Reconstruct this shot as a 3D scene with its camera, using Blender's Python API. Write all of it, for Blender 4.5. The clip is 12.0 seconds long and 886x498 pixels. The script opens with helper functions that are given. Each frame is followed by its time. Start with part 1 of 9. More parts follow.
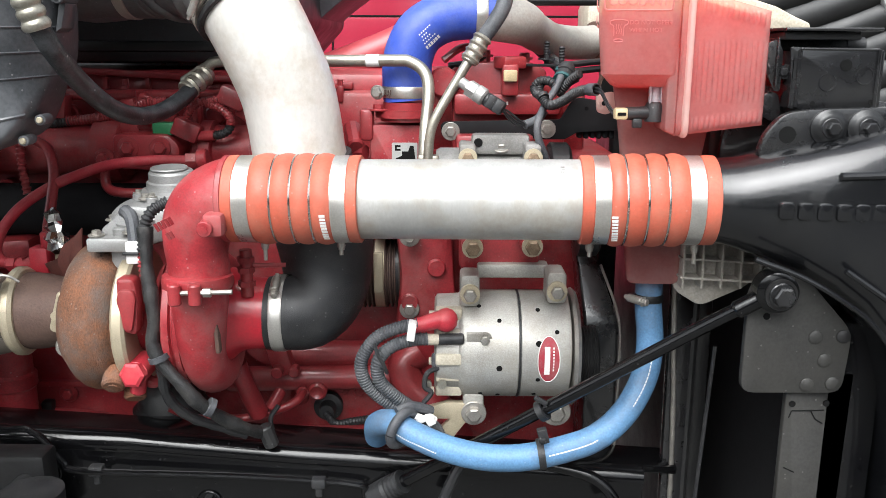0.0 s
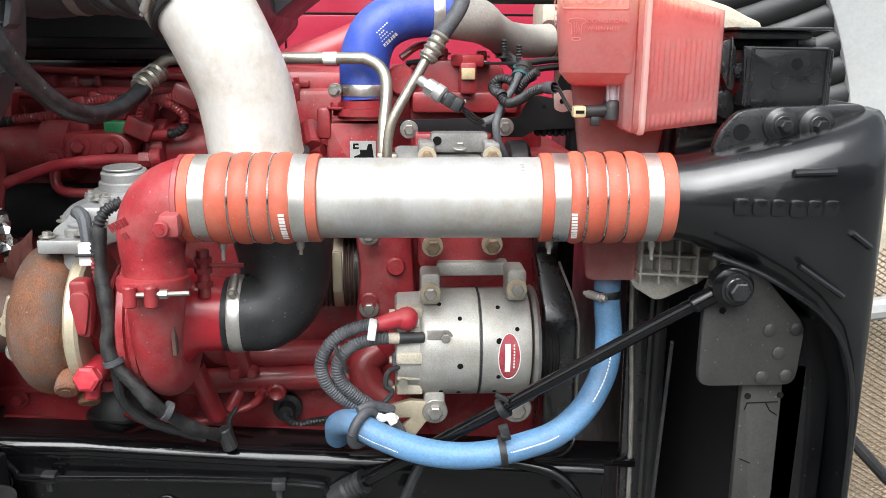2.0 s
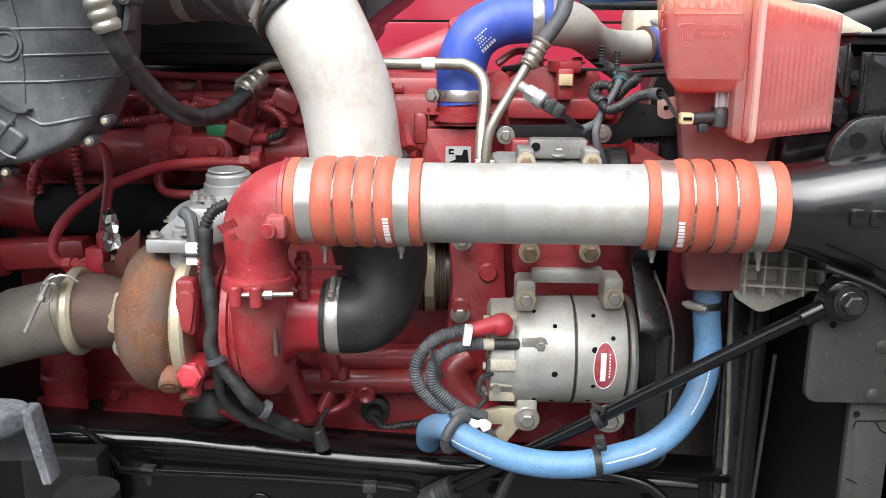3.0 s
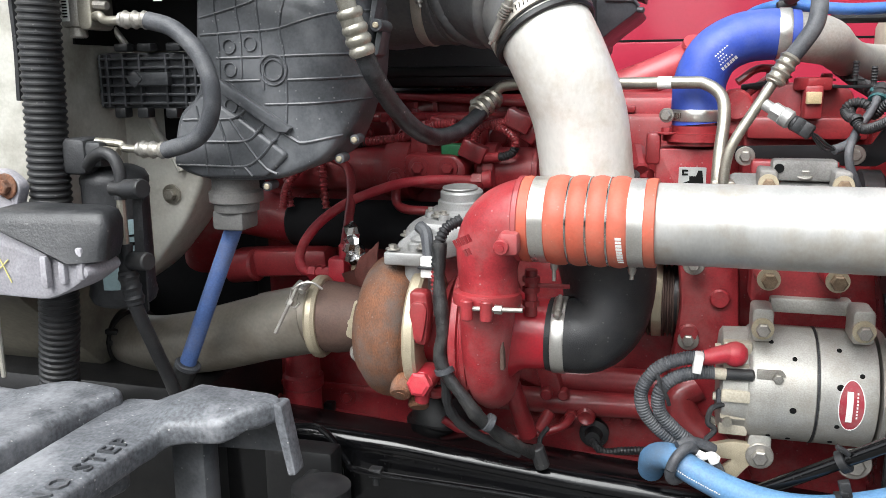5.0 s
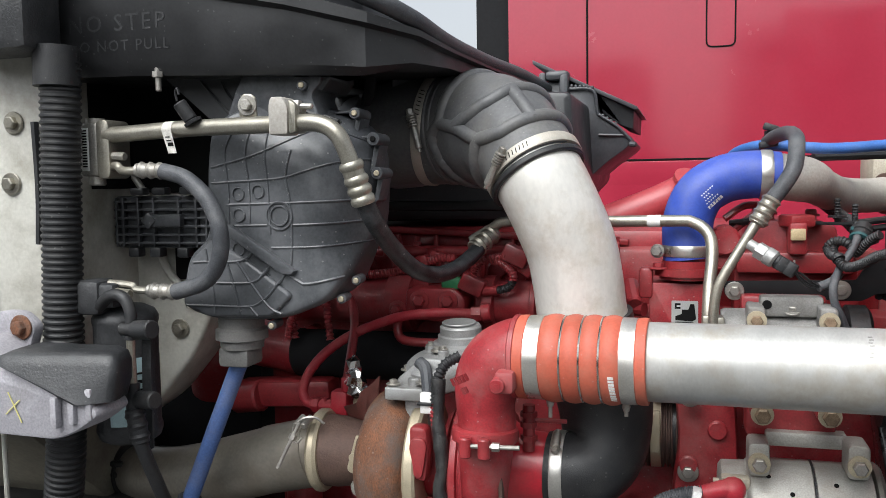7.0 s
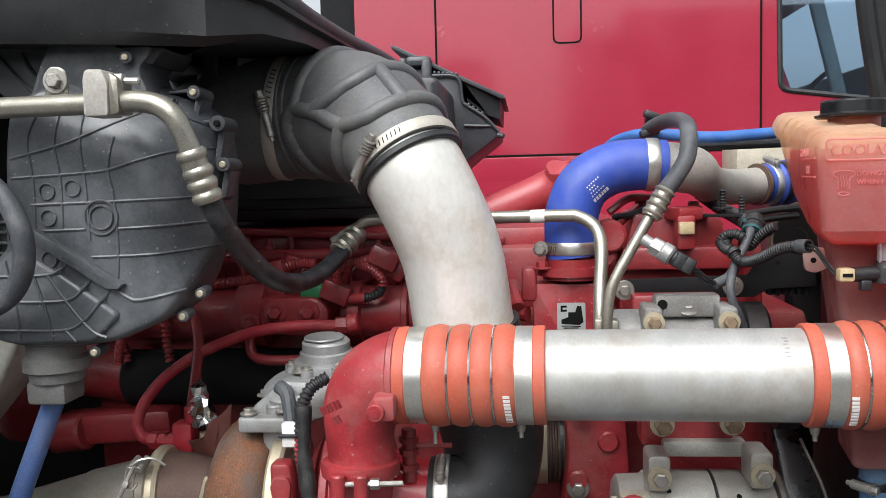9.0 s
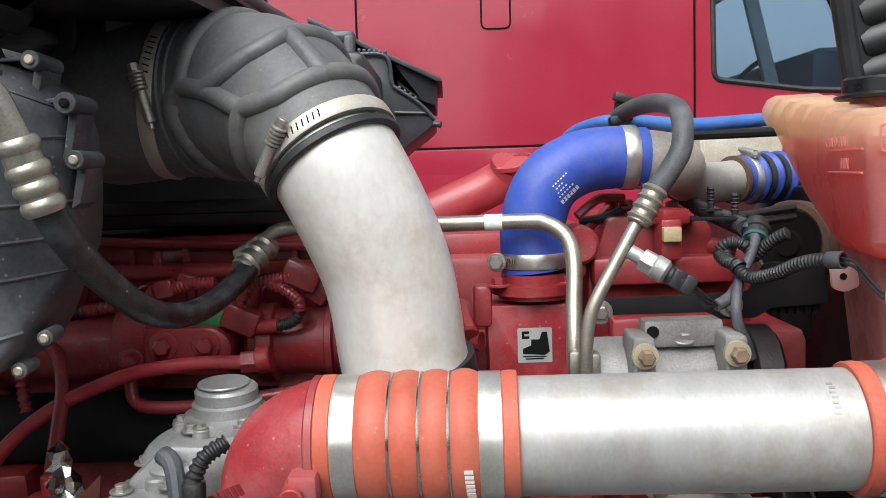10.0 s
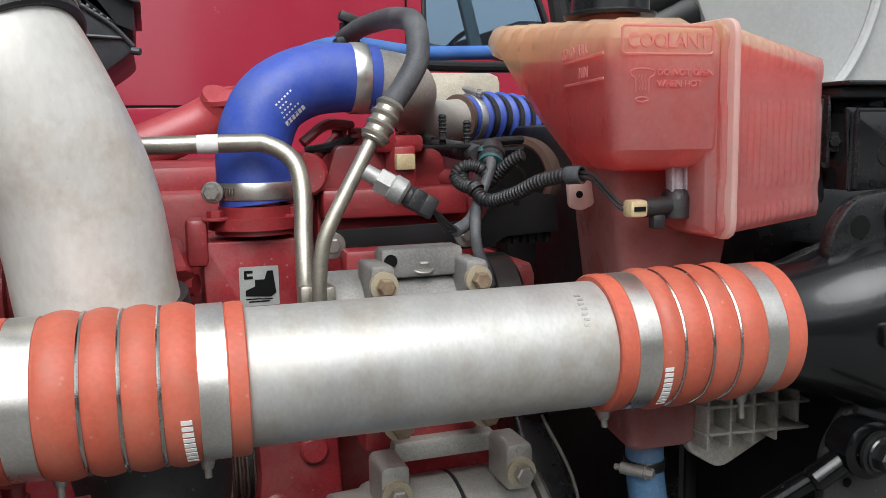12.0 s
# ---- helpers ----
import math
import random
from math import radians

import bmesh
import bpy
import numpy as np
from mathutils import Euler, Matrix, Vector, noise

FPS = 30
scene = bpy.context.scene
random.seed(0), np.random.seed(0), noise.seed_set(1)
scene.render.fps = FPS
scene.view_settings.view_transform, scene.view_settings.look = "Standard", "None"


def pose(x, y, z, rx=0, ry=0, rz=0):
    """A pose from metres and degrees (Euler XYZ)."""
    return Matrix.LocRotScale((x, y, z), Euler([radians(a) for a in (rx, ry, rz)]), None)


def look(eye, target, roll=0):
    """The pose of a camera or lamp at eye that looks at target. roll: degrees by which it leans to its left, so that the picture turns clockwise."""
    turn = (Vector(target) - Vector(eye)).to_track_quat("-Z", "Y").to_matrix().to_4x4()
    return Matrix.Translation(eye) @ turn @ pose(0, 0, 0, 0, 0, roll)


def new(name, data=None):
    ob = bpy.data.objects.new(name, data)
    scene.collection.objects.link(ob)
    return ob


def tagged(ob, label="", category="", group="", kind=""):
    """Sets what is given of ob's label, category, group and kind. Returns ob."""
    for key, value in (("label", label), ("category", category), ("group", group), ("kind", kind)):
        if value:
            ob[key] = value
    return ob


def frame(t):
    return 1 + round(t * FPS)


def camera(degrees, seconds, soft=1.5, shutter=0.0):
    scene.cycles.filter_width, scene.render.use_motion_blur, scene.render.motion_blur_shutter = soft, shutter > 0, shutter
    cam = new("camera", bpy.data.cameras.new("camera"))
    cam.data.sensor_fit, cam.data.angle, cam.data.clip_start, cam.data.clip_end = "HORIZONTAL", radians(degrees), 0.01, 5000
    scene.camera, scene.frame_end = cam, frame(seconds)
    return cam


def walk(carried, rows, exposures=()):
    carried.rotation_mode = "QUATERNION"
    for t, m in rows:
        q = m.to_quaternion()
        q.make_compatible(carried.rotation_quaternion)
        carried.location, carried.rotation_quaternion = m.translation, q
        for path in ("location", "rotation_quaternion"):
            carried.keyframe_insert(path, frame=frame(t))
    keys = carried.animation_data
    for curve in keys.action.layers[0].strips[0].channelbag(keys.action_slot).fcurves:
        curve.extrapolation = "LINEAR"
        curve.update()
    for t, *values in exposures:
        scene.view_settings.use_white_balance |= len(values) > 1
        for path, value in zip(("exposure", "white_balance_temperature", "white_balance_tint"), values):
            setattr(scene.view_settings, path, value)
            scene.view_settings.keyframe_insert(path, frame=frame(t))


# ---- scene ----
cam = camera(55.0, 12.0, 0.7)
PATH = [
    (0, (0.022, -0.006, 1.66), (0.02, 1.938, 1.193), 0.2),
    (0.5, (0.022, -0.003, 1.661), (0.041, 1.942, 1.195), 0.1),
    (1, (0.036, -0.001, 1.659), (0.101, 1.944, 1.195), 0.0),
    (1.5, (0.031, -0.002, 1.661), (0.139, 1.938, 1.189), 0.2),
    (2, (0.014, -0.004, 1.66), (0.119, 1.936, 1.189), 0.4),
    (2.5, (-0.007, -0.004, 1.66), (0.047, 1.941, 1.195), 0.5),
    (3, (-0.036, -0.001, 1.657), (-0.077, 1.946, 1.201), 0.5),
    (3.5, (-0.05, -0.003, 1.66), (-0.222, 1.938, 1.21), 0.2),
    (3.7, (-0.052, -0.003, 1.659), (-0.281, 1.933, 1.213), 0.1),
    (5.3, (-0.062, -0.018, 1.654), (-0.607, 1.867, 1.27), -0.5),
    (5.5, (-0.062, -0.025, 1.659), (-0.605, 1.867, 1.303), -0.5),
    (6, (-0.048, -0.03, 1.679), (-0.597, 1.871, 1.388), -0.8),
    (6.5, (-0.042, -0.04, 1.699), (-0.591, 1.872, 1.485), -0.9),
    (6.7, (-0.036, -0.042, 1.702), (-0.593, 1.871, 1.526), -1.0),
    (8.3, (-0.068, 0.019, 1.703), (-0.49, 1.969, 1.569), -1.6),
    (8.5, (-0.082, 0.038, 1.702), (-0.437, 2.001, 1.553), -1.5),
    (9, (-0.104, 0.113, 1.693), (-0.301, 2.096, 1.528), -1.5),
    (9.5, (-0.128, 0.244, 1.698), (-0.245, 2.232, 1.508), -1.7),
    (10, (-0.141, 0.359, 1.698), (-0.154, 2.35, 1.512), -1.8),
    (10.5, (-0.161, 0.416, 1.7), (0.018, 2.398, 1.498), -1.8),
    (11, (-0.181, 0.454, 1.7), (0.241, 2.396, 1.48), -2.7),
    (11.5, (-0.181, 0.458, 1.673), (0.419, 2.351, 1.439), -2.5),
    (12, (-0.143, 0.457, 1.637), (0.496, 2.335, 1.38), -1.0),
]
EXPOSURES = [(0.0, 0.95, 6250, 8), (3.5, 0.9, 6250, 8), (5.5, 0.84, 6250, 8), (6.0, 0.54, 6250, 8), (6.5, 0.36, 6250, 8), (8.5, 0.40, 6250, 8), (9.5, 0.42, 6250, 8), (10.5, 0.24, 6250, 8), (11.0, 0.14, 6250, 8), (12.0, 0.08, 6250, 8)]
walk(cam, [(t, look(eye, target, roll)) for t, eye, target, roll in PATH], EXPOSURES)


# ---- world and light ----
world = bpy.data.worlds.new("world")
scene.world = world
world.use_nodes = True
wn, wl = world.node_tree.nodes, world.node_tree.links
sky = wn.new("ShaderNodeTexSky")
sky.sky_type, sky.sun_disc = "NISHITA", False
sky.sun_elevation, sky.sun_rotation = radians(50), radians(200)
sky.air_density, sky.dust_density = 1.0, 4.0
tone = wn.new("ShaderNodeHueSaturation")
tone.inputs["Saturation"].default_value = 0.18
wl.new(sky.outputs[0], tone.inputs["Color"])
wl.new(tone.outputs[0], wn["Background"].inputs["Color"])
wn["Background"].inputs["Strength"].default_value = 0.15

sun_data = bpy.data.lights.new("sun", "SUN")
sun_data.energy, sun_data.angle, sun_data.color = 3.0, radians(55), (1.0, 0.98, 0.95)
sun = new("sun", sun_data)
sun.rotation_euler = Euler((radians(36), 0, radians(-14)))


# ---- materials ----
def mat(name, color, rough=0.5, metal=0.0, vary=0.12, scale=25.0, grain=0.08, bump=0.15, dirt=None, dirt_amount=0.0, dirt_scale=9.0,
        coat=0.0, spec=0.5, stretch=(1, 1, 1), rough_vary=0.12, ior=1.45, specks=0.0):
    """A painted, cast, moulded or metal surface: broad stains, fine grain, patches of dirt, fine relief."""
    m = bpy.data.materials.new(name)
    m.use_nodes = True
    n, l = m.node_tree.nodes, m.node_tree.links
    b = n["Principled BSDF"]
    co = n.new("ShaderNodeTexCoord")
    mp = n.new("ShaderNodeMapping")
    mp.inputs["Scale"].default_value = stretch
    l.new(co.outputs["Object"], mp.inputs["Vector"])
    big = n.new("ShaderNodeTexNoise")
    big.inputs["Scale"].default_value, big.inputs["Detail"].default_value, big.inputs["Roughness"].default_value = scale, 9, 0.68
    l.new(mp.outputs[0], big.inputs["Vector"])
    fine = n.new("ShaderNodeTexNoise")
    fine.inputs["Scale"].default_value, fine.inputs["Detail"].default_value = scale * 22, 5
    l.new(mp.outputs[0], fine.inputs["Vector"])
    hsv = n.new("ShaderNodeHueSaturation")
    hsv.inputs["Color"].default_value = (*color, 1)
    r1 = n.new("ShaderNodeMapRange")
    r1.inputs["From Min"].default_value, r1.inputs["From Max"].default_value = 0.3, 0.7
    r1.inputs["To Min"].default_value, r1.inputs["To Max"].default_value = 1 - vary, 1 + vary
    l.new(big.outputs["Fac"], r1.inputs["Value"])
    r2 = n.new("ShaderNodeMapRange")
    r2.inputs["From Min"].default_value, r2.inputs["From Max"].default_value = 0.3, 0.7
    r2.inputs["To Min"].default_value, r2.inputs["To Max"].default_value = 1 - grain * 1.7, 1 + grain * 1.7
    l.new(fine.outputs["Fac"], r2.inputs["Value"])
    mul = n.new("ShaderNodeMath")
    mul.operation = "MULTIPLY"
    l.new(r1.outputs[0], mul.inputs[0])
    l.new(r2.outputs[0], mul.inputs[1])
    l.new(mul.outputs[0], hsv.inputs["Value"])
    out = hsv.outputs[0]
    if dirt:
        patch = n.new("ShaderNodeTexNoise")
        patch.inputs["Scale"].default_value, patch.inputs["Detail"].default_value, patch.inputs["Roughness"].default_value = dirt_scale, 8, 0.68
        l.new(co.outputs["Object"], patch.inputs["Vector"])
        r3 = n.new("ShaderNodeMapRange")
        r3.inputs["From Min"].default_value, r3.inputs["From Max"].default_value = 0.46, 0.66
        r3.inputs["To Max"].default_value = dirt_amount
        l.new(patch.outputs["Fac"], r3.inputs["Value"])
        mix = n.new("ShaderNodeMix")
        mix.data_type = "RGBA"
        l.new(r3.outputs[0], mix.inputs["Factor"])
        l.new(out, mix.inputs["A"])
        mix.inputs["B"].default_value = (*dirt, 1)
        out = mix.outputs["Result"]
    if specks:
        cell = n.new("ShaderNodeTexVoronoi")
        cell.inputs["Scale"].default_value = 130
        l.new(co.outputs["Object"], cell.inputs["Vector"])
        dot, pick, both, sep = n.new("ShaderNodeMath"), n.new("ShaderNodeMath"), n.new("ShaderNodeMath"), n.new("ShaderNodeSeparateColor")
        dot.operation, dot.inputs[1].default_value = "LESS_THAN", 0.17
        pick.operation, pick.inputs[1].default_value = "GREATER_THAN", 0.82
        both.operation = "MULTIPLY"
        l.new(cell.outputs["Distance"], dot.inputs[0])
        l.new(cell.outputs["Color"], sep.inputs[0])
        l.new(sep.outputs[0], pick.inputs[0])
        l.new(dot.outputs[0], both.inputs[0])
        l.new(pick.outputs[0], both.inputs[1])
        amt = n.new("ShaderNodeMath")
        amt.operation, amt.inputs[1].default_value = "MULTIPLY", specks
        l.new(both.outputs[0], amt.inputs[0])
        mix2 = n.new("ShaderNodeMix")
        mix2.data_type = "RGBA"
        l.new(amt.outputs[0], mix2.inputs["Factor"])
        l.new(out, mix2.inputs["A"])
        mix2.inputs["B"].default_value = (0.46, 0.45, 0.43, 1)
        out = mix2.outputs["Result"]
    l.new(out, b.inputs["Base Color"])
    r4 = n.new("ShaderNodeMapRange")
    r4.inputs["From Min"].default_value, r4.inputs["From Max"].default_value = 0.3, 0.7
    r4.inputs["To Min"].default_value, r4.inputs["To Max"].default_value = max(0.03, rough - rough_vary), min(1, rough + rough_vary)
    l.new(big.outputs["Fac"], r4.inputs["Value"])
    l.new(r4.outputs[0], b.inputs["Roughness"])
    b.inputs["Metallic"].default_value = metal
    b.inputs["Specular IOR Level"].default_value = spec
    b.inputs["Coat Weight"].default_value = coat
    b.inputs["Coat Roughness"].default_value = 0.08
    if bump:
        bp = n.new("ShaderNodeBump")
        bp.inputs["Strength"].default_value, bp.inputs["Distance"].default_value = bump, 0.002
        l.new(fine.outputs["Fac"], bp.inputs["Height"])
        l.new(bp.outputs[0], b.inputs["Normal"])
    return m


HOODGREY = mat("shaded_hood_paint", (0.34, 0.345, 0.34), 0.4, 0, 0.08, 5, 0.03, 0.04, (0.28, 0.27, 0.25), 0.4, 4)
# matt black of the fairing and brackets, also of sheets that stand for shade
FLAT_BLACK = mat("flat_black_fairing_and_shade", (0.014, 0.014, 0.015), 0.8, 0, 0.2, 3, 0.05, 0.05, spec=0.12)
AIRBOX = mat("dusty_black_airbox", (0.045, 0.048, 0.054), 0.42, 0, 0.25, 8, 0.1, 0.1, (0.085, 0.086, 0.09), 0.5, 12)
DRAINBLUE = mat("dusty_blue_drain", (0.075, 0.135, 0.33), 0.6, 0, 0.15, 16, 0.1, 0.15, (0.16, 0.17, 0.22), 0.6, 14)
PIPE_BEIGE = mat("dusty_cast_pipe", (0.36, 0.34, 0.31), 0.6, 0.15, 0.15, 12, 0.08, 0.1, (0.27, 0.24, 0.20), 0.5, 14)
RED = mat("engine_red", (0.265, 0.024, 0.029), 0.40, 0, 0.28, 14, 0.08, 0.12, (0.15, 0.035, 0.032), 0.5, 12, coat=0.25, specks=0.08)
RED_CAST = mat("engine_red_cast", (0.27, 0.018, 0.024), 0.50, 0, 0.32, 16, 0.10, 0.14, (0.27, 0.105, 0.098), 0.60, 15, coat=0.05, specks=0.22)
ALU = mat("weathered_aluminium_tube", (0.72, 0.70, 0.655), 0.42, 0.3, 0.08, 7, 0.03, 0.04, (0.42, 0.345, 0.24), 0.62, 9, stretch=(1, 1, 0.6), specks=0.16)
ALU_GREY = mat("oxidised_aluminium_tube", (0.41, 0.405, 0.39), 0.47, 0.45, 0.18, 10, 0.035, 0.04, (0.31, 0.265, 0.20), 0.60, 15, stretch=(1.5, 0.8, 0.8), specks=0.20)
ALU_CAST = mat("aluminium_cast", (0.34, 0.34, 0.335), 0.5, 0.5, 0.14, 24, 0.07, 0.16, (0.20, 0.19, 0.17), 0.45, 20)
ALT_ALU = mat("alternator_aluminium", (0.41, 0.40, 0.37), 0.52, 0.55, 0.12, 22, 0.08, 0.2, (0.29, 0.26, 0.21), 0.5, 18)
STEEL = mat("plated_steel", (0.37, 0.355, 0.325), 0.42, 0.7, 0.2, 26, 0.1, 0.1, (0.25, 0.22, 0.17), 0.4, 30)
BAND = mat("stainless_band", (0.62, 0.605, 0.57), 0.36, 0.9, 0.1, 20, 0.05, 0.05, (0.45, 0.42, 0.36), 0.3, 30)
DUSTY_BAND = mat("dusty_steel_band", (0.47, 0.44, 0.385), 0.5, 0.35, 0.12, 20, 0.06, 0.05, (0.36, 0.31, 0.24), 0.5, 24)
LINE = mat("dull_alu_line", (0.36, 0.34, 0.29), 0.38, 0.8, 0.18, 22, 0.08, 0.08, (0.28, 0.26, 0.2), 0.5, 24)
ZINC = mat("yellow_zinc", (0.46, 0.40, 0.29), 0.45, 0.45, 0.22, 40, 0.1, 0.1, (0.3, 0.25, 0.17), 0.5, 40)
RUSTY_BOLT = mat("rust_tinged_bolt", (0.26, 0.19, 0.125), 0.55, 0.4, 0.3, 60, 0.15, 0.2, (0.13, 0.075, 0.045), 0.6, 70)
BOLT_STEEL = mat("bolt_steel", (0.36, 0.34, 0.31), 0.42, 0.8, 0.2, 60, 0.1, 0.1)
RUST = mat("rust", (0.150, 0.062, 0.030), 0.85, 0.0, 0.5, 13, 0.2, 0.8, (0.105, 0.090, 0.080), 0.85, 13, specks=0.15, stretch=(2.2, 1, 1))
RUST_DARK = mat("brown_cast_iron", (0.085, 0.050, 0.040), 0.7, 0.2, 0.3, 14, 0.08, 0.4, (0.14, 0.09, 0.065), 0.5, 12)
EXHAUST = mat("heat_tinted_steel", (0.22, 0.20, 0.17), 0.45, 0.5, 0.2, 8, 0.06, 0.06, (0.17, 0.135, 0.10), 0.6, 9)
BRIGHT_WIRE = mat("bright_steel_wire", (0.62, 0.60, 0.56), 0.22, 1.0, 0.15, 40, 0.08, 0.05, (0.35, 0.30, 0.24), 0.35, 40)
ORANGE = mat("orange_silicone", (0.43, 0.088, 0.050), 0.58, 0, 0.18, 12, 0.05, 0.10, (0.35, 0.135, 0.090), 0.55, 16, specks=0.14)
BLUE = mat("blue_silicone", (0.032, 0.070, 0.37), 0.52, 0, 0.12, 12, 0.06, 0.15, (0.09, 0.12, 0.32), 0.6, 16)
SKYBLUE = mat("light_blue_hose", (0.085, 0.190, 0.335), 0.55, 0, 0.18, 14, 0.10, 0.15, (0.085, 0.115, 0.16), 0.85, 9, specks=0.15)
RUBBER = mat("black_rubber", (0.014, 0.0145, 0.016), 0.5, 0, 0.25, 30, 0.2, 0.3, (0.04, 0.038, 0.036), 0.5, 26, specks=0.12)
HOSE_GREY = mat("weathered_grey_hose", (0.05, 0.053, 0.06), 0.55, 0, 0.2, 30, 0.2, 0.3, (0.15, 0.15, 0.15), 0.4, 30)
DUCT = mat("intake_rubber", (0.095, 0.096, 0.099), 0.5, 0, 0.22, 10, 0.10, 0.12, (0.16, 0.15, 0.135), 0.5, 14, specks=0.15)
PLASTIC = mat("black_plastic", (0.019, 0.020, 0.022), 0.42, 0, 0.30, 14, 0.12, 0.06, (0.040, 0.041, 0.044), 0.5, 9, specks=0.06)
COVER = mat("scuffed_black_cover", (0.022, 0.023, 0.025), 0.5, 0, 0.3, 14, 0.2, 0.3, (0.07, 0.07, 0.072), 0.5, 16, specks=0.12)
BOXBLACK = mat("semi_gloss_black_steel", (0.011, 0.011, 0.012), 0.27, 0, 0.2, 18, 0.12, 0.10, (0.024, 0.0235, 0.022), 0.4, 22, coat=0.45)
PLASTIC_GREY = mat("worn_grey_plastic", (0.050, 0.053, 0.058), 0.38, 0, 0.34, 11, 0.12, 0.06, (0.135, 0.138, 0.146), 0.60, 12, specks=0.25)
COWL = mat("dark_cowl_plastic", (0.012, 0.0123, 0.0135), 0.40, 0, 0.30, 10, 0.12, 0.06, (0.030, 0.030, 0.032), 0.5, 8, specks=0.08)
CAPBLACK = mat("smooth_black_cap", (0.010, 0.0103, 0.011), 0.36, 0, 0.2, 14, 0.1, 0.03, (0.022, 0.022, 0.023), 0.4, 16)
# paler copy of the air box plastic, lightened for missing light under the cowl
AIRCASE = mat("lightened_dusty_case", (0.12, 0.125, 0.135), 0.45, 0, 0.22, 9, 0.10, 0.08, (0.13, 0.13, 0.135), 0.5, 12, specks=0.1)
GLOSS = mat("black_paint", (0.003, 0.003, 0.0035), 0.16, 0, 0.25, 10, 0.1, 0.08, (0.008, 0.008, 0.008), 0.5, 15, coat=0.1, spec=0.35, rough_vary=0.05, specks=0.03)
CASTBLACK = mat("black_painted_casting", (0.005, 0.0053, 0.0063), 0.25, 0, 0.15, 14, 0.1, 0.10, (0.010, 0.010, 0.010), 0.4, 18, coat=0.35, spec=0.45, rough_vary=0.03)
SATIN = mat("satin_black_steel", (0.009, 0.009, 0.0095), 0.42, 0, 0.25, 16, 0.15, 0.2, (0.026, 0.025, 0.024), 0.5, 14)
GREYSTEEL = mat("dusty_grey_steel", (0.026, 0.0255, 0.024), 0.5, 0, 0.18, 12, 0.12, 0.15, (0.042, 0.040, 0.036), 0.5, 10, specks=0.12)
CREAM = mat("cab_cream_paint", (0.52, 0.51, 0.46), 0.4, 0, 0.09, 8, 0.04, 0.05, (0.16, 0.135, 0.09), 0.6, 7, coat=0.2)
WHITE = mat("white_paint", (0.74, 0.74, 0.72), 0.4, 0, 0.06, 6, 0.03, 0.04, (0.5, 0.48, 0.44), 0.3, 5)
STEPGREY = mat("sun_bleached_step_plastic", (0.098, 0.103, 0.113), 0.55, 0, 0.30, 9, 0.25, 0.3, (0.30, 0.305, 0.32), 0.65, 11, specks=0.5)
BRACKET = mat("pale_grey_moulding", (0.33, 0.32, 0.345), 0.6, 0, 0.2, 14, 0.1, 0.2, (0.18, 0.17, 0.17), 0.6, 12)
CABRED = mat("truck_red_paint", (0.33, 0.023, 0.047), 0.2, 0, 0.06, 3, 0.02, 0.0, (0.30, 0.022, 0.045), 0.4, 2, coat=0.8)
TANK_LOW = mat("beige_plastic", (0.42, 0.38, 0.30), 0.5, 0, 0.18, 15, 0.1, 0.15, (0.24, 0.20, 0.15), 0.5, 14)
STICKER = mat("silver_sticker", (0.42, 0.43, 0.42), 0.4, 0.3, 0.06, 30, 0.05, 0.05)
# black of print, seams and holes, also of sheets that stand for shade
INK_AND_SHADE = mat("black_ink_and_shade", (0.008, 0.008, 0.008), 0.9, spec=0.08)
PAPER = mat("white_label", (0.72, 0.71, 0.69), 0.55, 0, 0.06, 40, 0.05, 0.05, (0.4, 0.37, 0.3), 0.3, 50)
LABELRED = mat("red_label", (0.27, 0.022, 0.036), 0.5, 0, 0.2, 40, 0.1, 0.1, (0.30, 0.14, 0.13), 0.5, 60)
GREEN = mat("green_plastic", (0.02, 0.16, 0.06), 0.5)
TEAL = mat("teal_plastic", (0.022, 0.080, 0.085), 0.5)
AMBER = mat("amber_plastic", (0.48, 0.38, 0.22), 0.5)
CHALK = mat("yellow_chalk", (0.55, 0.50, 0.20), 0.8)
FOIL = mat("crumpled_foil", (0.90, 0.89, 0.87), 0.16, 1.0, 0.05, 60, 0.03, 0.05)
ASPHALT = mat("asphalt_yard", (0.085, 0.084, 0.080), 0.9, 0, 0.2, 2, 0.25, 0.5, (0.12, 0.117, 0.11), 0.5, 0.8)
RAWRED = mat("bright_red_rubber", (0.40, 0.022, 0.036), 0.5, 0, 0.15, 30, 0.08, 0.15, (0.34, 0.11, 0.10), 0.5, 30)
CLEAN_RED = mat("clean_red_paint", (0.43, 0.012, 0.026), 0.36, 0, 0.18, 12, 0.06, 0.1, (0.30, 0.05, 0.05), 0.4, 14, coat=0.3)


# ---- helpers for shapes ----
ROOTS = {}


def thing(name, label, category, at=(0, 0, 0), group=""):
    ob = new(name)
    ob.location = at
    ob.empty_display_size = 0.02
    ROOTS[ob.name] = Vector(at)
    return tagged(ob, label, category, group)


def mesh_of(name, bm, material, shift=None, sharp=35):
    if shift is not None:
        bmesh.ops.translate(bm, verts=bm.verts, vec=-shift)
    bmesh.ops.recalc_face_normals(bm, faces=bm.faces)
    me = bpy.data.meshes.new(name)
    total = sum(f.calc_area() for f in bm.faces)
    for f in bm.faces:
        f.smooth = len(f.verts) <= 4 and f.calc_area() < 0.07 * total
    bm.to_mesh(me)
    bm.free()
    me.set_sharp_from_angle(angle=radians(sharp))
    for m in material if isinstance(material, (list, tuple)) else [material]:
        me.materials.append(m)
    return me


def part(name, bm, material, parent, label="", sharp=35):
    root = ROOTS[parent.name]
    ob = new(name, mesh_of(name, bm, material, root, sharp))
    ob.parent = parent
    ROOTS[ob.name] = root
    return tagged(ob, label)


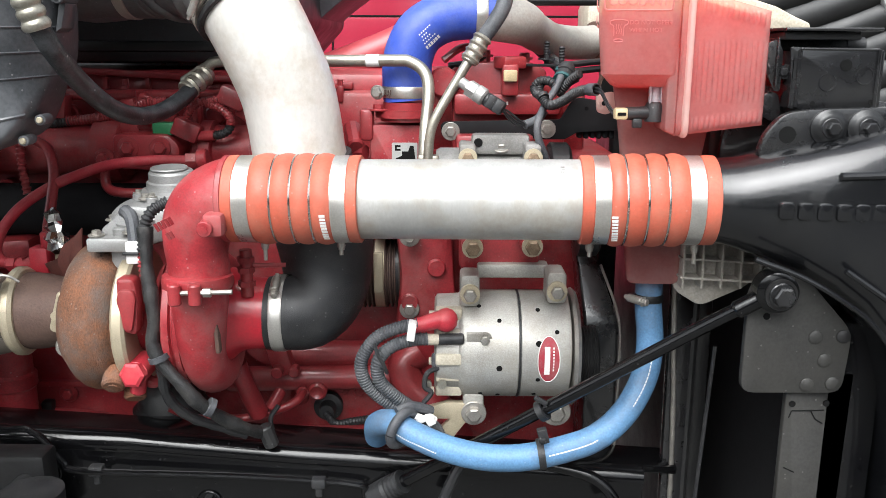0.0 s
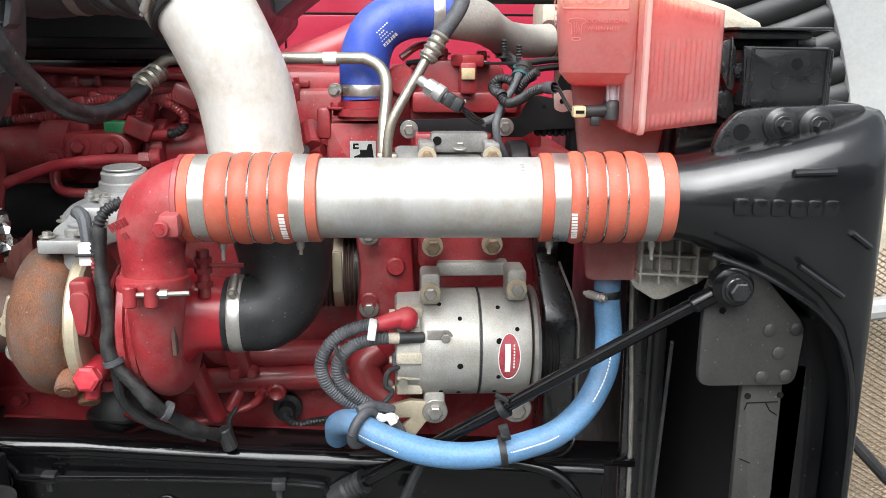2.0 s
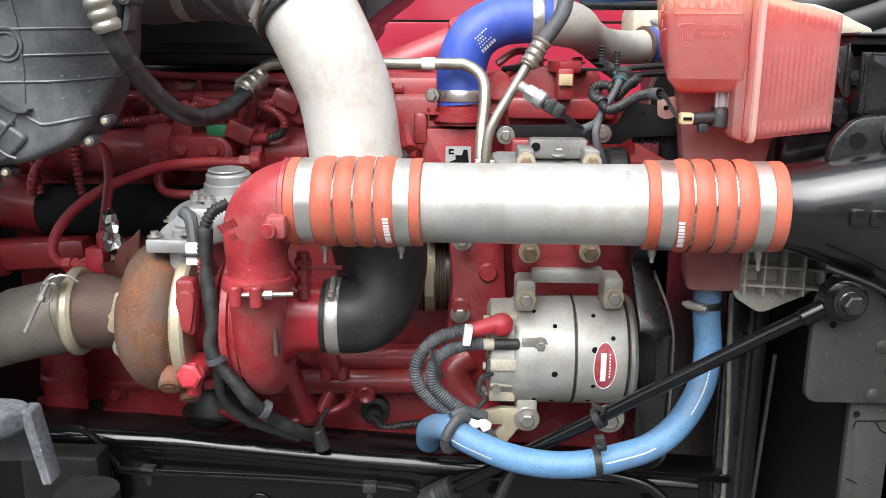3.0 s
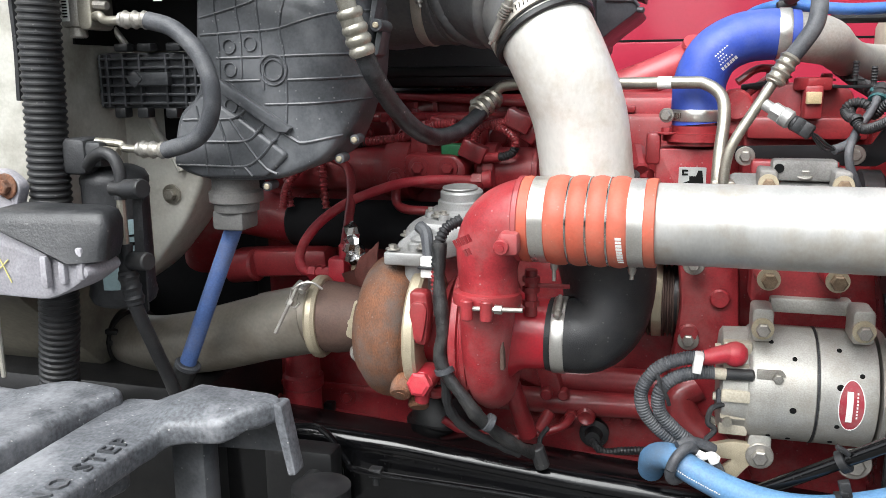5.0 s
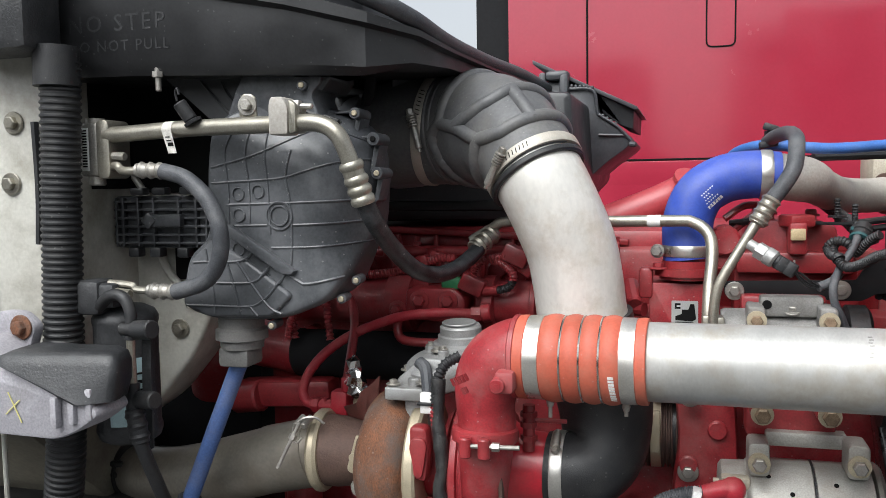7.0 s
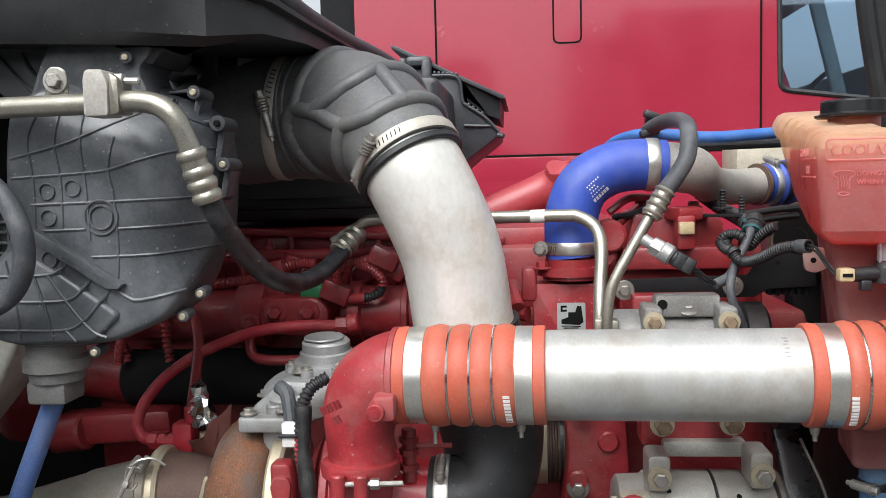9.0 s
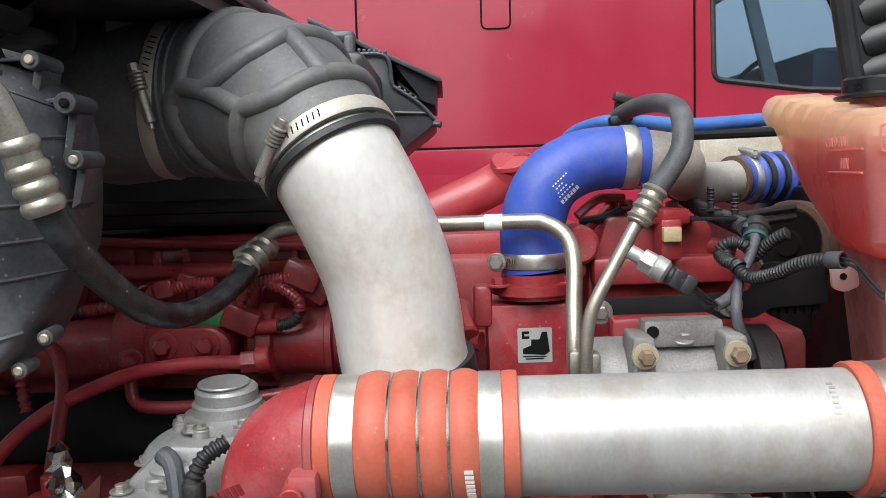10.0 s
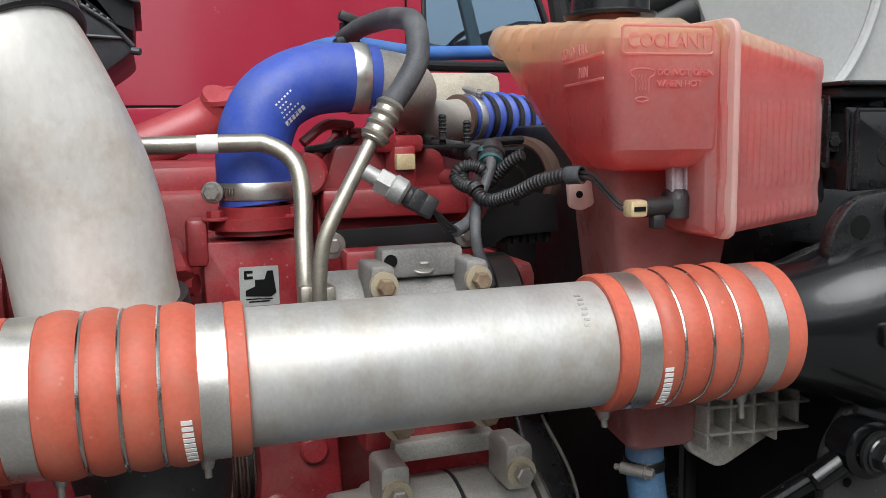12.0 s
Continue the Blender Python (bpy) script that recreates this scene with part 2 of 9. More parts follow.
def solid(name, bm, material, label="", category="", kind="", group="", sharp=35):
    c = Vector((0, 0, 0))
    if kind != "structure" and len(bm.verts):
        c = sum((v.co for v in bm.verts), Vector()) / len(bm.verts)
        c.z = min(v.co.z for v in bm.verts)
    ob = new(name, mesh_of(name, bm, material, c, sharp))
    ob.location = c
    ROOTS[ob.name] = c
    return tagged(ob, label, category, group, kind)


def basis(axis, hint=(0, 0, 1)):
    a = Vector(axis).normalized()
    h = Vector(hint)
    if abs(a.dot(h)) > 0.97:
        h = Vector((0, 1, 0))
    u = h.cross(a).normalized()
    return a, u, a.cross(u).normalized()


def spline(pts, k=8):
    p = [Vector(q) for q in pts]
    if len(p) < 3:
        return [p[0].lerp(p[-1], i / k) for i in range(k + 1)]
    e = [2 * p[0] - p[1]] + p + [2 * p[-1] - p[-2]]
    out = []
    for i in range(1, len(e) - 2):
        a, b, c, d = e[i - 1], e[i], e[i + 1], e[i + 2]
        for j in range(k):
            t = j / k
            out.append(0.5 * (2 * b + (c - a) * t + (2 * a - 5 * b + 4 * c - d) * t * t + (3 * b - a - 3 * c + d) * t ** 3))
    return out + [p[-1]]


def even(line, step):
    """The line again, in steps of even length."""
    d = [0.0]
    for a, b in zip(line, line[1:]):
        d.append(d[-1] + (b - a).length)
    n = max(2, round(d[-1] / step))
    out, i = [], 0
    for j in range(n + 1):
        s = d[-1] * j / n
        while i < len(d) - 2 and d[i + 1] < s:
            i += 1
        out.append(line[i].lerp(line[i + 1], min(1, (s - d[i]) / max(1e-9, d[i + 1] - d[i]))))
    return out


def sweep(bm, line, radius, n=14, caps=True):
    """A round tube along a line; radius is a number or a function of (fraction, index)."""
    m = len(line)
    t0 = (line[1] - line[0]).normalized()
    _, u, v = basis(t0)
    rings = []
    for i, p in enumerate(line):
        t = (line[min(i + 1, m - 1)] - line[max(i - 1, 0)]).normalized()
        u = (u - t * u.dot(t)).normalized()
        v = t.cross(u)
        r = radius(i / (m - 1), i) if callable(radius) else radius
        rings.append([bm.verts.new(p + (u * math.cos(2 * math.pi * j / n) + v * math.sin(2 * math.pi * j / n)) * r) for j in range(n)])
    for a, b in zip(rings, rings[1:]):
        for j in range(n):
            bm.faces.new((a[j], a[(j + 1) % n], b[(j + 1) % n], b[j]))
    if caps:
        bm.faces.new(rings[0][::-1])
        bm.faces.new(rings[-1])
    return bm


def tube(pts, r, n=14, k=8, bm=None, r1=None, caps=True):
    line = spline(pts, k)
    return sweep(bm or bmesh.new(), line, r if r1 is None else (lambda f, i: r + (r1 - r) * f), n, caps)


def ribbed(pts, r, pitch, depth=0.12, n=14, bm=None):
    """A corrugated tube: proud rings and grooves in turn."""
    line = even(spline(pts, 16), pitch / 4)
    return sweep(bm or bmesh.new(), line, lambda f, i: r * (1 if i % 4 < 2 else 1 - depth), n)


def lathe(prof, at, axis, n=32, bm=None, hint=(0, 0, 1), wob=0.0):
    """A turned shape: prof is (distance along the axis, radius)."""
    bm = bm or bmesh.new()
    a, u, v = basis(axis, hint)
    at = Vector(at)
    rings = []
    for d, r in prof:
        if r < 1e-6:
            rings.append([bm.verts.new(at + a * d)])
        else:
            rings.append([bm.verts.new(at + a * d + (u * math.cos(2 * math.pi * j / n) + v * math.sin(2 * math.pi * j / n)) * r * (1 + wob * noise.noise((d * 40, j * 0.7, r * 9)))) for j in range(n)])
    for p, q in zip(rings, rings[1:]):
        for j in range(n):
            w = [p[j % len(p)], p[(j + 1) % len(p)], q[(j + 1) % len(q)], q[j % len(q)]]
            w = list(dict.fromkeys(w))
            if len(w) > 2:
                bm.faces.new(w)
    for ring, flip in ((rings[0], True), (rings[-1], False)):
        if len(ring) > 2:
            bm.faces.new(ring[::-1] if flip else ring)
    return bm


def rod(a, b, r, n=14, bm=None, bevel=0.0):
    a, b = Vector(a), Vector(b)
    h = (b - a).length
    e = min(bevel, r * 0.5, h * 0.4)
    prof = [(0, r - e), (e, r), (h - e, r), (h, r - e)] if e else [(0, r), (h, r)]
    return lathe(prof, a, b - a, n, bm)


def box(c, s, bevel=0.003, rot=(0, 0, 0), bm=None, seg=2):
    t = bmesh.new()
    bmesh.ops.create_cube(t, size=1)
    bmesh.ops.scale(t, vec=s, verts=t.verts)
    if bevel:
        bmesh.ops.bevel(t, geom=t.edges[:], offset=min(bevel, min(s) * 0.45), segments=seg, affect="EDGES", profile=0.5)
    return join(bm or bmesh.new(), t, pose(*c, *rot))


def join(bm, other, m=None):
    if m is not None:
        bmesh.ops.transform(other, matrix=m, verts=other.verts)
    idx = {v: bm.verts.new(v.co) for v in other.verts}
    for f in other.faces:
        bm.faces.new([idx[v] for v in f.verts])
    other.free()
    return bm


def prism(outline, at, depth, ax=(1, 0, 0), ay=(0, 0, 1), bevel=0.0, bm=None, seg=2):
    """A plate of that outline, in the plane of ax and ay through at, grown by depth to both sides' normal ax x ay (minus: the other way)."""
    ax, ay, at = Vector(ax).normalized(), Vector(ay).normalized(), Vector(at)
    nrm = ax.cross(ay)
    t = bmesh.new()
    lo = [t.verts.new(at + ax * p + ay * q) for p, q in outline]
    hi = [t.verts.new(v.co + nrm * depth) for v in lo]
    k = len(lo)
    t.faces.new(lo[::-1])
    t.faces.new(hi)
    for i in range(k):
        t.faces.new((lo[i], lo[(i + 1) % k], hi[(i + 1) % k], hi[i]))
    bmesh.ops.recalc_face_normals(t, faces=t.faces)
    if bevel:
        rim = [e for e in t.edges if abs((e.verts[0].co - e.verts[1].co).normalized().dot(nrm)) < 0.5]
        bmesh.ops.bevel(t, geom=rim, offset=bevel, segments=seg, affect="EDGES", profile=0.5, clamp_overlap=True)
    return join(bm or bmesh.new(), t)


def rounded(pts, r=0.01, k=4):
    """An outline with its corners rounded."""
    out, n = [], len(pts)
    for i in range(n):
        p, a, b = Vector(pts[i]), Vector(pts[i - 1]), Vector(pts[(i + 1) % n])
        da, db = a - p, b - p
        e = min(r, da.length * 0.45, db.length * 0.45)
        s, t = p + da.normalized() * e, p + db.normalized() * e
        for j in range(k + 1):
            f = j / k
            q = s * (1 - f) ** 2 + p * 2 * f * (1 - f) + t * f * f
            out.append((q.x, q.y))
    return out


def hexbolt(at, axis, r, h=None, washer=1.7, bm=None):
    """A flanged hexagon bolt head that stands on at and points along axis."""
    bm = bm or bmesh.new()
    h = h or r * 0.9
    a = Vector(axis).normalized()
    at = Vector(at)
    if washer:
        rod(at - a * 0.001, at + a * r * 0.28, r * washer, 20, bm, r * 0.1)
    lathe([(0, r), (h * 0.85, r), (h, r * 0.82)], at + a * r * 0.25, a, 6, bm)
    return bm


def wormclamp(at, axis, r, width, parent, screw=(0, -1, 0), name="hose_clamp", mat_=None):
    """A band clamp with its screw housing on the side that screw names."""
    a = Vector(axis).normalized()
    s = Vector(screw)
    s = (s - a * s.dot(a)).normalized()
    t = a.cross(s)
    at = Vector(at)
    h = width / 2
    ob = part(name, lathe([(-h, r - 0.001), (-h, r + 0.001), (-h * 0.8, r + 0.0018), (h * 0.8, r + 0.0018), (h, r + 0.001), (h, r - 0.001)], at, a, 40), mat_ or BAND, parent, "stainless steel band clamp")
    c = at + s * (r + 0.0068)
    bm = rod(c - t * 0.015, c + t * 0.010, 0.0062, 14, None, 0.001)
    lathe([(0, 0.0062), (0.0015, 0.0078), (0.003, 0.0078), (0.0032, 0.0055), (0.009, 0.0055), (0.010, 0.0042)], c + t * 0.010, t, 6, bm)
    rod(c - t * 0.021, c - t * 0.014, 0.0035, 8, bm)
    part("clamp_screw", bm, STEEL, ob)
    return ob


def torque_clamp(at, axis, r, width, parent, screw=(0, -1, 0), up=(0, 0, 1), size=1.0, lean=0.0):
    """A band clamp whose screw carries a stack of spring washers and a hex head."""
    a, at = Vector(axis).normalized(), Vector(at)
    s = Vector(screw)
    s = (s - a * s.dot(a)).normalized()
    t = a.cross(s)
    if t.dot(Vector(up)) < 0:
        t = -t
    round_, t = t, Matrix.Rotation(radians(lean), 3, s) @ t
    h = width / 2
    ob = part("hose_clamp", lathe([(-h, r - 0.001), (-h, r + 0.001), (-h * 0.8, r + 0.0018), (h * 0.8, r + 0.0018), (h, r + 0.001), (h, r - 0.001)], at, a, 48), DUSTY_BAND, parent, "dusty steel band clamp")
    c, k = at + s * (r + 0.0065 * size), size
    bm = rod(c - t * 0.034 * k, c + t * 0.002 * k, 0.0058 * k, 14, None, 0.001)
    rod(c - t * 0.040 * k, c - t * 0.030 * k, 0.003 * k, 8, bm)
    part("screw_housing", bm, STEEL, ob)
    prof = []
    for i in range(5):
        z = (0.002 + i * 0.0042) * k
        prof += [(z, 0.0062 * k), (z + 0.0012 * k, 0.0085 * k), (z + 0.003 * k, 0.0085 * k), (z + 0.0041 * k, 0.0062 * k)]
    part("spring_barrel", lathe(prof, c, t, 18), STEEL, ob)
    part("hex_head", lathe([(0, 0.0058 * k), (0.008 * k, 0.0058 * k), (0.009 * k, 0.0046 * k), (0.009 * k, 0)], c + t * 0.023 * k, t, 6), STEEL, ob)
    slots = bmesh.new()
    for i in range(7):
        q = radians(14 + i * 4.5)
        d = s * math.cos(q) + round_ * math.sin(q)
        e = s * -math.sin(q) + round_ * math.cos(q)
        p = at + d * (r + 0.002)
        rod(p - a * h * 0.45 - e * 0.001, p + a * h * 0.45 + e * 0.001, 0.0007, 5, slots)
    pieces("band_slot", slots, INK_AND_SHADE, ob)
    return ob


def fluted(x0, x1, low, high, y0, y1, pitch, bands, depth=0.0021, edge=0.008):
    """A closed tank chamber whose front wall carries fine upright flutes within bands of height."""
    bm, nx, nz = bmesh.new(), 120, 48
    grid = []
    for i in range(nx + 1):
        x = x0 + (x1 - x0) * i / nx
        w = 0.5 + 0.5 * math.cos(2 * math.pi * (x - x0) / pitch)
        col = []
        for j in range(nz + 1):
            f = 0.5 - 0.5 * math.cos(math.pi * j / nz)
            lo, hi = low(x), high(x)
            z = lo + (hi - lo) * f
            m = sum(max(0.0, min(1.0, (z - a) / 0.004, (c - z) / 0.004)) for a, c in bands(x))
            d = min(x1 - x, z - lo, hi - z)
            rnd = edge - math.sqrt(max(0.0, edge * edge - max(0.0, edge - d) ** 2)) if d < edge else 0.0
            col.append(bm.verts.new((x, y0 + rnd - depth * w * min(1.0, m), z)))
        grid.append(col)
    for p, q in zip(grid, grid[1:]):
        for j in range(nz):
            bm.faces.new((p[j], q[j], q[j + 1], p[j + 1]))
    ring = [c[0] for c in grid] + grid[-1][1:] + [c[-1] for c in grid[-2::-1]] + grid[0][-2:0:-1]
    back = [bm.verts.new((v.co.x, y1, v.co.z)) for v in ring]
    n = len(ring)
    for i in range(n):
        bm.faces.new((ring[i], back[i], back[(i + 1) % n], ring[(i + 1) % n]))
    bm.faces.new(back[::-1])
    bmesh.ops.recalc_face_normals(bm, faces=bm.faces)
    return bm


def pierced(outline, hole, y, depth):
    """A flat panel in x and z with one opening through it."""
    bm = bmesh.new()
    for loop in (outline, hole):
        vs = [bm.verts.new((p[0], y, p[1])) for p in loop]
        for a, c in zip(vs, vs[1:] + vs[:1]):
            bm.edges.new((a, c))
    bmesh.ops.triangle_fill(bm, use_beauty=True, edges=bm.edges[:])
    ret = bmesh.ops.extrude_face_region(bm, geom=bm.faces[:])
    bmesh.ops.translate(bm, verts=[v for v in ret["geom"] if isinstance(v, bmesh.types.BMVert)], vec=(0, depth, 0))
    bmesh.ops.recalc_face_normals(bm, faces=bm.faces)
    return bm


def words(text, at, size, ax=(1, 0, 0), ay=(0, 0, 1), depth=0.001, space=1.0):
    """Letters of the built-in font as a mesh, from at, along ax, upright along ay."""
    cu = bpy.data.curves.new("letters", "FONT")
    cu.body, cu.size, cu.extrude, cu.space_character = text, size, depth, space
    cu.resolution_u = 2
    ob = new("letters", cu)
    bpy.context.view_layer.update()
    me = bpy.data.meshes.new_from_object(ob.evaluated_get(bpy.context.evaluated_depsgraph_get()))
    bm = bmesh.new()
    bm.from_mesh(me)
    bpy.data.objects.remove(ob)
    bpy.data.curves.remove(cu)
    bpy.data.meshes.remove(me)
    ax, ay = Vector(ax).normalized(), Vector(ay).normalized()
    az = ax.cross(ay)
    m = Matrix((ax, ay, az)).transposed().to_4x4()
    m.translation = Vector(at)
    bmesh.ops.transform(bm, matrix=m, verts=bm.verts)
    return bm


def bars(rows, at, ax=(1, 0, 0), ay=(0, 0, 1), thick=0.0006):
    """Plain bars for lettering: rows of (start, height above at, length, thickness)."""
    bm = bmesh.new()
    for x, y, w, h in rows:
        prism([(x, y), (x + w, y), (x + w, y + h), (x, y + h)], at, thick, ax, ay, 0, bm)
    return bm


def pieces(name, bm, material, parent, label=""):
    """Each loose piece of the bmesh as a part of its own."""
    seen = set()
    for v0 in list(bm.verts):
        if v0 in seen:
            continue
        stack, isle = [v0], []
        seen.add(v0)
        while stack:
            v = stack.pop()
            isle.append(v)
            for e in v.link_edges:
                w = e.other_vert(v)
                if w not in seen:
                    seen.add(w)
                    stack.append(w)
        t = bmesh.new()
        idx = {v: t.verts.new(v.co) for v in isle}
        for f in {f for v in isle for f in v.link_faces}:
            t.faces.new([idx[v] for v in f.verts])
        part(name, t, material, parent, label)
    bm.free()


# ---- ground and surroundings ----
g = bmesh.new()
bmesh.ops.create_grid(g, x_segments=8, y_segments=8, size=400)
solid("ground", g, ASPHALT, "worn grey concrete truck yard", "ground", "structure")

# unseen dark blocks behind the viewer, added to darken reflections and low sky light
for x, w, h in ((-34, 22, 5.6), (-11, 20, 4.6), (10, 18, 5.2), (31, 22, 4.4)):
    bm = box((x, -15, h / 2), (w, 5, h), 0.05)
    solid("backdrop", bm, SATIN if h > 5 else GREYSTEEL, "unseen row of dark sheds, added to darken reflections", "backdrop", "structure")

# neighbouring red truck, seen beyond the engine
truck = thing("parked_truck", "glossy red truck cab parked alongside", "truck", (0.6, 4.32, 0))
CY = 4.32
outl = [(-0.93, 0.45), (2.2, 0.45), (2.2, 1.6), (1.95, 2.0), (1.68, 2.75), (1.35, 3.1), (-0.93, 3.3)]
win = rounded([(1.10, 2.07), (1.52, 2.012), (1.765, 2.0), (1.735, 2.17), (1.66, 2.36), (1.53, 2.62), (1.09, 2.62)], 0.04)
cab = rounded(outl, 0.1, 5)
part("near_side", pierced(cab, win, CY, 0.05), CABRED, truck)
part("far_side", pierced(cab, win, CY + 2.35, 0.05), CABRED, truck)
bm = bmesh.new()
ring = [[bm.verts.new((p[0], y, p[1])) for p in cab] for y in (CY + 0.004, CY + 2.396)]
for i in range(len(cab)):
    z_, x_ = (cab[i][1] + cab[(i + 1) % len(cab)][1]) / 2, (cab[i][0] + cab[(i + 1) % len(cab)][0]) / 2
    if 2.02 < z_ < 2.72 and x_ > 1.6:
        continue  # windscreen opening
    bm.faces.new((ring[0][i], ring[0][(i + 1) % len(cab)], ring[1][(i + 1) % len(cab)], ring[1][i]))
part("cab_shell", bm, CABRED, truck)
part("cab_floor", box((0.6, CY + 1.2, 1.55), (2.3, 2.2, 0.04), 0.01), SATIN, truck)
part("dashboard", box((1.86, CY + 1.2, 1.94), (0.56, 2.2, 0.56), 0.08), COVER, truck, "dark dashboard")
part("rear_trim", box((0.98, CY + 1.2, 2.3), (0.03, 2.2, 1.4), 0.01), BRACKET, truck, "grey cab back wall")
part("seat", box((1.12, CY + 0.55, 1.95), (0.16, 0.5, 0.7), 0.06), COVER, truck)
part("rear_fairing", box((-1.01, CY + 0.9, 1.9), (0.21, 1.7, 3.0), 0.02), FLAT_BLACK, truck, "dark rear fairing")
bm = bmesh.new()
box((-0.53, CY - 0.001, 2.3), (0.009, 0.012, 1.6), 0.002, bm=bm)
box((1.01, CY - 0.001, 2.0), (0.009, 0.012, 2.2), 0.002, bm=bm)
box((0.25, CY - 0.001, 1.795), (2.36, 0.012, 0.009), 0.002, bm=bm)
pieces("panel_gap", bm, INK_AND_SHADE, truck)
part("lower_sill", box((0.4, CY + 0.016, 1.624), (2.6, 0.02, 0.33), 0.003, (7, 0, 0)), CABRED, truck)
bm = bmesh.new()
frame_pts = rounded([(0.04, 2.33), (0.172, 2.33), (0.172, 2.62), (0.04, 2.62)], 0.03)
for p, q in zip(frame_pts, frame_pts[1:] + frame_pts[:1]):
    rod((p[0], CY - 0.002, p[1]), (q[0], CY - 0.002, q[1]), 0.004, 6, bm)
part("filler_door_seam", bm, INK_AND_SHADE, truck)
PANE = bpy.data.materials.new("blue_tinted_glass")
PANE.use_nodes = True
pn, pl_ = PANE.node_tree.nodes, PANE.node_tree.links
pt, pg, pm = pn.new("ShaderNodeBsdfTransparent"), pn.new("ShaderNodeBsdfGlossy"), pn.new("ShaderNodeMixShader")
pt.inputs["Color"].default_value = (0.62, 0.74, 0.84, 1)
pg.inputs["Color"].default_value, pg.inputs["Roughness"].default_value = (0.8, 0.9, 1.0, 1), 0.03
pm.inputs[0].default_value = 0.16
pl_.new(pt.outputs[0], pm.inputs[1])
pl_.new(pg.outputs[0], pm.inputs[2])
pl_.new(pm.outputs[0], pn["Material Output"].inputs["Surface"])
wo = part("side_window", prism(win, (0, CY + 0.03, 0), 0.004), PANE, truck, "blue tinted side window, cab seen through it")
bm = bmesh.new()
for p, q in zip(win, win[1:] + win[:1]):
    rod((p[0], CY + 0.004, p[1]), (q[0], CY + 0.004, q[1]), 0.014, 8, bm)
part("window_seal", bm, RUBBER, wo)
bm = box((1.33, CY + 0.16, 2.42), (0.07, 0.05, 0.9), 0.02, (0, -14, 0))
part("pillar_trim", bm, TANK_LOW, truck, "pale door pillar")
wheel = [Vector((1.42 + 0.10 * math.cos(q), CY + 0.55 + 0.22 * math.sin(q), 2.07 + 0.14 * math.cos(q))) for q in [2 * math.pi * i / 32 for i in range(33)]]
part("steering_wheel", sweep(bmesh.new(), wheel, 0.014, 8, False), RUBBER, truck)
for x in (-2.0, 1.75):
    w = part("wheel", lathe([(0, 0.3), (0.02, 0.5), (0.1, 0.52), (0.28, 0.52), (0.3, 0.5)], (x, CY + 0.05, 0.52), (0, 1, 0), 36), RUBBER, truck)
    part("rim", lathe([(-0.01, 0.1), (0.0, 0.29), (0.03, 0.28)], (x, CY + 0.05, 0.52), (0, 1, 0), 28), ALU, w)

BELLOWS = mat("bellows_rubber", (0.007, 0.007, 0.0075), 0.5, 0, 0.2, 6, 0.08, 0.1, (0.020, 0.020, 0.020), 0.4, 5)
# open hood of this truck, tilted forward past the radiator
hood = thing("open_hood", "pale truck hood tilted forward, ribbed black inside", "hood", (1.2, 2.0, 0.0))
bm = prism(rounded([(0.70, 2.9), (0.82, 2.2), (0.915, 1.93), (1.03, 1.70), (1.09, 1.5), (1.05, 1.3), (1.02, 0.9), (2.8, 0.9), (2.8, 2.9)], 0.08, 6), (0, 2.0, 0), 0.03, bevel=0.01)
part("hood_panel", bm, HOODGREY, hood, "pale grey painted panel")
part("panel_crease", tube([(1.44, 1.962, 2.4), (1.40, 1.962, 2.0), (1.33, 1.962, 1.8), (1.20, 1.962, 1.66)], 0.012, 8), HOODGREY, hood)
part("liner", prism(rounded([(0.60, 2.9), (0.61, 2.1), (0.66, 1.75), (0.74, 1.3), (0.78, 1.0), (1.2, 1.0), (1.2, 1.5), (1.0, 2.3), (0.8, 2.9)], 0.08), (0, 2.06, 0), 0.02), SATIN, hood, "black hood liner")
for i in range(17):
    zz = 1.22 + i * 0.058
    xa, xb = 0.70 - 0.05 * (zz - 1.7), 1.045 - 0.42 * (zz - 1.70)
    part("bellows_fold", sweep(bmesh.new(), spline([(xa, 2.075, zz - 0.06), (xa * 0.7 + xb * 0.3, 2.05, zz - 0.035), (xa * 0.35 + xb * 0.65, 2.03, zz + 0.005), (xb - 0.012, 2.02, zz + 0.05), (xb, 2.045, zz + 0.058)], 6), lambda f, i: 0.042 + 0.004 * f, 18), BELLOWS, hood)
part("seal_edge", tube([(0.585, 2.0, 2.5), (0.60, 2.0, 2.1), (0.645, 2.0, 1.8), (0.72, 2.0, 1.4)], 0.02, 10), SATIN, hood)
part("leg", box((1.6, 2.3, 0.45), (1.4, 0.5, 0.9), 0.05), SATIN, hood)

# steel grating step past the radiator
grat = thing("grating_step", "raised diamond grating step of bare metal", "step", (1.1, 0.9, 1.0))
bm = bmesh.new()
for i in range(-46, 84):
    z0 = 0.62 + i * 0.0096
    for sgn in (1, -1):
        pts_ = []
        for x_ in (0.60, 1.36):
            zz = z0 + sgn * 0.60 * (x_ - 0.60) + (0.0 if sgn > 0 else 0.456)
            pts_.append((x_, zz))
        (xa, za), (xb, zb) = pts_
        k0, k1 = sorted(((0.62 - za) / (zb - za), (1.34 - za) / (zb - za)))
        k0, k1 = max(0.0, k0), min(1.0, k1)
        if k1 - k0 > 0.02:
            rod((xa + (xb - xa) * k0, 1.30 + sgn * 0.0008, za + (zb - za) * k0), (xa + (xb - xa) * k1, 1.30 + sgn * 0.0008, za + (zb - za) * k1), 0.0013, 4, bm)
part("mesh", bm, RUSTY_BOLT, grat)
part("post", box((1.05, 1.45, 0.25), (0.1, 0.06, 0.5), 0.01), SATIN, grat)
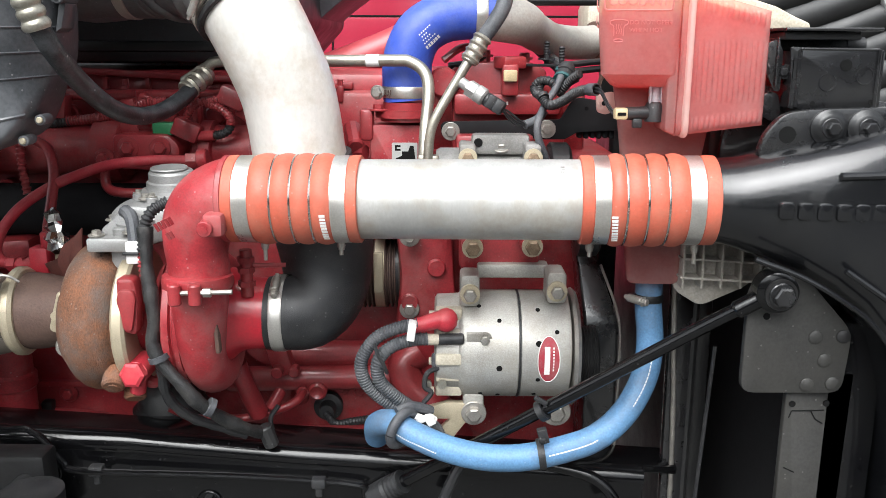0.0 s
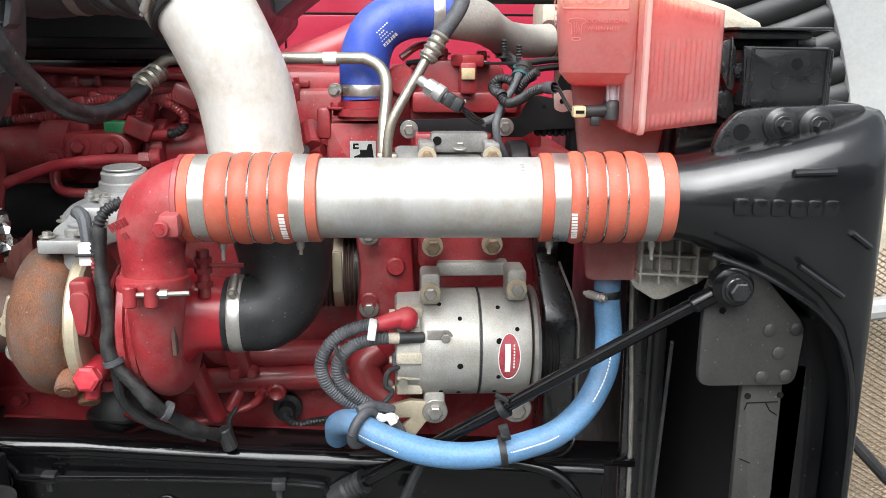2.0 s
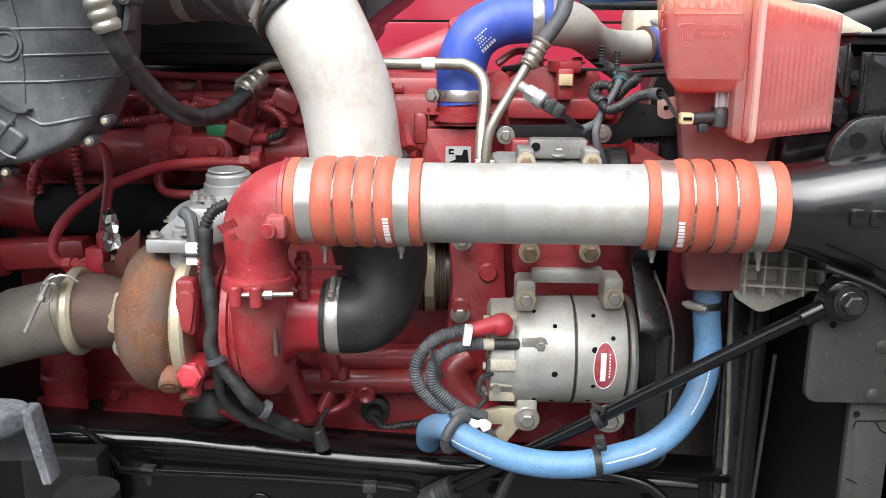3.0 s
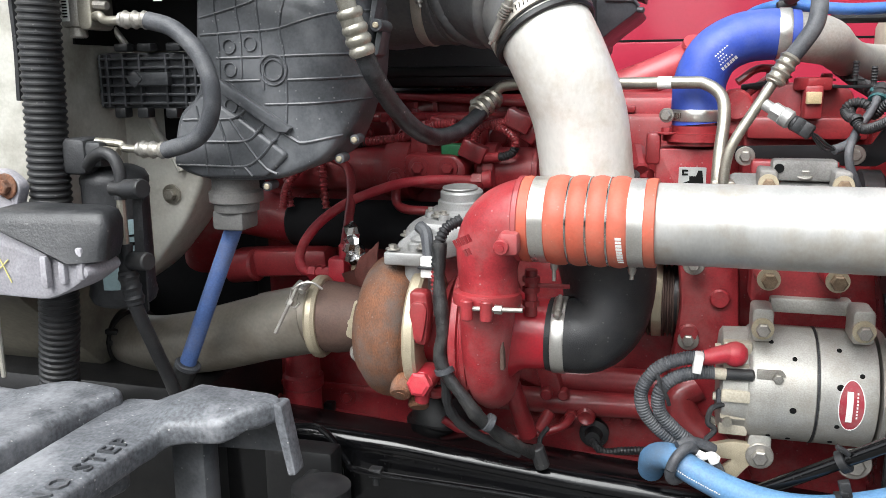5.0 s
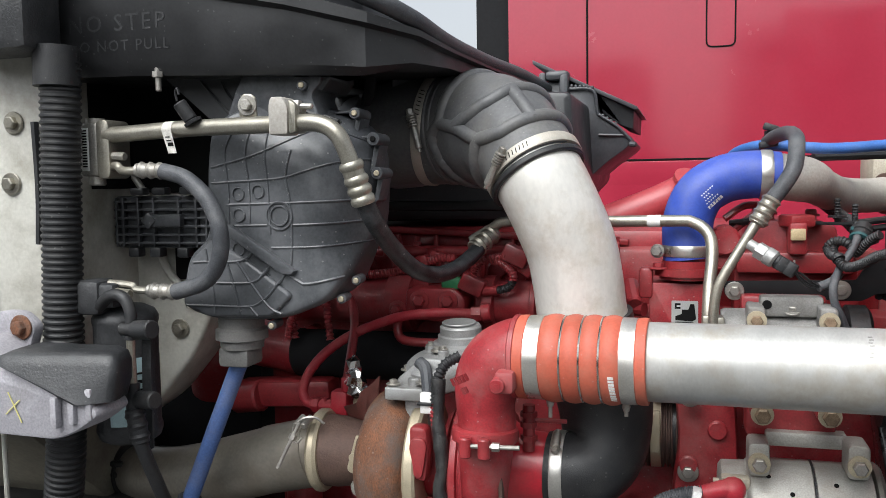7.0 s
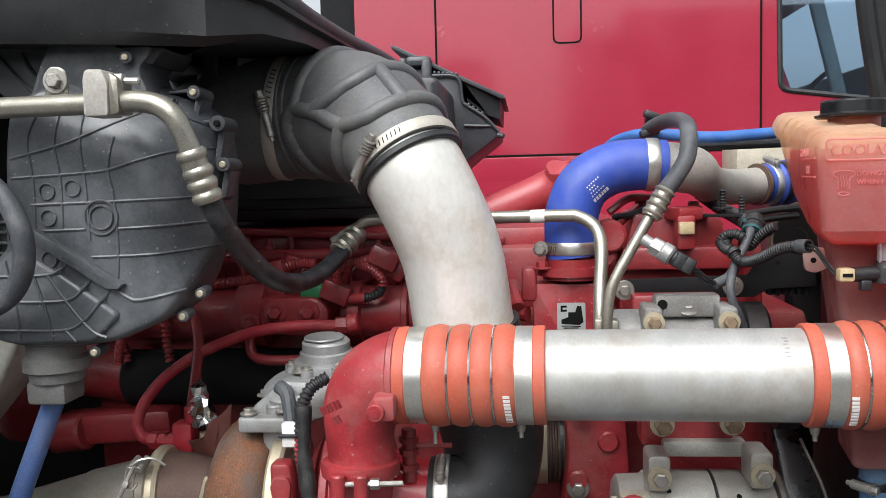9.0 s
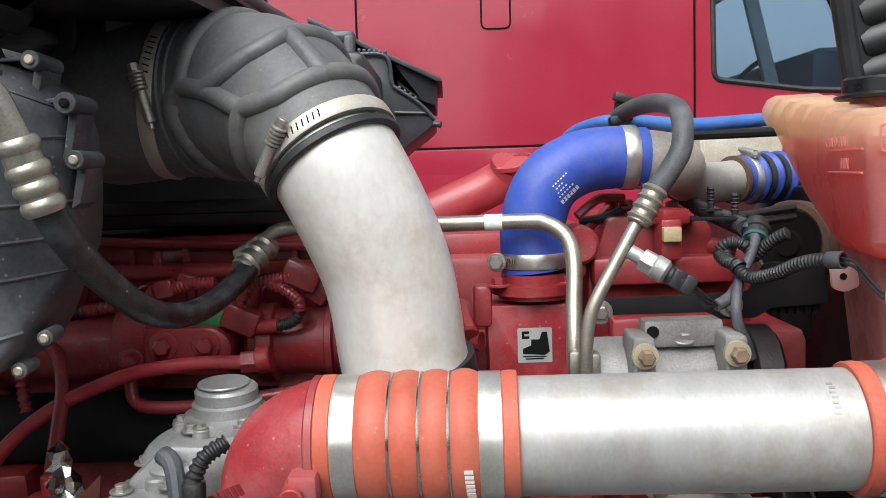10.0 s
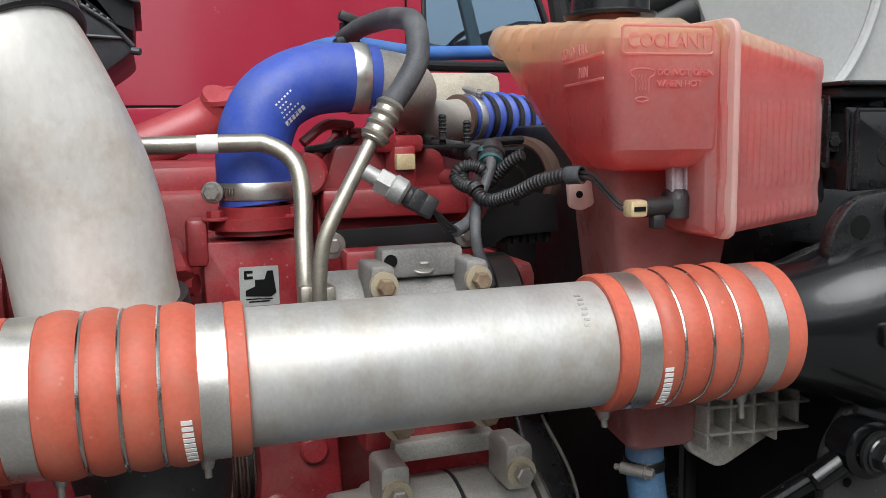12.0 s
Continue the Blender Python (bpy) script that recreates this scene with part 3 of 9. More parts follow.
part("backing", box((1.05, 1.4, 0.95), (0.9, 0.02, 0.9), 0.004), TANK_LOW, grat, "dusty tan panel behind")
part("frame_bar", rod((0.62, 1.24, 1.24), (1.3, 1.24, 1.32), 0.018, 10), HOODGREY, grat)
part("brace", rod((0.63, 1.2, 1.155), (0.80, 1.2, 0.98), 0.010, 10), RUBBER, grat, "black brace rod")

# ---- chassis rail ----
rail = thing("frame_rail", "glossy black chassis rail with brake tube", "frame rail", (-0.4, 1.2, 0.75))
bm = bmesh.new()
prism([(-1.6, 0.80), (0.34, 0.72), (0.34, 0.985), (0.006, 1.008), (-0.2, 1.020), (-0.466, 1.043), (-0.70, 1.054), (-1.6, 1.11)], (0, 1.24, 0), 0.02, bevel=0.004, bm=bm)
part("web", bm, GLOSS, rail)
bm = bmesh.new()
sweep(bm, [Vector((-1.6, 1.238, 1.112)), Vector((-0.70, 1.238, 1.054)), Vector((-0.466, 1.238, 1.043)), Vector((-0.198, 1.238, 1.020)), Vector((0.006, 1.238, 1.008)), Vector((0.34, 1.238, 0.985))], 0.020, 16)
box((-0.6, 1.275, 1.058), (2.0, 0.07, 0.014), 0.004, (0, 3.6, 0), bm)
part("flange", bm, GLOSS, rail)
part("brake_tube", tube([(-0.95, 1.19, 1.035), (-0.66, 1.19, 1.085), (-0.60, 1.19, 1.08), (-0.565, 1.19, 1.035), (-0.53, 1.19, 1.018), (-0.3, 1.2, 1.005), (-0.12, 1.2, 0.992), (-0.1, 1.2, 0.975), (-0.098, 1.2, 0.93)], 0.0055, 10), GLOSS, rail)
for x, z in ((-0.515, 1.017), (-0.171, 0.997)):
    bm = box((x, 1.196, z), (0.022, 0.018, 0.016), 0.003)
    rod((x, 1.196, z - 0.008), (x, 1.196, z - 0.022), 0.006, 8, bm)
    part("tube_clip", bm, RUBBER, rail)
for x, z in ((-0.60, 1.0), (-0.35, 0.95), (-0.05, 0.93)):
    part("bolt", hexbolt((x, 1.218, z), (0, -1, 0), 0.012), GLOSS, rail)
bm = box((-0.63, 1.17, 1.0), (0.12, 0.05, 0.13), 0.01)
rod((-0.60, 1.15, 1.02), (-0.60, 1.11, 1.02), 0.017, 14, bm, 0.003)
part("bump_bracket", bm, SATIN, rail)

# ---- engine block ----
eng = thing("engine_block", "red painted diesel engine block and head", "engine", (-0.2, 1.7, 0.8))
part("block", box((-0.25, 1.72, 1.13), (1.15, 0.55, 0.70), 0.02), RED_CAST, eng)
part("head", box((-0.28, 1.73, 1.52), (1.10, 0.46, 0.12), 0.012), RED_CAST, eng)
part("rocker_cover", box((-0.36, 1.74, 1.568), (0.86, 0.40, 0.09), 0.02), RED, eng)
bm = box((-0.40, 1.52, 1.545), (0.66, 0.02, 0.055), 0.004)
for i in range(5):
    box((-0.66 + i * 0.125, 1.505, 1.575), (0.012, 0.015, 0.03), 0.003, bm=bm)
    rod((-0.66 + i * 0.125, 1.505, 1.56), (-0.66 + i * 0.125, 1.505, 1.60), 0.005, 8, bm)
part("cover_flange", bm, RED, eng)
part("cover_ledge", box((-0.45, 1.532, 1.604), (0.62, 0.020, 0.012), 0.003, (0, 3, 0)), RED, eng)
for i in range(8):
    part("cover_web", prism([(0, 0), (0.012, 0), (0.010, 0.046), (0.002, 0.046)], (-0.735 + i * 0.075, 1.536, 1.556), 0.012, (1, 0, 0), (0, 0, 1), 0.002), RED, eng)
# black sheet in front of the red block, standing for the recess's shade
part("recess_shade_sheet", box((-0.62, 1.50, 1.30), (0.5, 0.02, 0.22), 0.004), SATIN, eng, "black sheet for the shaded recess beside the manifold")
bm = bmesh.new()
rod((-0.75, 1.42, 1.385), (-0.36, 1.42, 1.385), 0.045, 20, bm, 0.006)
part("fuel_cooler", bm, FLAT_BLACK, eng, "black cylindrical canister")
# castings and pipes below the turbocharger
part("water_rail", rod((-0.25, 1.42, 1.125), (0.0, 1.42, 1.127), 0.024, 20, None, 0.005), RED, eng)
part("water_rail", rod((-0.36, 1.40, 1.085), (0.02, 1.40, 1.094), 0.022, 20, None, 0.005), RED, eng)
bm = tube([(-0.02, 1.37, 1.15), (-0.045, 1.36, 1.13), (-0.03, 1.35, 1.09), (0.02, 1.34, 1.05), (0.05, 1.34, 1.0)], 0.028, 14)
part("water_elbow", bm, RED, eng)
bm = prism(rounded([(-0.285, 1.16), (-0.25, 1.16), (-0.235, 1.105), (-0.27, 1.10)], 0.008), (0, 1.42, 0), 0.05, bevel=0.004)
rod((-0.262, 1.375, 1.115), (-0.262, 1.35, 1.115), 0.010, 14, bm, 0.002)
rod((-0.235, 1.385, 1.112), (-0.235, 1.36, 1.112), 0.009, 14, bm, 0.002)
part("lug", bm, RED_CAST, eng)
part("lug", lathe([(0, 0.06), (0.012, 0.058), (0.016, 0.03)], (-0.28, 1.44, 1.16), (0, -1, 0.2), 28), RED_CAST, eng)
part("boss", lathe([(0, 0.018), (0.03, 0.016), (0.034, 0.012), (0.030, 0.006)], (-0.197, 1.405, 1.072), (0, -1, 0), 18), RED, eng)
for x, z in ((-0.24, 1.035), (-0.29, 1.05), (-0.165, 1.055), (-0.52, 1.02), (-0.66, 1.04), (-0.13, 1.05), (-0.59, 1.10)):
    part("plug", hexbolt((x, 1.440, z), (0, -1, 0), 0.010), RED, eng)
part("ladder_seam", box((-0.25, 1.442, 1.058), (1.1, 0.012, 0.012), 0.003), RED_CAST, eng)
part("oil_filter", lathe([(0, 0.060), (0.012, 0.066), (0.03, 0.066), (0.036, 0.058), (0.06, 0.052), (0.078, 0.036), (0.082, 0.0)], (-0.445, 1.36, 1.022), (0, 0, 1), 32), SATIN, eng, "dark oil filter head")
part("filter_rim", lathe([(0, 0.066), (0.004, 0.070), (0.010, 0.070), (0.013, 0.066)], (-0.445, 1.36, 1.020), (0, 0, 1), 32), RED, eng)
part("filter_base", lathe([(-0.08, 0.058), (0, 0.060)], (-0.435, 1.36, 1.018), (0, 0, 1), 28), WHITE, eng, "white filter canister")
part("drain_neck", tube([(-0.31, 1.28, 1.16), (-0.30, 1.29, 1.12), (-0.285, 1.31, 1.06)], 0.016, 14), RED, eng)
part("tube_low", tube([(-0.43, 1.30, 1.075), (-0.395, 1.31, 1.052), (-0.35, 1.32, 1.046), (-0.304, 1.32, 1.049), (-0.265, 1.33, 1.056), (-0.235, 1.34, 1.065), (-0.222, 1.36, 1.072), (-0.22, 1.42, 1.075)], 0.0072, 12), RED, eng)
part("tube_nut", lathe([(0, 0.0115), (0.018, 0.0115)], (-0.222, 1.37, 1.072), (0, 1, 0), 6), RED, eng)
part("block_tube", tube([(-0.83, 1.43, 1.038), (-0.76, 1.425, 1.022), (-0.69, 1.425, 1.013), (-0.60, 1.425, 1.004), (-0.575, 1.425, 0.995), (-0.57, 1.425, 0.96)], 0.007, 10), RED, eng)
part("tube_saddle", box((-0.69, 1.42, 1.02), (0.02, 0.02, 0.03), 0.004), SATIN, eng)
part("fitting", rod((-0.27, 1.32, 1.06), (-0.255, 1.35, 1.085), 0.011, 12, None, 0.002), RED, eng)
part("hanging_wire", tube([(-0.25, 1.30, 1.08), (-0.262, 1.29, 1.06), (-0.255, 1.285, 1.03)], 0.004, 8), RUBBER, eng)
part("sender", lathe([(0, 0.026), (0.012, 0.026), (0.015, 0.016), (0.035, 0.013)], (-0.186, 1.435, 1.022), (0, -1, 0), 20), RUBBER, eng, "black sender plug")
part("sender_wire", ribbed([(-0.186, 1.40, 1.019), (-0.165, 1.375, 1.012), (-0.13, 1.37, 1.020), (-0.09, 1.36, 1.028), (-0.04, 1.35, 1.02)], 0.0075, 0.006), RUBBER, eng)
part("pan_flange", box((-0.16, 1.30, 1.0), (0.16, 0.1, 0.05), 0.01), RED, eng)
# column between hose and alternator
bm = prism(rounded([(-0.075, 1.06), (0.03, 1.06), (0.045, 1.22), (0.035, 1.40), (-0.06, 1.40), (-0.05, 1.28)], 0.02), (0, 1.44, 0), 0.08, bevel=0.012)
for x, z in ((-0.03, 1.36), (0.01, 1.30), (-0.035, 1.24)):
    rod((x, 1.37, z), (x, 1.352, z), 0.016, 14, bm, 0.003)
part("front_column", bm, RED_CAST, eng)
part("column_bolt", hexbolt((-0.035, 1.355, 1.23), (0, -1, 0), 0.010), BOLT_STEEL, eng)
part("column_bolt", hexbolt((-0.033, 1.33, 1.36), (0, -1, 0), 0.010), STEEL, eng)
part("bellows_joint", ribbed([(-0.15, 1.44, 1.27), (-0.04, 1.44, 1.272)], 0.062, 0.008, 0.10, 28), RUST_DARK, eng, "ribbed steel bellows")
bm = lathe([(0, 0.066), (0.016, 0.066)], (-0.095, 1.44, 1.275), (1, 0, 0), 28)
box((-0.087, 1.365, 1.29), (0.016, 0.012, 0.07), 0.003, bm=bm)
part("bellows_clamp", bm, ZINC, eng)
part("bellows_sleeve", rod((-0.06, 1.44, 1.275), (0.0, 1.44, 1.275), 0.06, 24), SATIN, eng)

# ---- charge air pipe and its two hoses ----


def axis_at(x):
    """The charge pipe's axis, which leans a little: its place at x."""
    return Vector((x, 1.0835 - 0.055 * x, 1.4645 + 0.0097 * x))


LEAN = Euler((0, radians(-0.56), radians(-3.15)))
PY, PZ = axis_at(0.06).y, axis_at(0.06).z
FAINT = mat("faint_stamp", (0.33, 0.325, 0.31), 0.5, 0.4)
cap_ = thing("charge_air_pipe", "bare aluminium charge air pipe with worn mottled skin", "pipe", (0.06, PY, PZ - 0.05))
R = 0.0518
part("pipe_wall", lathe([(0, R - 0.003), (0, R - 0.0005), (0.001, R), (0.10, R), (0.2, R), (0.345, R), (0.346, R - 0.003)], (-0.115, PY, PZ), (1, 0, 0), 64), ALU_GREY, cap_)
cap_.rotation_euler = LEAN
bm = bmesh.new()
for i in range(7):
    a = radians(118 + i * 5.2)
    p = Vector((0.172 + (i % 2) * 0.001, PY + math.cos(a) * (R + 0.0002), PZ + math.sin(a) * (R + 0.0002)))
    box(p, (0.005, 0.0022, 0.0005), 0, (math.degrees(a) - 90, 0, 0), bm)
pieces("stamped_mark", bm, FAINT, cap_)


def charge_hose(x0, widths, label):
    """An orange humped silicone hose with two band clamps and wire rings."""
    PY, PZ = axis_at(x0 + 0.086).y, axis_at(x0 + 0.086).z
    th = thing("charge_air_hose", label, "hose", (x0 + 0.086, PY, PZ - 0.056), "charge air hoses")
    th.rotation_euler = LEAN
    c0, k0, humps, k1, c1 = widths
    prof, d = [(0, R + 0.0005), (0, R + 0.0038), (0.0015, R + 0.0052)], 0.0
    prof += [(c0 * 0.6, R + 0.0056), (c0 * 0.96, R + 0.005), (c0, R + 0.0042)]
    d = c0
    clamps = [d + k0 / 2]
    prof += [(d + k0, R + 0.0042)]
    d += k0
    rings = []
    for i, h in enumerate(humps):
        for f in (0.05, 0.15, 0.28, 0.42, 0.58, 0.72, 0.85, 0.95):
            prof.append((d + h * f, R + 0.0042 + 0.0038 * math.sin(math.pi * f) ** 0.75))
        d += h
        if i < 3:
            rings.append(d)
            prof.append((d, R + 0.0040))
    clamps.append(d + k1 / 2)
    prof += [(d + k1 * 0.02, R + 0.0042), (d + k1, R + 0.0042)]
    d += k1
    prof += [(d + c1 * 0.05, R + 0.005), (d + c1 * 0.5, R + 0.0056), (d + c1 - 0.001, R + 0.0052), (d + c1, R + 0.0042), (d + c1, R + 0.0004)]
    part("sleeve", lathe(prof, (x0, PY, PZ), (1, 0, 0), 64), ORANGE, th)
    for c, k in zip(clamps, (k0, k1)):
        ob = part("band_clamp", lathe([(-k * 0.46, R + 0.0035), (-k * 0.46, R + 0.0052), (k * 0.46, R + 0.0052), (k * 0.46, R + 0.0035)], (x0 + c, PY, PZ), (1, 0, 0), 64), BAND, th, "bright stainless band clamp")
        e = c + (0.013 if (c < 0.1) == (x0 < 0) else -0.008)
        bm = rod((x0 + e, PY + 0.012, PZ - R - 0.004), (x0 + e, PY + 0.010, PZ - R - (0.034 if (c < 0.1) == (x0 < 0) else 0.026)), 0.0028, 10)
        lathe([(0, 0.005), (0.003, 0.0058), (0.006, 0.005), (0.009, 0.0058), (0.012, 0.005), (0.015, 0.0042)], (x0 + e, PY + 0.0115, PZ - R - 0.004), (0, -0.06, -1), 14, bm)
        rod((x0 + c - 0.008, PY + 0.014, PZ - R - 0.005), (x0 + e + 0.006, PY + 0.010, PZ - R - 0.005), 0.005, 10, bm)
        part("tension_bolt", bm, STEEL, ob)
    for d_ in rings:
        bm = bmesh.new()
        sweep(bm, [Vector((x0 + d_, PY + math.cos(a) * (R + 0.0050), PZ + math.sin(a) * (R + 0.0050))) for a in [2 * math.pi * i / 64 for i in range(65)]], 0.0017, 8, False)
        part("wire_ring", bm, BRIGHT_WIRE, th)
    return th


hl = charge_hose(-0.2565, (0.0141, 0.0214, (0.028, 0.0253, 0.0253, 0.0243), 0.021, 0.0134), "orange humped silicone hose on the turbo elbow, scuffed")
hr = charge_hose(0.1955, (0.0145, 0.021, (0.0192, 0.0252, 0.0252, 0.0246), 0.0203, 0.0179), "orange humped silicone hose on the black air cooler neck")
# printed marks on the hoses, as plain bars
for th, x in ((hl, -0.1265), (hr, 0.2345)):
    PY, PZ = axis_at(th.location.x).y, axis_at(th.location.x).z
    bm = bmesh.new()
    for i in range(9):
        a = radians(191 + i * 4.6)
        box((x + 0.001 * i * 0.3, PY + math.cos(a) * (R + 0.0082), PZ + math.sin(a) * (R + 0.0082)), (0.0075, 0.0033 if i != 8 else 0.0018, 0.0005), 0, (math.degrees(a) - 90, 0, 0), bm)
    pieces("printed_mark", bm, PAPER, th)

# ---- turbocharger ----
turbo = thing("turbocharger", "red turbocharger with rusty turbine housing and outlet elbow", "turbocharger", (-0.4, 1.2, 1.16))
TX, TY, TZ = -0.325, 1.2, 1.268
part("outlet_elbow", sweep(bmesh.new(), spline([(-0.235, 1.0965, 1.462), (-0.262, 1.098, 1.461), (-0.288, 1.098, 1.450), (-0.303, 1.097, 1.428), (-0.307, 1.096, 1.40), (-0.306, 1.096, 1.372), (-0.305, 1.096, 1.35)], 8),
     lambda f, i: 0.054 - 0.0135 * min(1, max(0, f - 0.15) / 0.6), 32), RED_CAST, turbo)
part("elbow_bead", lathe([(0, 0.054), (0.002, 0.0572), (0.008, 0.0572), (0.01, 0.054)], (-0.265, 1.0975, 1.462), (1, -0.055, 0.01), 40), RED_CAST, turbo)
bm = rod((-0.274, 1.05, 1.44), (-0.274, 1.018, 1.437), 0.010, 16, None, 0.001)
box((-0.266, 1.04, 1.44), (0.026, 0.03, 0.03), 0.006, bm=bm)
rod((-0.274, 1.02, 1.437), (-0.274, 1.0165, 1.4365), 0.0045, 10, bm)
part("boss", bm, RED_CAST, turbo)
bm = bars([(0, 0, 0.004, 0.011), (0.006, 0, 0.004, 0.011), (0.012, 0, 0.004, 0.011), (0.018, 0, 0.004, 0.011), (0.024, 0, 0.004, 0.011), (0.008, -0.016, 0.004, 0.010), (0.014, -0.016, 0.004, 0.010)], (-0.334, 1.030, 1.432), (0.9, -0.35, 0.45), (-0.4, -0.2, 0.9), 0.0015)
part("cast_mark", bm, RED_CAST, turbo)
bm = lathe([(-0.010, 0.040), (-0.008, 0.046), (0, 0.0475), (0.008, 0.046), (0.010, 0.040)], (-0.307, 1.091, 1.352), (0.02, 0.06, 1), 36)
vb = part("v_band", bm, RED, turbo)
bm = rod((-0.315, 1.037, 1.35), (-0.248, 1.037, 1.352), 0.0032, 10, None)
lathe([(0, 0.0062), (0.010, 0.0062)], (-0.285, 1.037, 1.351), (1, 0, 0), 6, bm)
part("v_band_bolt", bm, BOLT_STEEL, vb)
bm = bmesh.new()
for x in (-0.322, -0.296):
    rod((x, 1.036, 1.334), (x, 1.036, 1.362), 0.0085, 12, bm, 0.002)
pieces("trunnion", bm, RED, vb)
# compressor scroll
line, k = [], 44
for i in range(k):
    a = radians(-8 - 335 * i / (k - 1))
    rr = 0.088 - 0.022 * i / (k - 1)
    line.append(Vector((TX + 0.011, TY - rr * math.cos(a), TZ + rr * math.sin(a))))
bm = sweep(bmesh.new(), [Vector((-0.308, 1.092, 1.35)), Vector((-0.308, 1.098, 1.32)), Vector((-0.311, 1.104, 1.29))] + line, lambda f, i: 0.0405 - 0.0085 * min(1, f * 12) - 0.010 * f, 24)
part("compressor_scroll", bm, RED_CAST, turbo, sharp=50)
bm = lathe([(-0.043, 0.02), (-0.043, 0.098), (-0.039, 0.104), (-0.030, 0.104), (-0.028, 0.099), (-0.026, 0.099), (-0.024, 0.103), (-0.018, 0.103), (-0.016, 0.096), (-0.014, 0.07), (0.03, 0.07), (0.044, 0.058), (0.05, 0.05), (0.02, 0.04)], (TX, TY, TZ + 0.004), (1, 0, 0), 56)
part("compressor_cover", bm, RED_CAST, turbo)
part("inlet_neck", lathe([(0.03, 0.072), (0.038, 0.066), (0.046, 0.0585), (0.055, 0.0545), (0.100, 0.0520), (0.102, 0.044), (0.03, 0.04)], (TX, TY, TZ + 0.004), (1, 0, 0), 48), CLEAN_RED, turbo, "clean bright red inlet neck")
for i in range(9):
    q = radians(115 + i * 26)
    d = Vector((0, math.cos(q), math.sin(q)))
    part("flange_bolt", hexbolt(Vector((TX - 0.016, TY, TZ + 0.004)) + d * 0.0965, (1, 0, 0), 0.0055), RED, turbo)
part("seam_plate", box((-0.2845, 1.086, 1.293), (0.006, 0.014, 0.082), 0.002, (0, -2, 0)), RUST_DARK, turbo)
bm = rod((-0.258, 1.16, 1.31), (-0.258, 1.16, 1.378), 0.009, 12)
for z in (1.325, 1.345, 1.36):
    rod((-0.258, 1.16, z), (-0.258, 1.16, z + 0.008), 0.0125, 6, bm)
part("port_fitting", bm, RED, turbo)
part("port_tube", rod((-0.258, 1.16, 1.355), (-0.205, 1.175, 1.352), 0.0035, 8), RED, turbo)
# centre housing
bm = lathe([(-0.13, 0.075), (-0.11, 0.07), (-0.1, 0.055), (-0.07, 0.052), (-0.06, 0.08), (-0.05, 0.09)], (TX, TY, TZ), (1, 0, 0), 36)
part("centre_housing", bm, RED_CAST, turbo)
bm = prism(rounded([(-0.438, 1.262), (-0.414, 1.256), (-0.408, 1.305), (-0.412, 1.338), (-0.438, 1.338)], 0.008), (0.014, 1.132, 0.012), 0.028, bevel=0.006)
part("side_boss", bm, RED, turbo)
bm = prism(rounded([(-0.431, 1.270), (-0.419, 1.268), (-0.414, 1.292), (-0.410, 1.318), (-0.416, 1.328), (-0.432, 1.328), (-0.438, 1.314), (-0.433, 1.292)], 0.006), (0.015, 1.105, 0.008), 0.008, bevel=0.003)
part("boss_cover", bm, RED, turbo)
bm = lathe([(0, 0.0185), (0.011, 0.0185), (0.014, 0.014), (0.014, 0)], (-0.410, 1.112, 1.210), (-0.1, -1, 0.15), 6)
rod((-0.410, 1.13, 1.205), (-0.416, 1.13, 1.172), 0.0115, 14, bm, 0.004)
rod((-0.409, 1.16, 1.211), (-0.410, 1.110, 1.210), 0.0175, 18, bm, 0.003)
part("oil_banjo", bm, RAWRED, turbo, "bright red oil banjo fitting")
part("oil_tube", tube([(-0.412, 1.15, 1.19), (-0.398, 1.15, 1.182), (-0.375, 1.18, 1.185)], 0.009, 10), RED, turbo)
# turbine side
bm = lathe([(-0.010, 0.078), (-0.010, 0.099), (-0.006, 0.103), (0.006, 0.103), (0.010, 0.099), (0.010, 0.078)], (-0.426, TY, TZ), (1, 0, 0), 44)
vb = part("turbine_band", bm, ZINC, turbo, "pale gold clamp band")
line = []
for i in range(k):
    a = radians(95 - 345 * i / (k - 1))
    rr = 0.076 - 0.018 * i / (k - 1)
    line.append(Vector((-0.476, TY - rr * math.cos(a), TZ - 0.006 + rr * math.sin(a))))
bm = sweep(bmesh.new(), line, lambda f, i: 0.043 - 0.014 * f, 22)
lathe([(-0.04, 0.04), (-0.045, 0.075), (-0.02, 0.10), (0.02, 0.104), (0.032, 0.092), (0.04, 0.085), (0.05, 0.078)], (-0.476, TY, TZ - 0.004), (1, 0, 0), 40, bm, wob=0.02)
part("turbine_housing", bm, RUST, turbo, "rust-brown cast iron turbine housing", 60)
bm = rod((-0.442, 1.13, 1.21), (-0.440, 1.105, 1.192), 0.0165, 16, None, 0.003)
rod((-0.440, 1.108, 1.194), (-0.440, 1.104, 1.191), 0.008, 10, bm)
rod((-0.424, 1.15, 1.19), (-0.420, 1.13, 1.164), 0.0155, 16, bm, 0.003)
part("nipple", bm, RUST, turbo)
bm = lathe([(0.0, 0.048), (0.03, 0.05), (0.06, 0.056), (0.085, 0.057), (0.09, 0.045)], (-0.509, TY, TZ + 0.004), (-1, 0, 0.03), 36, wob=0.02)
part("turbine_outlet", bm, RUST_DARK, turbo, "dark brown outlet casting")
bm = lathe([(-0.010, 0.05), (-0.009, 0.062), (-0.004, 0.066), (0.004, 0.066), (0.009, 0.062), (0.010, 0.05)], (-0.601, TY, TZ + 0.006), (1, 0.05, 0.03), 40)
part("outlet_band", bm, ZINC, turbo, "gold outlet clamp band")
bm = prism(rounded([(-0.540, 1.262), (-0.519, 1.255), (-0.510, 1.31), (-0.522, 1.322)], 0.008), (0, 1.150, 0), 0.007, bevel=0.002)
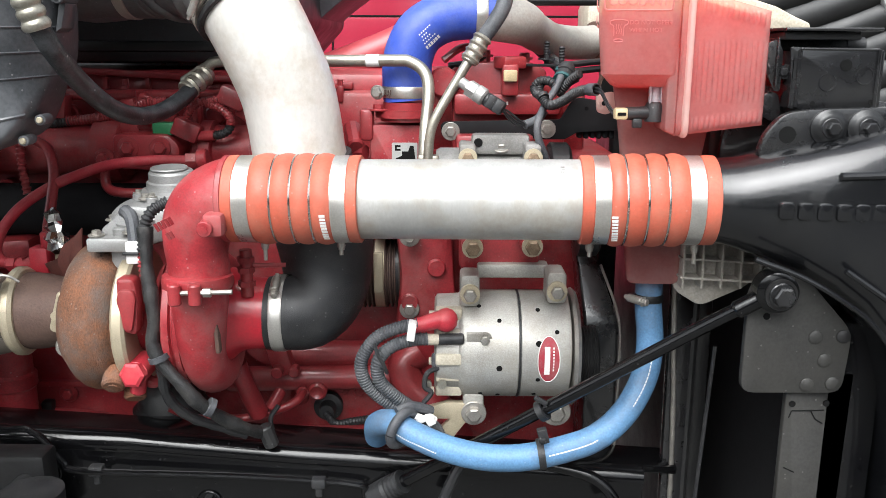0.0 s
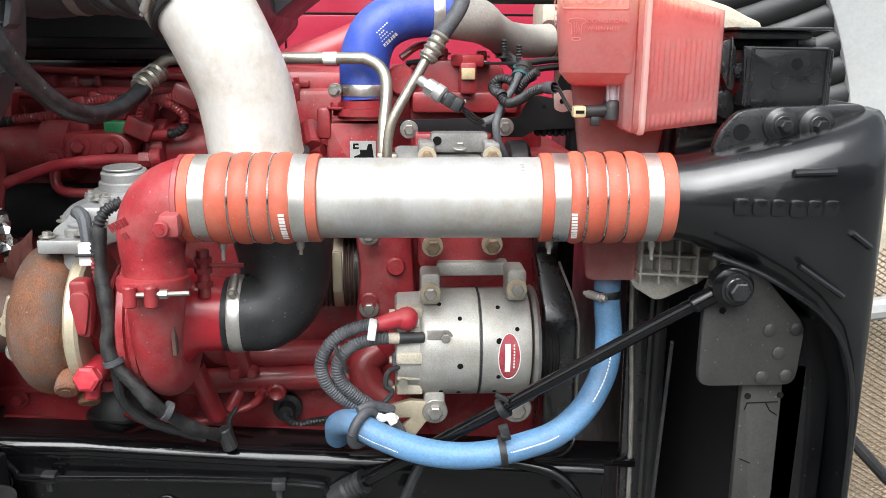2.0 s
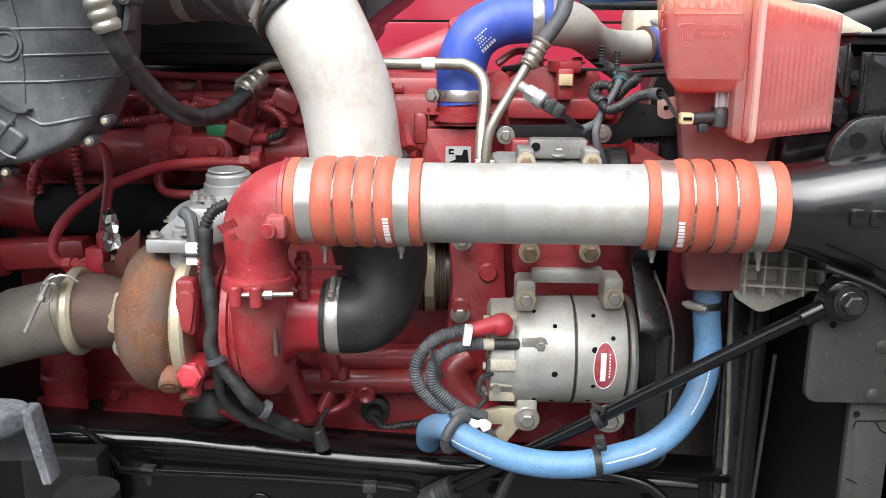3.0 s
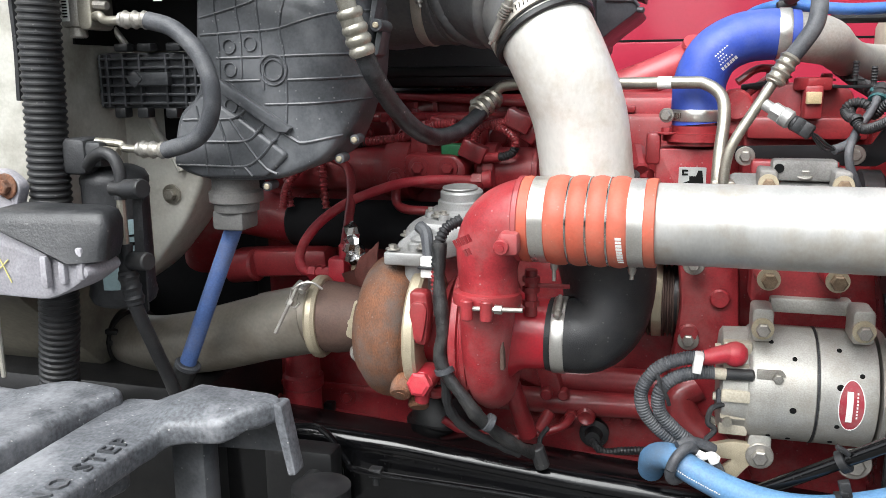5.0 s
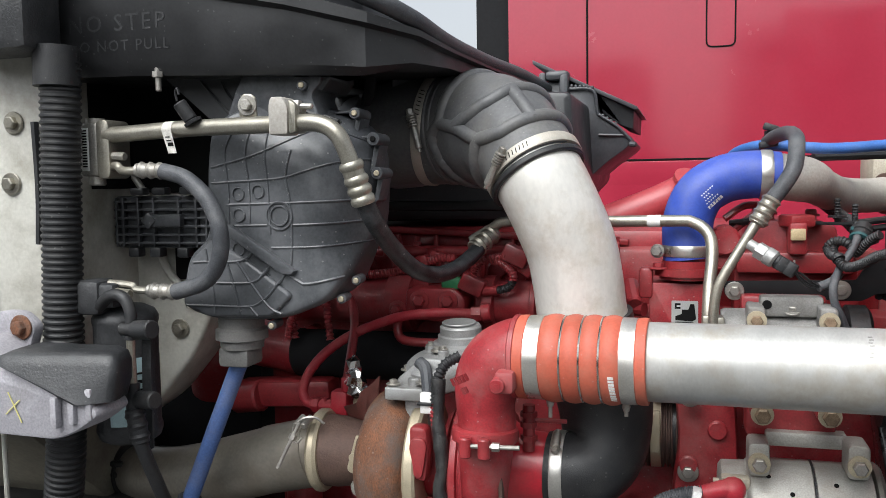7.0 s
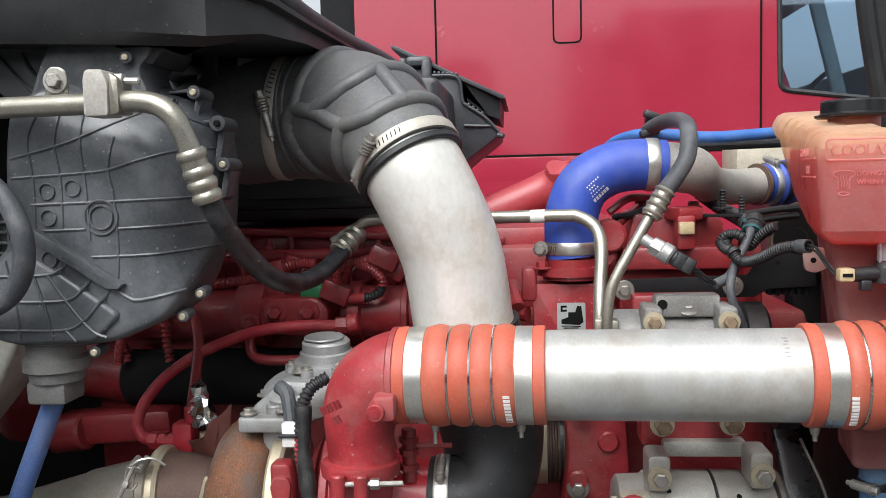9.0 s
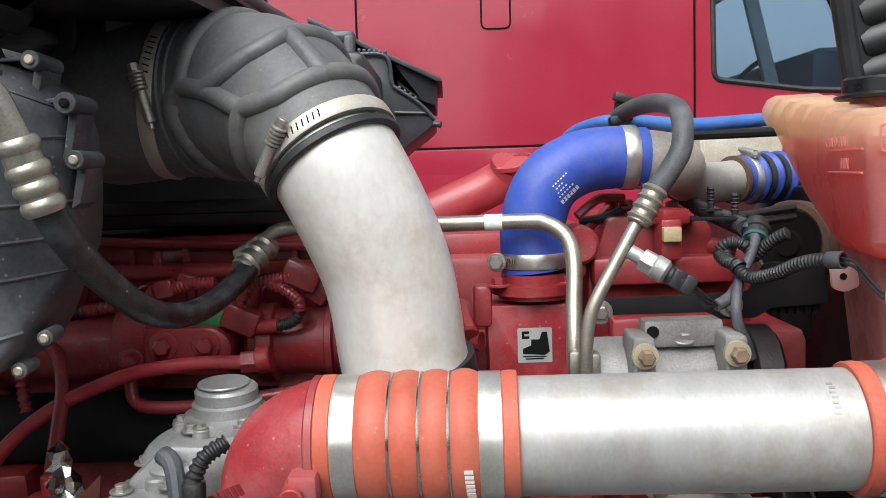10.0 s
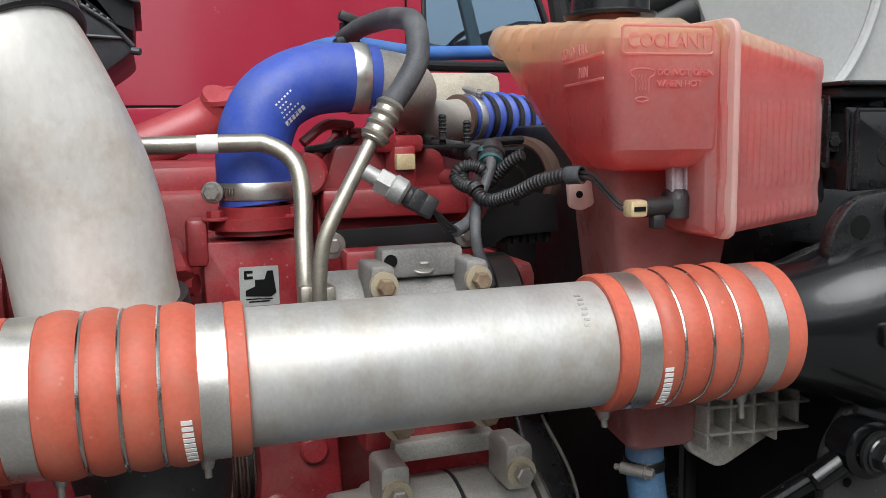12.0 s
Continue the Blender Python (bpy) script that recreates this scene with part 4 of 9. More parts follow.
rod((-0.526, 1.14, 1.285), (-0.526, 1.138, 1.285), 0.007, 12, bm)
part("heat_tab", bm, ZINC, turbo)
part("stud", hexbolt((-0.519, 1.14, 1.238), (-0.3, -1, 0), 0.008), STEEL, turbo)
bm = rod((-0.609, 1.13, 1.338), (-0.634, 1.10, 1.273), 0.0028, 8)
lathe([(0, 0.006), (0.008, 0.006)], (-0.616, 1.122, 1.320), (-0.32, -0.38, -0.83), 6, bm)
for x in (-0.615, -0.603):
    rod((x, 1.128, 1.332), (x + 0.004, 1.15, 1.341), 0.0055, 10, bm, 0.001)
tube([(-0.612, 1.128, 1.338), (-0.600, 1.13, 1.345), (-0.585, 1.135, 1.345), (-0.572, 1.14, 1.335)], 0.002, 6, 6, bm)
tube([(-0.618, 1.128, 1.332), (-0.620, 1.126, 1.318), (-0.612, 1.124, 1.308), (-0.604, 1.126, 1.315)], 0.0016, 6, 6, bm)
part("outlet_bolt", bm, BOLT_STEEL, turbo)

# exhaust pipe
ex = thing("exhaust_pipe", "dull heat-tinted steel exhaust pipe from the turbo", "pipe", (-0.8, 1.25, 1.13))
part("pipe_wall", sweep(bmesh.new(), even(spline([(-0.598, 1.197, 1.276), (-0.63, 1.196, 1.268), (-0.67, 1.20, 1.258), (-0.75, 1.21, 1.232), (-0.84, 1.225, 1.205), (-0.94, 1.25, 1.185), (-1.03, 1.29, 1.18), (-1.12, 1.36, 1.19), (-1.2, 1.5, 1.2)], 10), 0.012), lambda f, i: 0.0515 + 0.003 * math.sin(f * 7), 32), EXHAUST, ex)
part("slip_joint", lathe([(0, 0.055), (0.004, 0.0555), (0.09, 0.0555)], (-0.70, 1.203, 1.249), (1, -0.06, 0.25), 32), EXHAUST, ex)
bm = lathe([(-0.012, 0.056), (0.012, 0.056)], (-1.02, 1.285, 1.18), (1, -0.4, 0.05), 32)
box((-1.045, 1.24, 1.205), (0.07, 0.02, 0.01), 0.003, bm=bm)
box((-1.045, 1.24, 1.185), (0.07, 0.02, 0.01), 0.003, bm=bm)
part("saddle_clamp", bm, SATIN, ex)
part("down_flange", lathe([(0, 0.034), (0.06, 0.034), (0.065, 0.038), (0.085, 0.038), (0.09, 0.033), (0.2, 0.031)], (-0.72, 1.37, 1.02), (0, 0, 1), 24), RED_CAST, ex, "dark red drain neck")

# turbo actuator
act = thing("turbo_actuator", "grey cast aluminium turbo actuator with round cap", "actuator", (-0.41, 1.2, 1.29))
bm = lathe([(0, 0.045), (0.012, 0.047), (0.020, 0.045), (0.022, 0.037), (0.032, 0.036), (0.034, 0.0325), (0.045, 0.0325), (0.048, 0.030), (0.0485, 0.023), (0.0500, 0.022), (0.0500, 0)], (-0.378, 1.235, 1.432), (0, -0.06, 1), 36)
part("cap", bm, ALU_CAST, act)
bm = prism(rounded([(-0.462, 1.385), (-0.40, 1.380), (-0.34, 1.40), (-0.335, 1.436), (-0.425, 1.440), (-0.445, 1.418), (-0.462, 1.405)], 0.01), (0, 1.27, 0), 0.11, bevel=0.006)
part("body", bm, ALU_CAST, act)
for q in (200, 250, 300, 350, 35):
    d = Vector((math.cos(radians(q)), math.sin(radians(q)), 0))
    c = Vector((-0.378, 1.235, 1.436)) + d * 0.048
    lug = part("lug", rod(c - Vector((0, 0, 0.016)), c + Vector((0, 0, 0.012)), 0.009, 12, None, 0.002), ALU_CAST, act)
    part("lug_screw", hexbolt(c + Vector((0, 0, 0.012)), (0, 0, 1), 0.0048), STEEL, lug)
part("cap_ring", lathe([(0, 0.026), (0.0015, 0.027), (0.003, 0.026)], (-0.3805, 1.232, 1.4815), (0, -0.06, 1), 32), ALU_CAST, act)
part("gear_case", lathe([(0, 0.040), (0.004, 0.043), (0.03, 0.043), (0.034, 0.038)], (-0.408, 1.20, 1.40), (-0.1, -0.35, 1), 28), ALU_CAST, act)
bm = box((-0.442, 1.165, 1.388), (0.062, 0.055, 0.02), 0.004)
box((-0.436, 1.175, 1.345), (0.026, 0.03, 0.09), 0.005, bm=bm)
box((-0.412, 1.19, 1.345), (0.016, 0.03, 0.09), 0.004, bm=bm)
rod((-0.43, 1.16, 1.395), (-0.43, 1.16, 1.41), 0.012, 14, bm, 0.002)
part("foot", bm, ALU_CAST, act)
for x, y, z in ((-0.462, 1.15, 1.40), (-0.415, 1.15, 1.404), (-0.352, 1.195, 1.448), (-0.405, 1.195, 1.444), (-0.452, 1.19, 1.414)):
    part("screw", hexbolt((x, y, z), (0, 0, 1), 0.0065), STEEL, act)
part("connector_boot", tube([(-0.42, 1.15, 1.435), (-0.408, 1.14, 1.428), (-0.402, 1.13, 1.405), (-0.40, 1.125, 1.39)], 0.0095, 10, r1=0.0085), HOSE_GREY, act, "grey rubber connector boot")
part("tag", box((-0.398, 1.112, 1.385), (0.018, 0.012, 0.030), 0.002), PAPER, act, "white paper tag with illegible bars")
part("tag_strap", box((-0.399, 1.11, 1.385), (0.022, 0.016, 0.004), 0.001), RUBBER, act)
TAPE = mat("wrapped_cloth_tape", (0.016, 0.0165, 0.017), 0.42, 0, 0.4, 30, 0.3, 0.5, (0.060, 0.056, 0.052), 0.6, 30)
loom = thing("wiring_loom", "black taped wiring loom hanging past the turbo", "wiring", (-0.38, 1.1, 1.0))
part("taped_loom", sweep(bmesh.new(), even(spline([(-0.381, 1.115, 1.42), (-0.380, 1.108, 1.36), (-0.374, 1.103, 1.30), (-0.378, 1.102, 1.258), (-0.366, 1.10, 1.229), (-0.343, 1.10, 1.20), (-0.324, 1.11, 1.168), (-0.300, 1.14, 1.131), (-0.275, 1.17, 1.100), (-0.262, 1.21, 1.075)], 8), 0.005), lambda f, i: 0.0098 * (1 + 0.03 * math.sin(i * 1.1) + 0.03 * math.sin(i * 2.3) + 0.10 * math.sin(i * 0.37 + 1)), 14), TAPE, loom)
part("second_branch", sweep(bmesh.new(), even(spline([(-0.372, 1.108, 1.225), (-0.371, 1.125, 1.17), (-0.347, 1.145, 1.13), (-0.310, 1.165, 1.105), (-0.275, 1.18, 1.085)], 8), 0.006), lambda f, i: 0.0075 * (1 + 0.08 * math.sin(i * 1.3)), 10), RUBBER, loom)
part("tie_wrap", lathe([(-0.004, 0.012), (-0.004, 0.0145), (0.004, 0.0145), (0.004, 0.012)], (-0.371, 1.101, 1.238), (0.3, 0, -0.9), 16), HOSE_GREY, loom)
part("tie_wrap", lathe([(-0.004, 0.012), (-0.004, 0.014), (0.004, 0.014), (0.004, 0.012)], (-0.31, 1.118, 1.157), (0.7, 0.3, -0.5), 16), HOSE_GREY, loom)
part("conduit", ribbed([(-0.352, 1.13, 1.452), (-0.372, 1.12, 1.44), (-0.383, 1.115, 1.415), (-0.385, 1.11, 1.385)], 0.0085, 0.006, 0.2), RUBBER, loom)
part("red_conduit", ribbed([(-0.385, 1.112, 1.392), (-0.384, 1.11, 1.36), (-0.38, 1.11, 1.335)], 0.0085, 0.006, 0.2), RED, loom)
part("plug_end", rod((-0.255, 1.21, 1.085), (-0.245, 1.215, 1.05), 0.012, 10, None, 0.002), RUBBER, loom)

# snorkel hose and intake pipe
hose = thing("turbo_inlet_hose", "black rubber elbow hose clamped to the compressor inlet", "hose", (-0.17, 1.24, 1.2))
part("hose_wall", sweep(bmesh.new(), even(spline([(-0.236, TY, TZ + 0.004), (-0.205, 1.20, TZ + 0.004), (-0.178, 1.208, 1.276), (-0.160, 1.226, 1.296), (-0.155, 1.245, 1.33), (-0.160, 1.260, 1.375), (-0.172, 1.268, 1.42), (-0.182, 1.268, 1.455), (-0.189, 1.263, 1.492)], 10), 0.008), lambda f, i: 0.0545 + 0.019 * min(1, max(0.0, f - 0.08) / 0.5), 40), RUBBER, hose)
wormclamp((-0.219, 1.2005, TZ + 0.004), (1, 0, 0), 0.0555, 0.019, hose, (0.0, -0.55, 0.83))
intake = thing("intake_pipe", "large bent aluminium air intake pipe, weathered", "pipe", (-0.22, 1.26, 1.4))
part("pipe_wall", sweep(bmesh.new(), even(spline([(-0.176, 1.262, 1.43), (-0.192, 1.26, 1.495), (-0.198, 1.256, 1.545), (-0.208, 1.250, 1.600), (-0.232, 1.240, 1.662), (-0.258, 1.240, 1.713), (-0.280, 1.258, 1.742)], 10), 0.01), 0.0685, 56), ALU, intake)
elb = thing("intake_elbow", "black ribbed rubber intake elbow with steel clamps", "hose", (-0.36, 1.3, 1.7))
EL = spline([(-0.252, 1.238, 1.702), (-0.264, 1.246, 1.722), (-0.288, 1.270, 1.752), (-0.326, 1.310, 1.779), (-0.380, 1.350, 1.790), (-0.44, 1.372, 1.790), (-0.50, 1.378, 1.789), (-0.56, 1.380, 1.787)], 10)
EL = even(EL, 0.007)
part("elbow_wall", sweep(bmesh.new(), EL[2:], lambda f, i: 0.0735 + 0.0185 * min(1, max(0, f - 0.08) * 3.4), 48), DUCT, elb)
nE = len(EL)


def elbow_point(f, q, lift):
    """A point on the elbow: fraction along it, angle round it (0 faces the open side, 90 up), height over its skin."""
    s = max(0.0, min(0.9999, f)) * (nE - 1)
    i = int(s)
    c = EL[i].lerp(EL[i + 1], s - i)
    t = (EL[min(i + 4, nE - 1)] - EL[max(i - 4, 0)]).normalized()
    u = (Vector((0, 0, 1)) - t * t.z).normalized()
    v = u.cross(t)
    if v.y > 0:
        v = -v
    r = 0.0735 + 0.0185 * min(1, max(0, f - 0.08) * 3.4) + lift
    return c + (v * math.cos(radians(q)) + u * math.sin(radians(q))) * r


for line in ([(0.197, 8), (0.165, 20), (0.142, 35), (0.136, 67), (0.142, 94), (0.15, 130), (0.16, 175)],
             [(0.359, 4), (0.322, 16), (0.292, 29), (0.267, 53), (0.276, 77), (0.285, 110), (0.30, 150), (0.31, 185)],
             [(0.494, 3), (0.413, 3), (0.359, 4), (0.267, 5), (0.197, 8)],
             [(0.197, 8), (0.189, -10), (0.182, -26), (0.19, -60), (0.20, -95), (0.21, -130)],
             [(0.494, 3), (0.56, -8), (0.55, -29), (0.50, -55), (0.48, -90), (0.47, -130)],
             [(0.494, 3), (0.494, 22), (0.494, 53), (0.494, 85), (0.494, 120), (0.494, 160)],
             [(0.276, 77), (0.204, 76), (0.15, 75), (0.128, 75)]):
    flat = even(spline([(f * 0.4, q * 0.0016, 0) for f, q in line], 8), 0.005)
    part("rib", sweep(bmesh.new(), [elbow_point(p.x / 0.4, p.y / 0.0016, -0.0045) for p in flat], 0.0112, 14), DUCT, elb, "", 60)
for f0 in (0.60, 0.64):
    part("end_ridge", sweep(bmesh.new(), [elbow_point(f0, q, -0.001) for q in range(0, 361, 6)], 0.003, 8, False), DUCT, elb)
i = int(0.07 * nE)
part("cuff_lip", lathe([(-0.005, 0.0690), (-0.006, 0.0735), (-0.004, 0.0760), (0.001, 0.0765), (0.004, 0.0750), (0.006, 0.0700)], EL[1], EL[4] - EL[0], 48), RUBBER, elb, "black rolled lip of the cuff")
torque_clamp(EL[i], EL[i + 2] - EL[i - 2], 0.0757, 0.017, elb, (-0.50, -0.85, 0.0), (0, 0, 1), 0.95, 20)
torque_clamp((-0.456, 1.374, 1.790), (-1, 0.07, 0.10), 0.0925, 0.017, elb, (-0.1, -1, 0.0), (0, 0, 1), 1.0, 20)

# ---- alternator and its brackets ----
AY, AZ = 1.262, 1.205
alt = thing("alternator", "grey aluminium alternator with red oval label", "alternator", (0.11, AY, 1.12))
AR = 0.0835
bm = lathe([(0.045, 0.03), (0.045, AR - 0.006), (0.049, AR - 0.002), (0.055, AR), (0.1335, AR), (0.1345, AR - 0.003), (0.1375, AR - 0.003), (0.1385, AR), (0.205, AR), (0.212, AR - 0.003), (0.214, AR - 0.01), (0.214, 0.03)], (0, AY, AZ), (1, 0, 0), 64)
part("housing", bm, ALT_ALU, alt)
part("split_line", lathe([(0.1348, AR - 0.002), (0.1348, AR + 0.0008), (0.1372, AR + 0.0008), (0.1372, AR - 0.002)], (0, AY, AZ), (1, 0, 0), 64), RUBBER, alt)
bm = lathe([(0.0, 0.03), (0.0, 0.070), (0.004, 0.076), (0.044, 0.078), (0.046, 0.06)], (0.008, AY, AZ), (1, 0, 0), 44)
re_ = part("rear_cover", bm, ALT_ALU, alt)
bm = bmesh.new()
for z in (-0.058, -0.03, 0.0, 0.035, 0.062):
    box((0.03, AY - 0.07 + abs(z) * 0.4, AZ + z), (0.04, 0.022, 0.018), 0.003, bm=bm)
for z in (-0.066, -0.01, 0.058):
    rod((0.008, AY - 0.06 + abs(z) * 0.35, AZ + z), (0.0, AY - 0.06 + abs(z) * 0.35, AZ + z), 0.006, 10, bm)
pieces("rear_block", bm, TANK_LOW, re_, "cream terminal block")
bm = bmesh.new()
for dx, ang in ((0.105, -8), (0.105, 42), (0.105, -52), (0.163, 18), (0.163, -22), (0.160, -50), (0.163, 55), (0.075, 60), (0.19, 30), (0.078, -48)):
    a = radians(ang)
    d = Vector((0, -math.cos(a), math.sin(a)))
    c = Vector((dx, AY, AZ)) + d * (AR - 0.004)
    rod(c, c + d * 0.0046, 0.0046 if ang in (-8, 18) else 0.0034, 12, bm)
pieces("vent_hole", bm, INK_AND_SHADE, alt)
cc = bmesh.new()
rowsq = 20
for sx in (-1, 1):
    prev = None
    for j in range(rowsq + 1):
        q = -0.0358 + 0.0716 * j / rowsq
        w = 0.0165 * math.sqrt(max(0.0, 1 - (q / 0.036) ** 2))
        a = math.asin((q + 0.001) / AR)
        y, z = AY - (AR + 0.0009) * math.cos(a), AZ + (AR + 0.0009) * math.sin(a)
        cur = (cc.verts.new((0.178, y, z)), cc.verts.new((0.178 + sx * w, y, z)))
        if prev:
            cc.faces.new((prev[0], prev[1], cur[1], cur[0]))
        prev = cur
lb = part("label", cc, LABELRED, alt, "red oval maker's label")
bm = bmesh.new()
for x0, w, z0, z1 in ((-0.0065, 0.008, -0.030, 0.013), (0.006, 0.002, -0.024, 0.014)):
    for j in range(8):
        za, zb = z0 + (z1 - z0) * j / 8, z0 + (z1 - z0) * (j + (1 if x0 < 0 else 0.6)) / 8
        zc = (za + zb) / 2
        a = math.asin((zc + 0.009) / AR)
        box((0.178 + x0 + w / 2, AY - (AR + 0.0014) * math.cos(a), AZ + (AR + 0.0014) * math.sin(a)), (w, 0.0005, zb - za), 0, (-math.degrees(a), 0, 0), bm)
pieces("label_print", bm, PAPER, lb)
bm = bmesh.new()
sweep(bm, [Vector((0.178 + 0.0163 * math.cos(q), AY - (AR + 0.001) * math.cos(math.asin((0.0356 * math.sin(q) + 0.001) / AR)), AZ + 0.0356 * math.sin(q) + 0.001)) for q in [2 * math.pi * i / 40 for i in range(41)]], 0.0007, 6, False)
part("label_rim", bm, PAPER, lb)
# terminals
bm = sweep(bmesh.new(), spline([(0.030, 1.186, 1.268), (0.012, 1.182, 1.267), (-0.006, 1.179, 1.263), (-0.022, 1.177, 1.260)], 6), lambda f, i: 0.0145 - 0.0045 * f, 16)
lathe([(-0.012, 0.0), (-0.010, 0.009), (-0.004, 0.0155), (0.004, 0.018), (0.012, 0.0165), (0.020, 0.0125), (0.023, 0.0)], (0.031, 1.187, 1.266), (-1, -0.15, 0.05), 20, bm)
part("red_terminal_boot", bm, RAWRED, alt, "bright red rubber terminal boot")
bm = lathe([(0, 0.011), (0.003, 0.011)], (0.083, 1.188, 1.237), (0, -1, 0), 20)
join(bm, hexbolt((0.083, 1.184, 1.237), (0, -1, 0), 0.007, washer=0))
box((0.068, 1.186, 1.238), (0.024, 0.005, 0.018), 0.001, bm=bm)
part("ground_stud", bm, STEEL, alt)
bm = rod((0.052, 1.187, 1.237), (0.012, 1.183, 1.237), 0.0085, 12, None, 0.002)
part("ground_sleeve", bm, RUBBER, alt)
part("cable_end", rod((0.014, 1.183, 1.237), (-0.002, 1.181, 1.238), 0.0088, 12), TANK_LOW, alt)
part("cover_tab", box((0.014, 1.195, 1.20), (0.02, 0.012, 0.025), 0.005), HOSE_GREY, alt)
part("reg_wire", tube([(0.014, 1.19, 1.19), (-0.002, 1.18, 1.185), (-0.006, 1.178, 1.165), (0.004, 1.178, 1.155), (-0.008, 1.175, 1.14)], 0.004, 8), RUBBER, alt)
bm = bmesh.new()
for x in (-0.002, 0.02):
    rod((x, 1.19, 1.165), (x, 1.183, 1.165), 0.007, 10, bm)
pieces("small_stud", bm, LINE, alt)
# pulley and fan behind the belt guard
bm = lathe([(0.216, 0.05), (0.216, 0.088), (0.221, 0.092), (0.226, 0.088), (0.226, 0.05)], (0, AY, AZ - 0.005), (1, 0, 0), 48)
part("front_ring", bm, BOLT_STEEL, alt)
bm = lathe([(0.228, 0.03), (0.228, 0.042), (0.262, 0.042)] , (0, AY, AZ - 0.02), (1, 0, 0), 30)
pu = part("pulley", bm, SATIN, alt)
for i in range(6):
    part("groove_rim", lathe([(0.232 + i * 0.005, 0.043), (0.2345 + i * 0.005, 0.046), (0.237 + i * 0.005, 0.043)], (0, AY, AZ - 0.02), (1, 0, 0), 30), SATIN, pu)

brk = thing("accessory_bracket", "cast bracket ears with brass-coloured bolts", "bracket", (0.1, 1.25, 1.28))
for x, z in ((0.061, 1.300), (0.190, 1.305)):
    bm = prism(rounded([(x - 0.0145, z - 0.02), (x + 0.0145, z - 0.02), (x + 0.0145, z + 0.028), (x - 0.0145, z + 0.028)], 0.008), (0, 1.26, 0), 0.052, bevel=0.004)
    ear = part("ear", bm, ALT_ALU, brk)
    part("washer", rod((x, 1.208, z), (x, 1.203, z), 0.0152, 20), ZINC, ear)
    part("bolt", hexbolt((x, 1.204, z), (0, -1, 0), 0.0098, 0.010, 0), BOLT_STEEL, ear)
bm = box((0.128, 1.27, 1.322), (0.11, 0.03, 0.022), 0.004)
part("cross_bar", bm, ALT_ALU, brk)
for x, z in ((0.064, 1.372), (0.151, 1.374)):
    bm = rod((x, 1.27, z), (x, 1.203, z), 0.0165, 18, None, 0.003)
    ear = part("spacer", bm, RED_CAST, brk)
    part("washer", rod((x, 1.204, z), (x, 1.199, z), 0.0155, 20), ZINC, ear)
    part("bolt", hexbolt((x, 1.2, z), (0, -1, 0), 0.011, 0.012, 0), RUSTY_BOLT, ear)
part("red_plate", box((0.108, 1.295, 1.375), (0.125, 0.05, 0.11), 0.008), RED, brk)
# lower link
bm = prism(rounded([(-0.018, 1.112), (0.030, 1.126), (0.085, 1.122), (0.088, 1.098), (0.058, 1.094), (0.034, 1.062), (0.014, 1.062), (0.008, 1.074), (0.034, 1.098), (-0.018, 1.098)], 0.006), (0, 1.222, 0), 0.012, bevel=0.003)
lk = part("adjusting_link", bm, ZINC, brk, "yellow zinc adjusting link")
part("bolt", hexbolt((0.069, 1.209, 1.109), (0, -1, 0), 0.0115), BOLT_STEEL, lk)
bm = prism(rounded([(0.052, 1.09), (0.084, 1.09), (0.084, 1.14), (0.052, 1.14)], 0.008), (0, 1.25, 0), 0.04, bevel=0.003)
part("lower_ear", bm, ALT_ALU, lk)
part("lower_ear_bolt", hexbolt((0.198, 1.23, 1.103), (0, -1, 0), 0.014), BOLT_STEEL, brk)
bm = tube([(-0.04, 1.17, 1.105), (-0.02, 1.165, 1.112), (0.0, 1.165, 1.122), (0.01, 1.17, 1.115)], 0.005, 8)
box((-0.012, 1.163, 1.122), (0.020, 0.007, 0.010), 0.003, (0, 20, 0), bm)
box((0.004, 1.16, 1.117), (0.014, 0.008, 0.012), 0.003, (0, -30, 0), bm)
part("tie_tag", bm, PAPER, brk, "crumpled white tie")

# battery cables
for nm, pts_ in (("battery_cable", [(-0.016, 1.177, 1.262), (-0.045, 1.173, 1.258), (-0.077, 1.170, 1.243), (-0.098, 1.170, 1.210), (-0.095, 1.172, 1.178), (-0.075, 1.178, 1.150), (-0.044, 1.185, 1.124), (-0.014, 1.20, 1.092), (0.005, 1.225, 1.05)]),
                 ("battery_cable", [(-0.002, 1.181, 1.239), (-0.028, 1.176, 1.238), (-0.056, 1.170, 1.229), (-0.074, 1.168, 1.208), (-0.072, 1.170, 1.178), (-0.052, 1.176, 1.152), (-0.026, 1.184, 1.128), (0.006, 1.20, 1.092), (0.025, 1.225, 1.05)])):
    c = thing(nm, "black corrugated battery cable looping to the alternator", "cable", (-0.05, 1.18, 1.05), "battery cables")
    part("conduit", ribbed(pts_, 0.0100, 0.0042, 0.11, 16), HOSE_GREY, c)
tg = thing("cable_tag", "white paper tag wrapped round a cable", "tag", (-0.027, 1.165, 1.24))
part("paper", box((-0.024, 1.163, 1.258), (0.012, 0.026, 0.026), 0.002, (0, 8, 0)), PAPER, tg)
tie = thing("cable_tie", "black cable tie round both battery cables", "cable tie", (-0.066, 1.165, 1.21))
part("strap", tube([(-0.078, 1.155, 1.24), (-0.072, 1.148, 1.225), (-0.064, 1.148, 1.21), (-0.06, 1.155, 1.195)], 0.003, 6), RUBBER, tie)

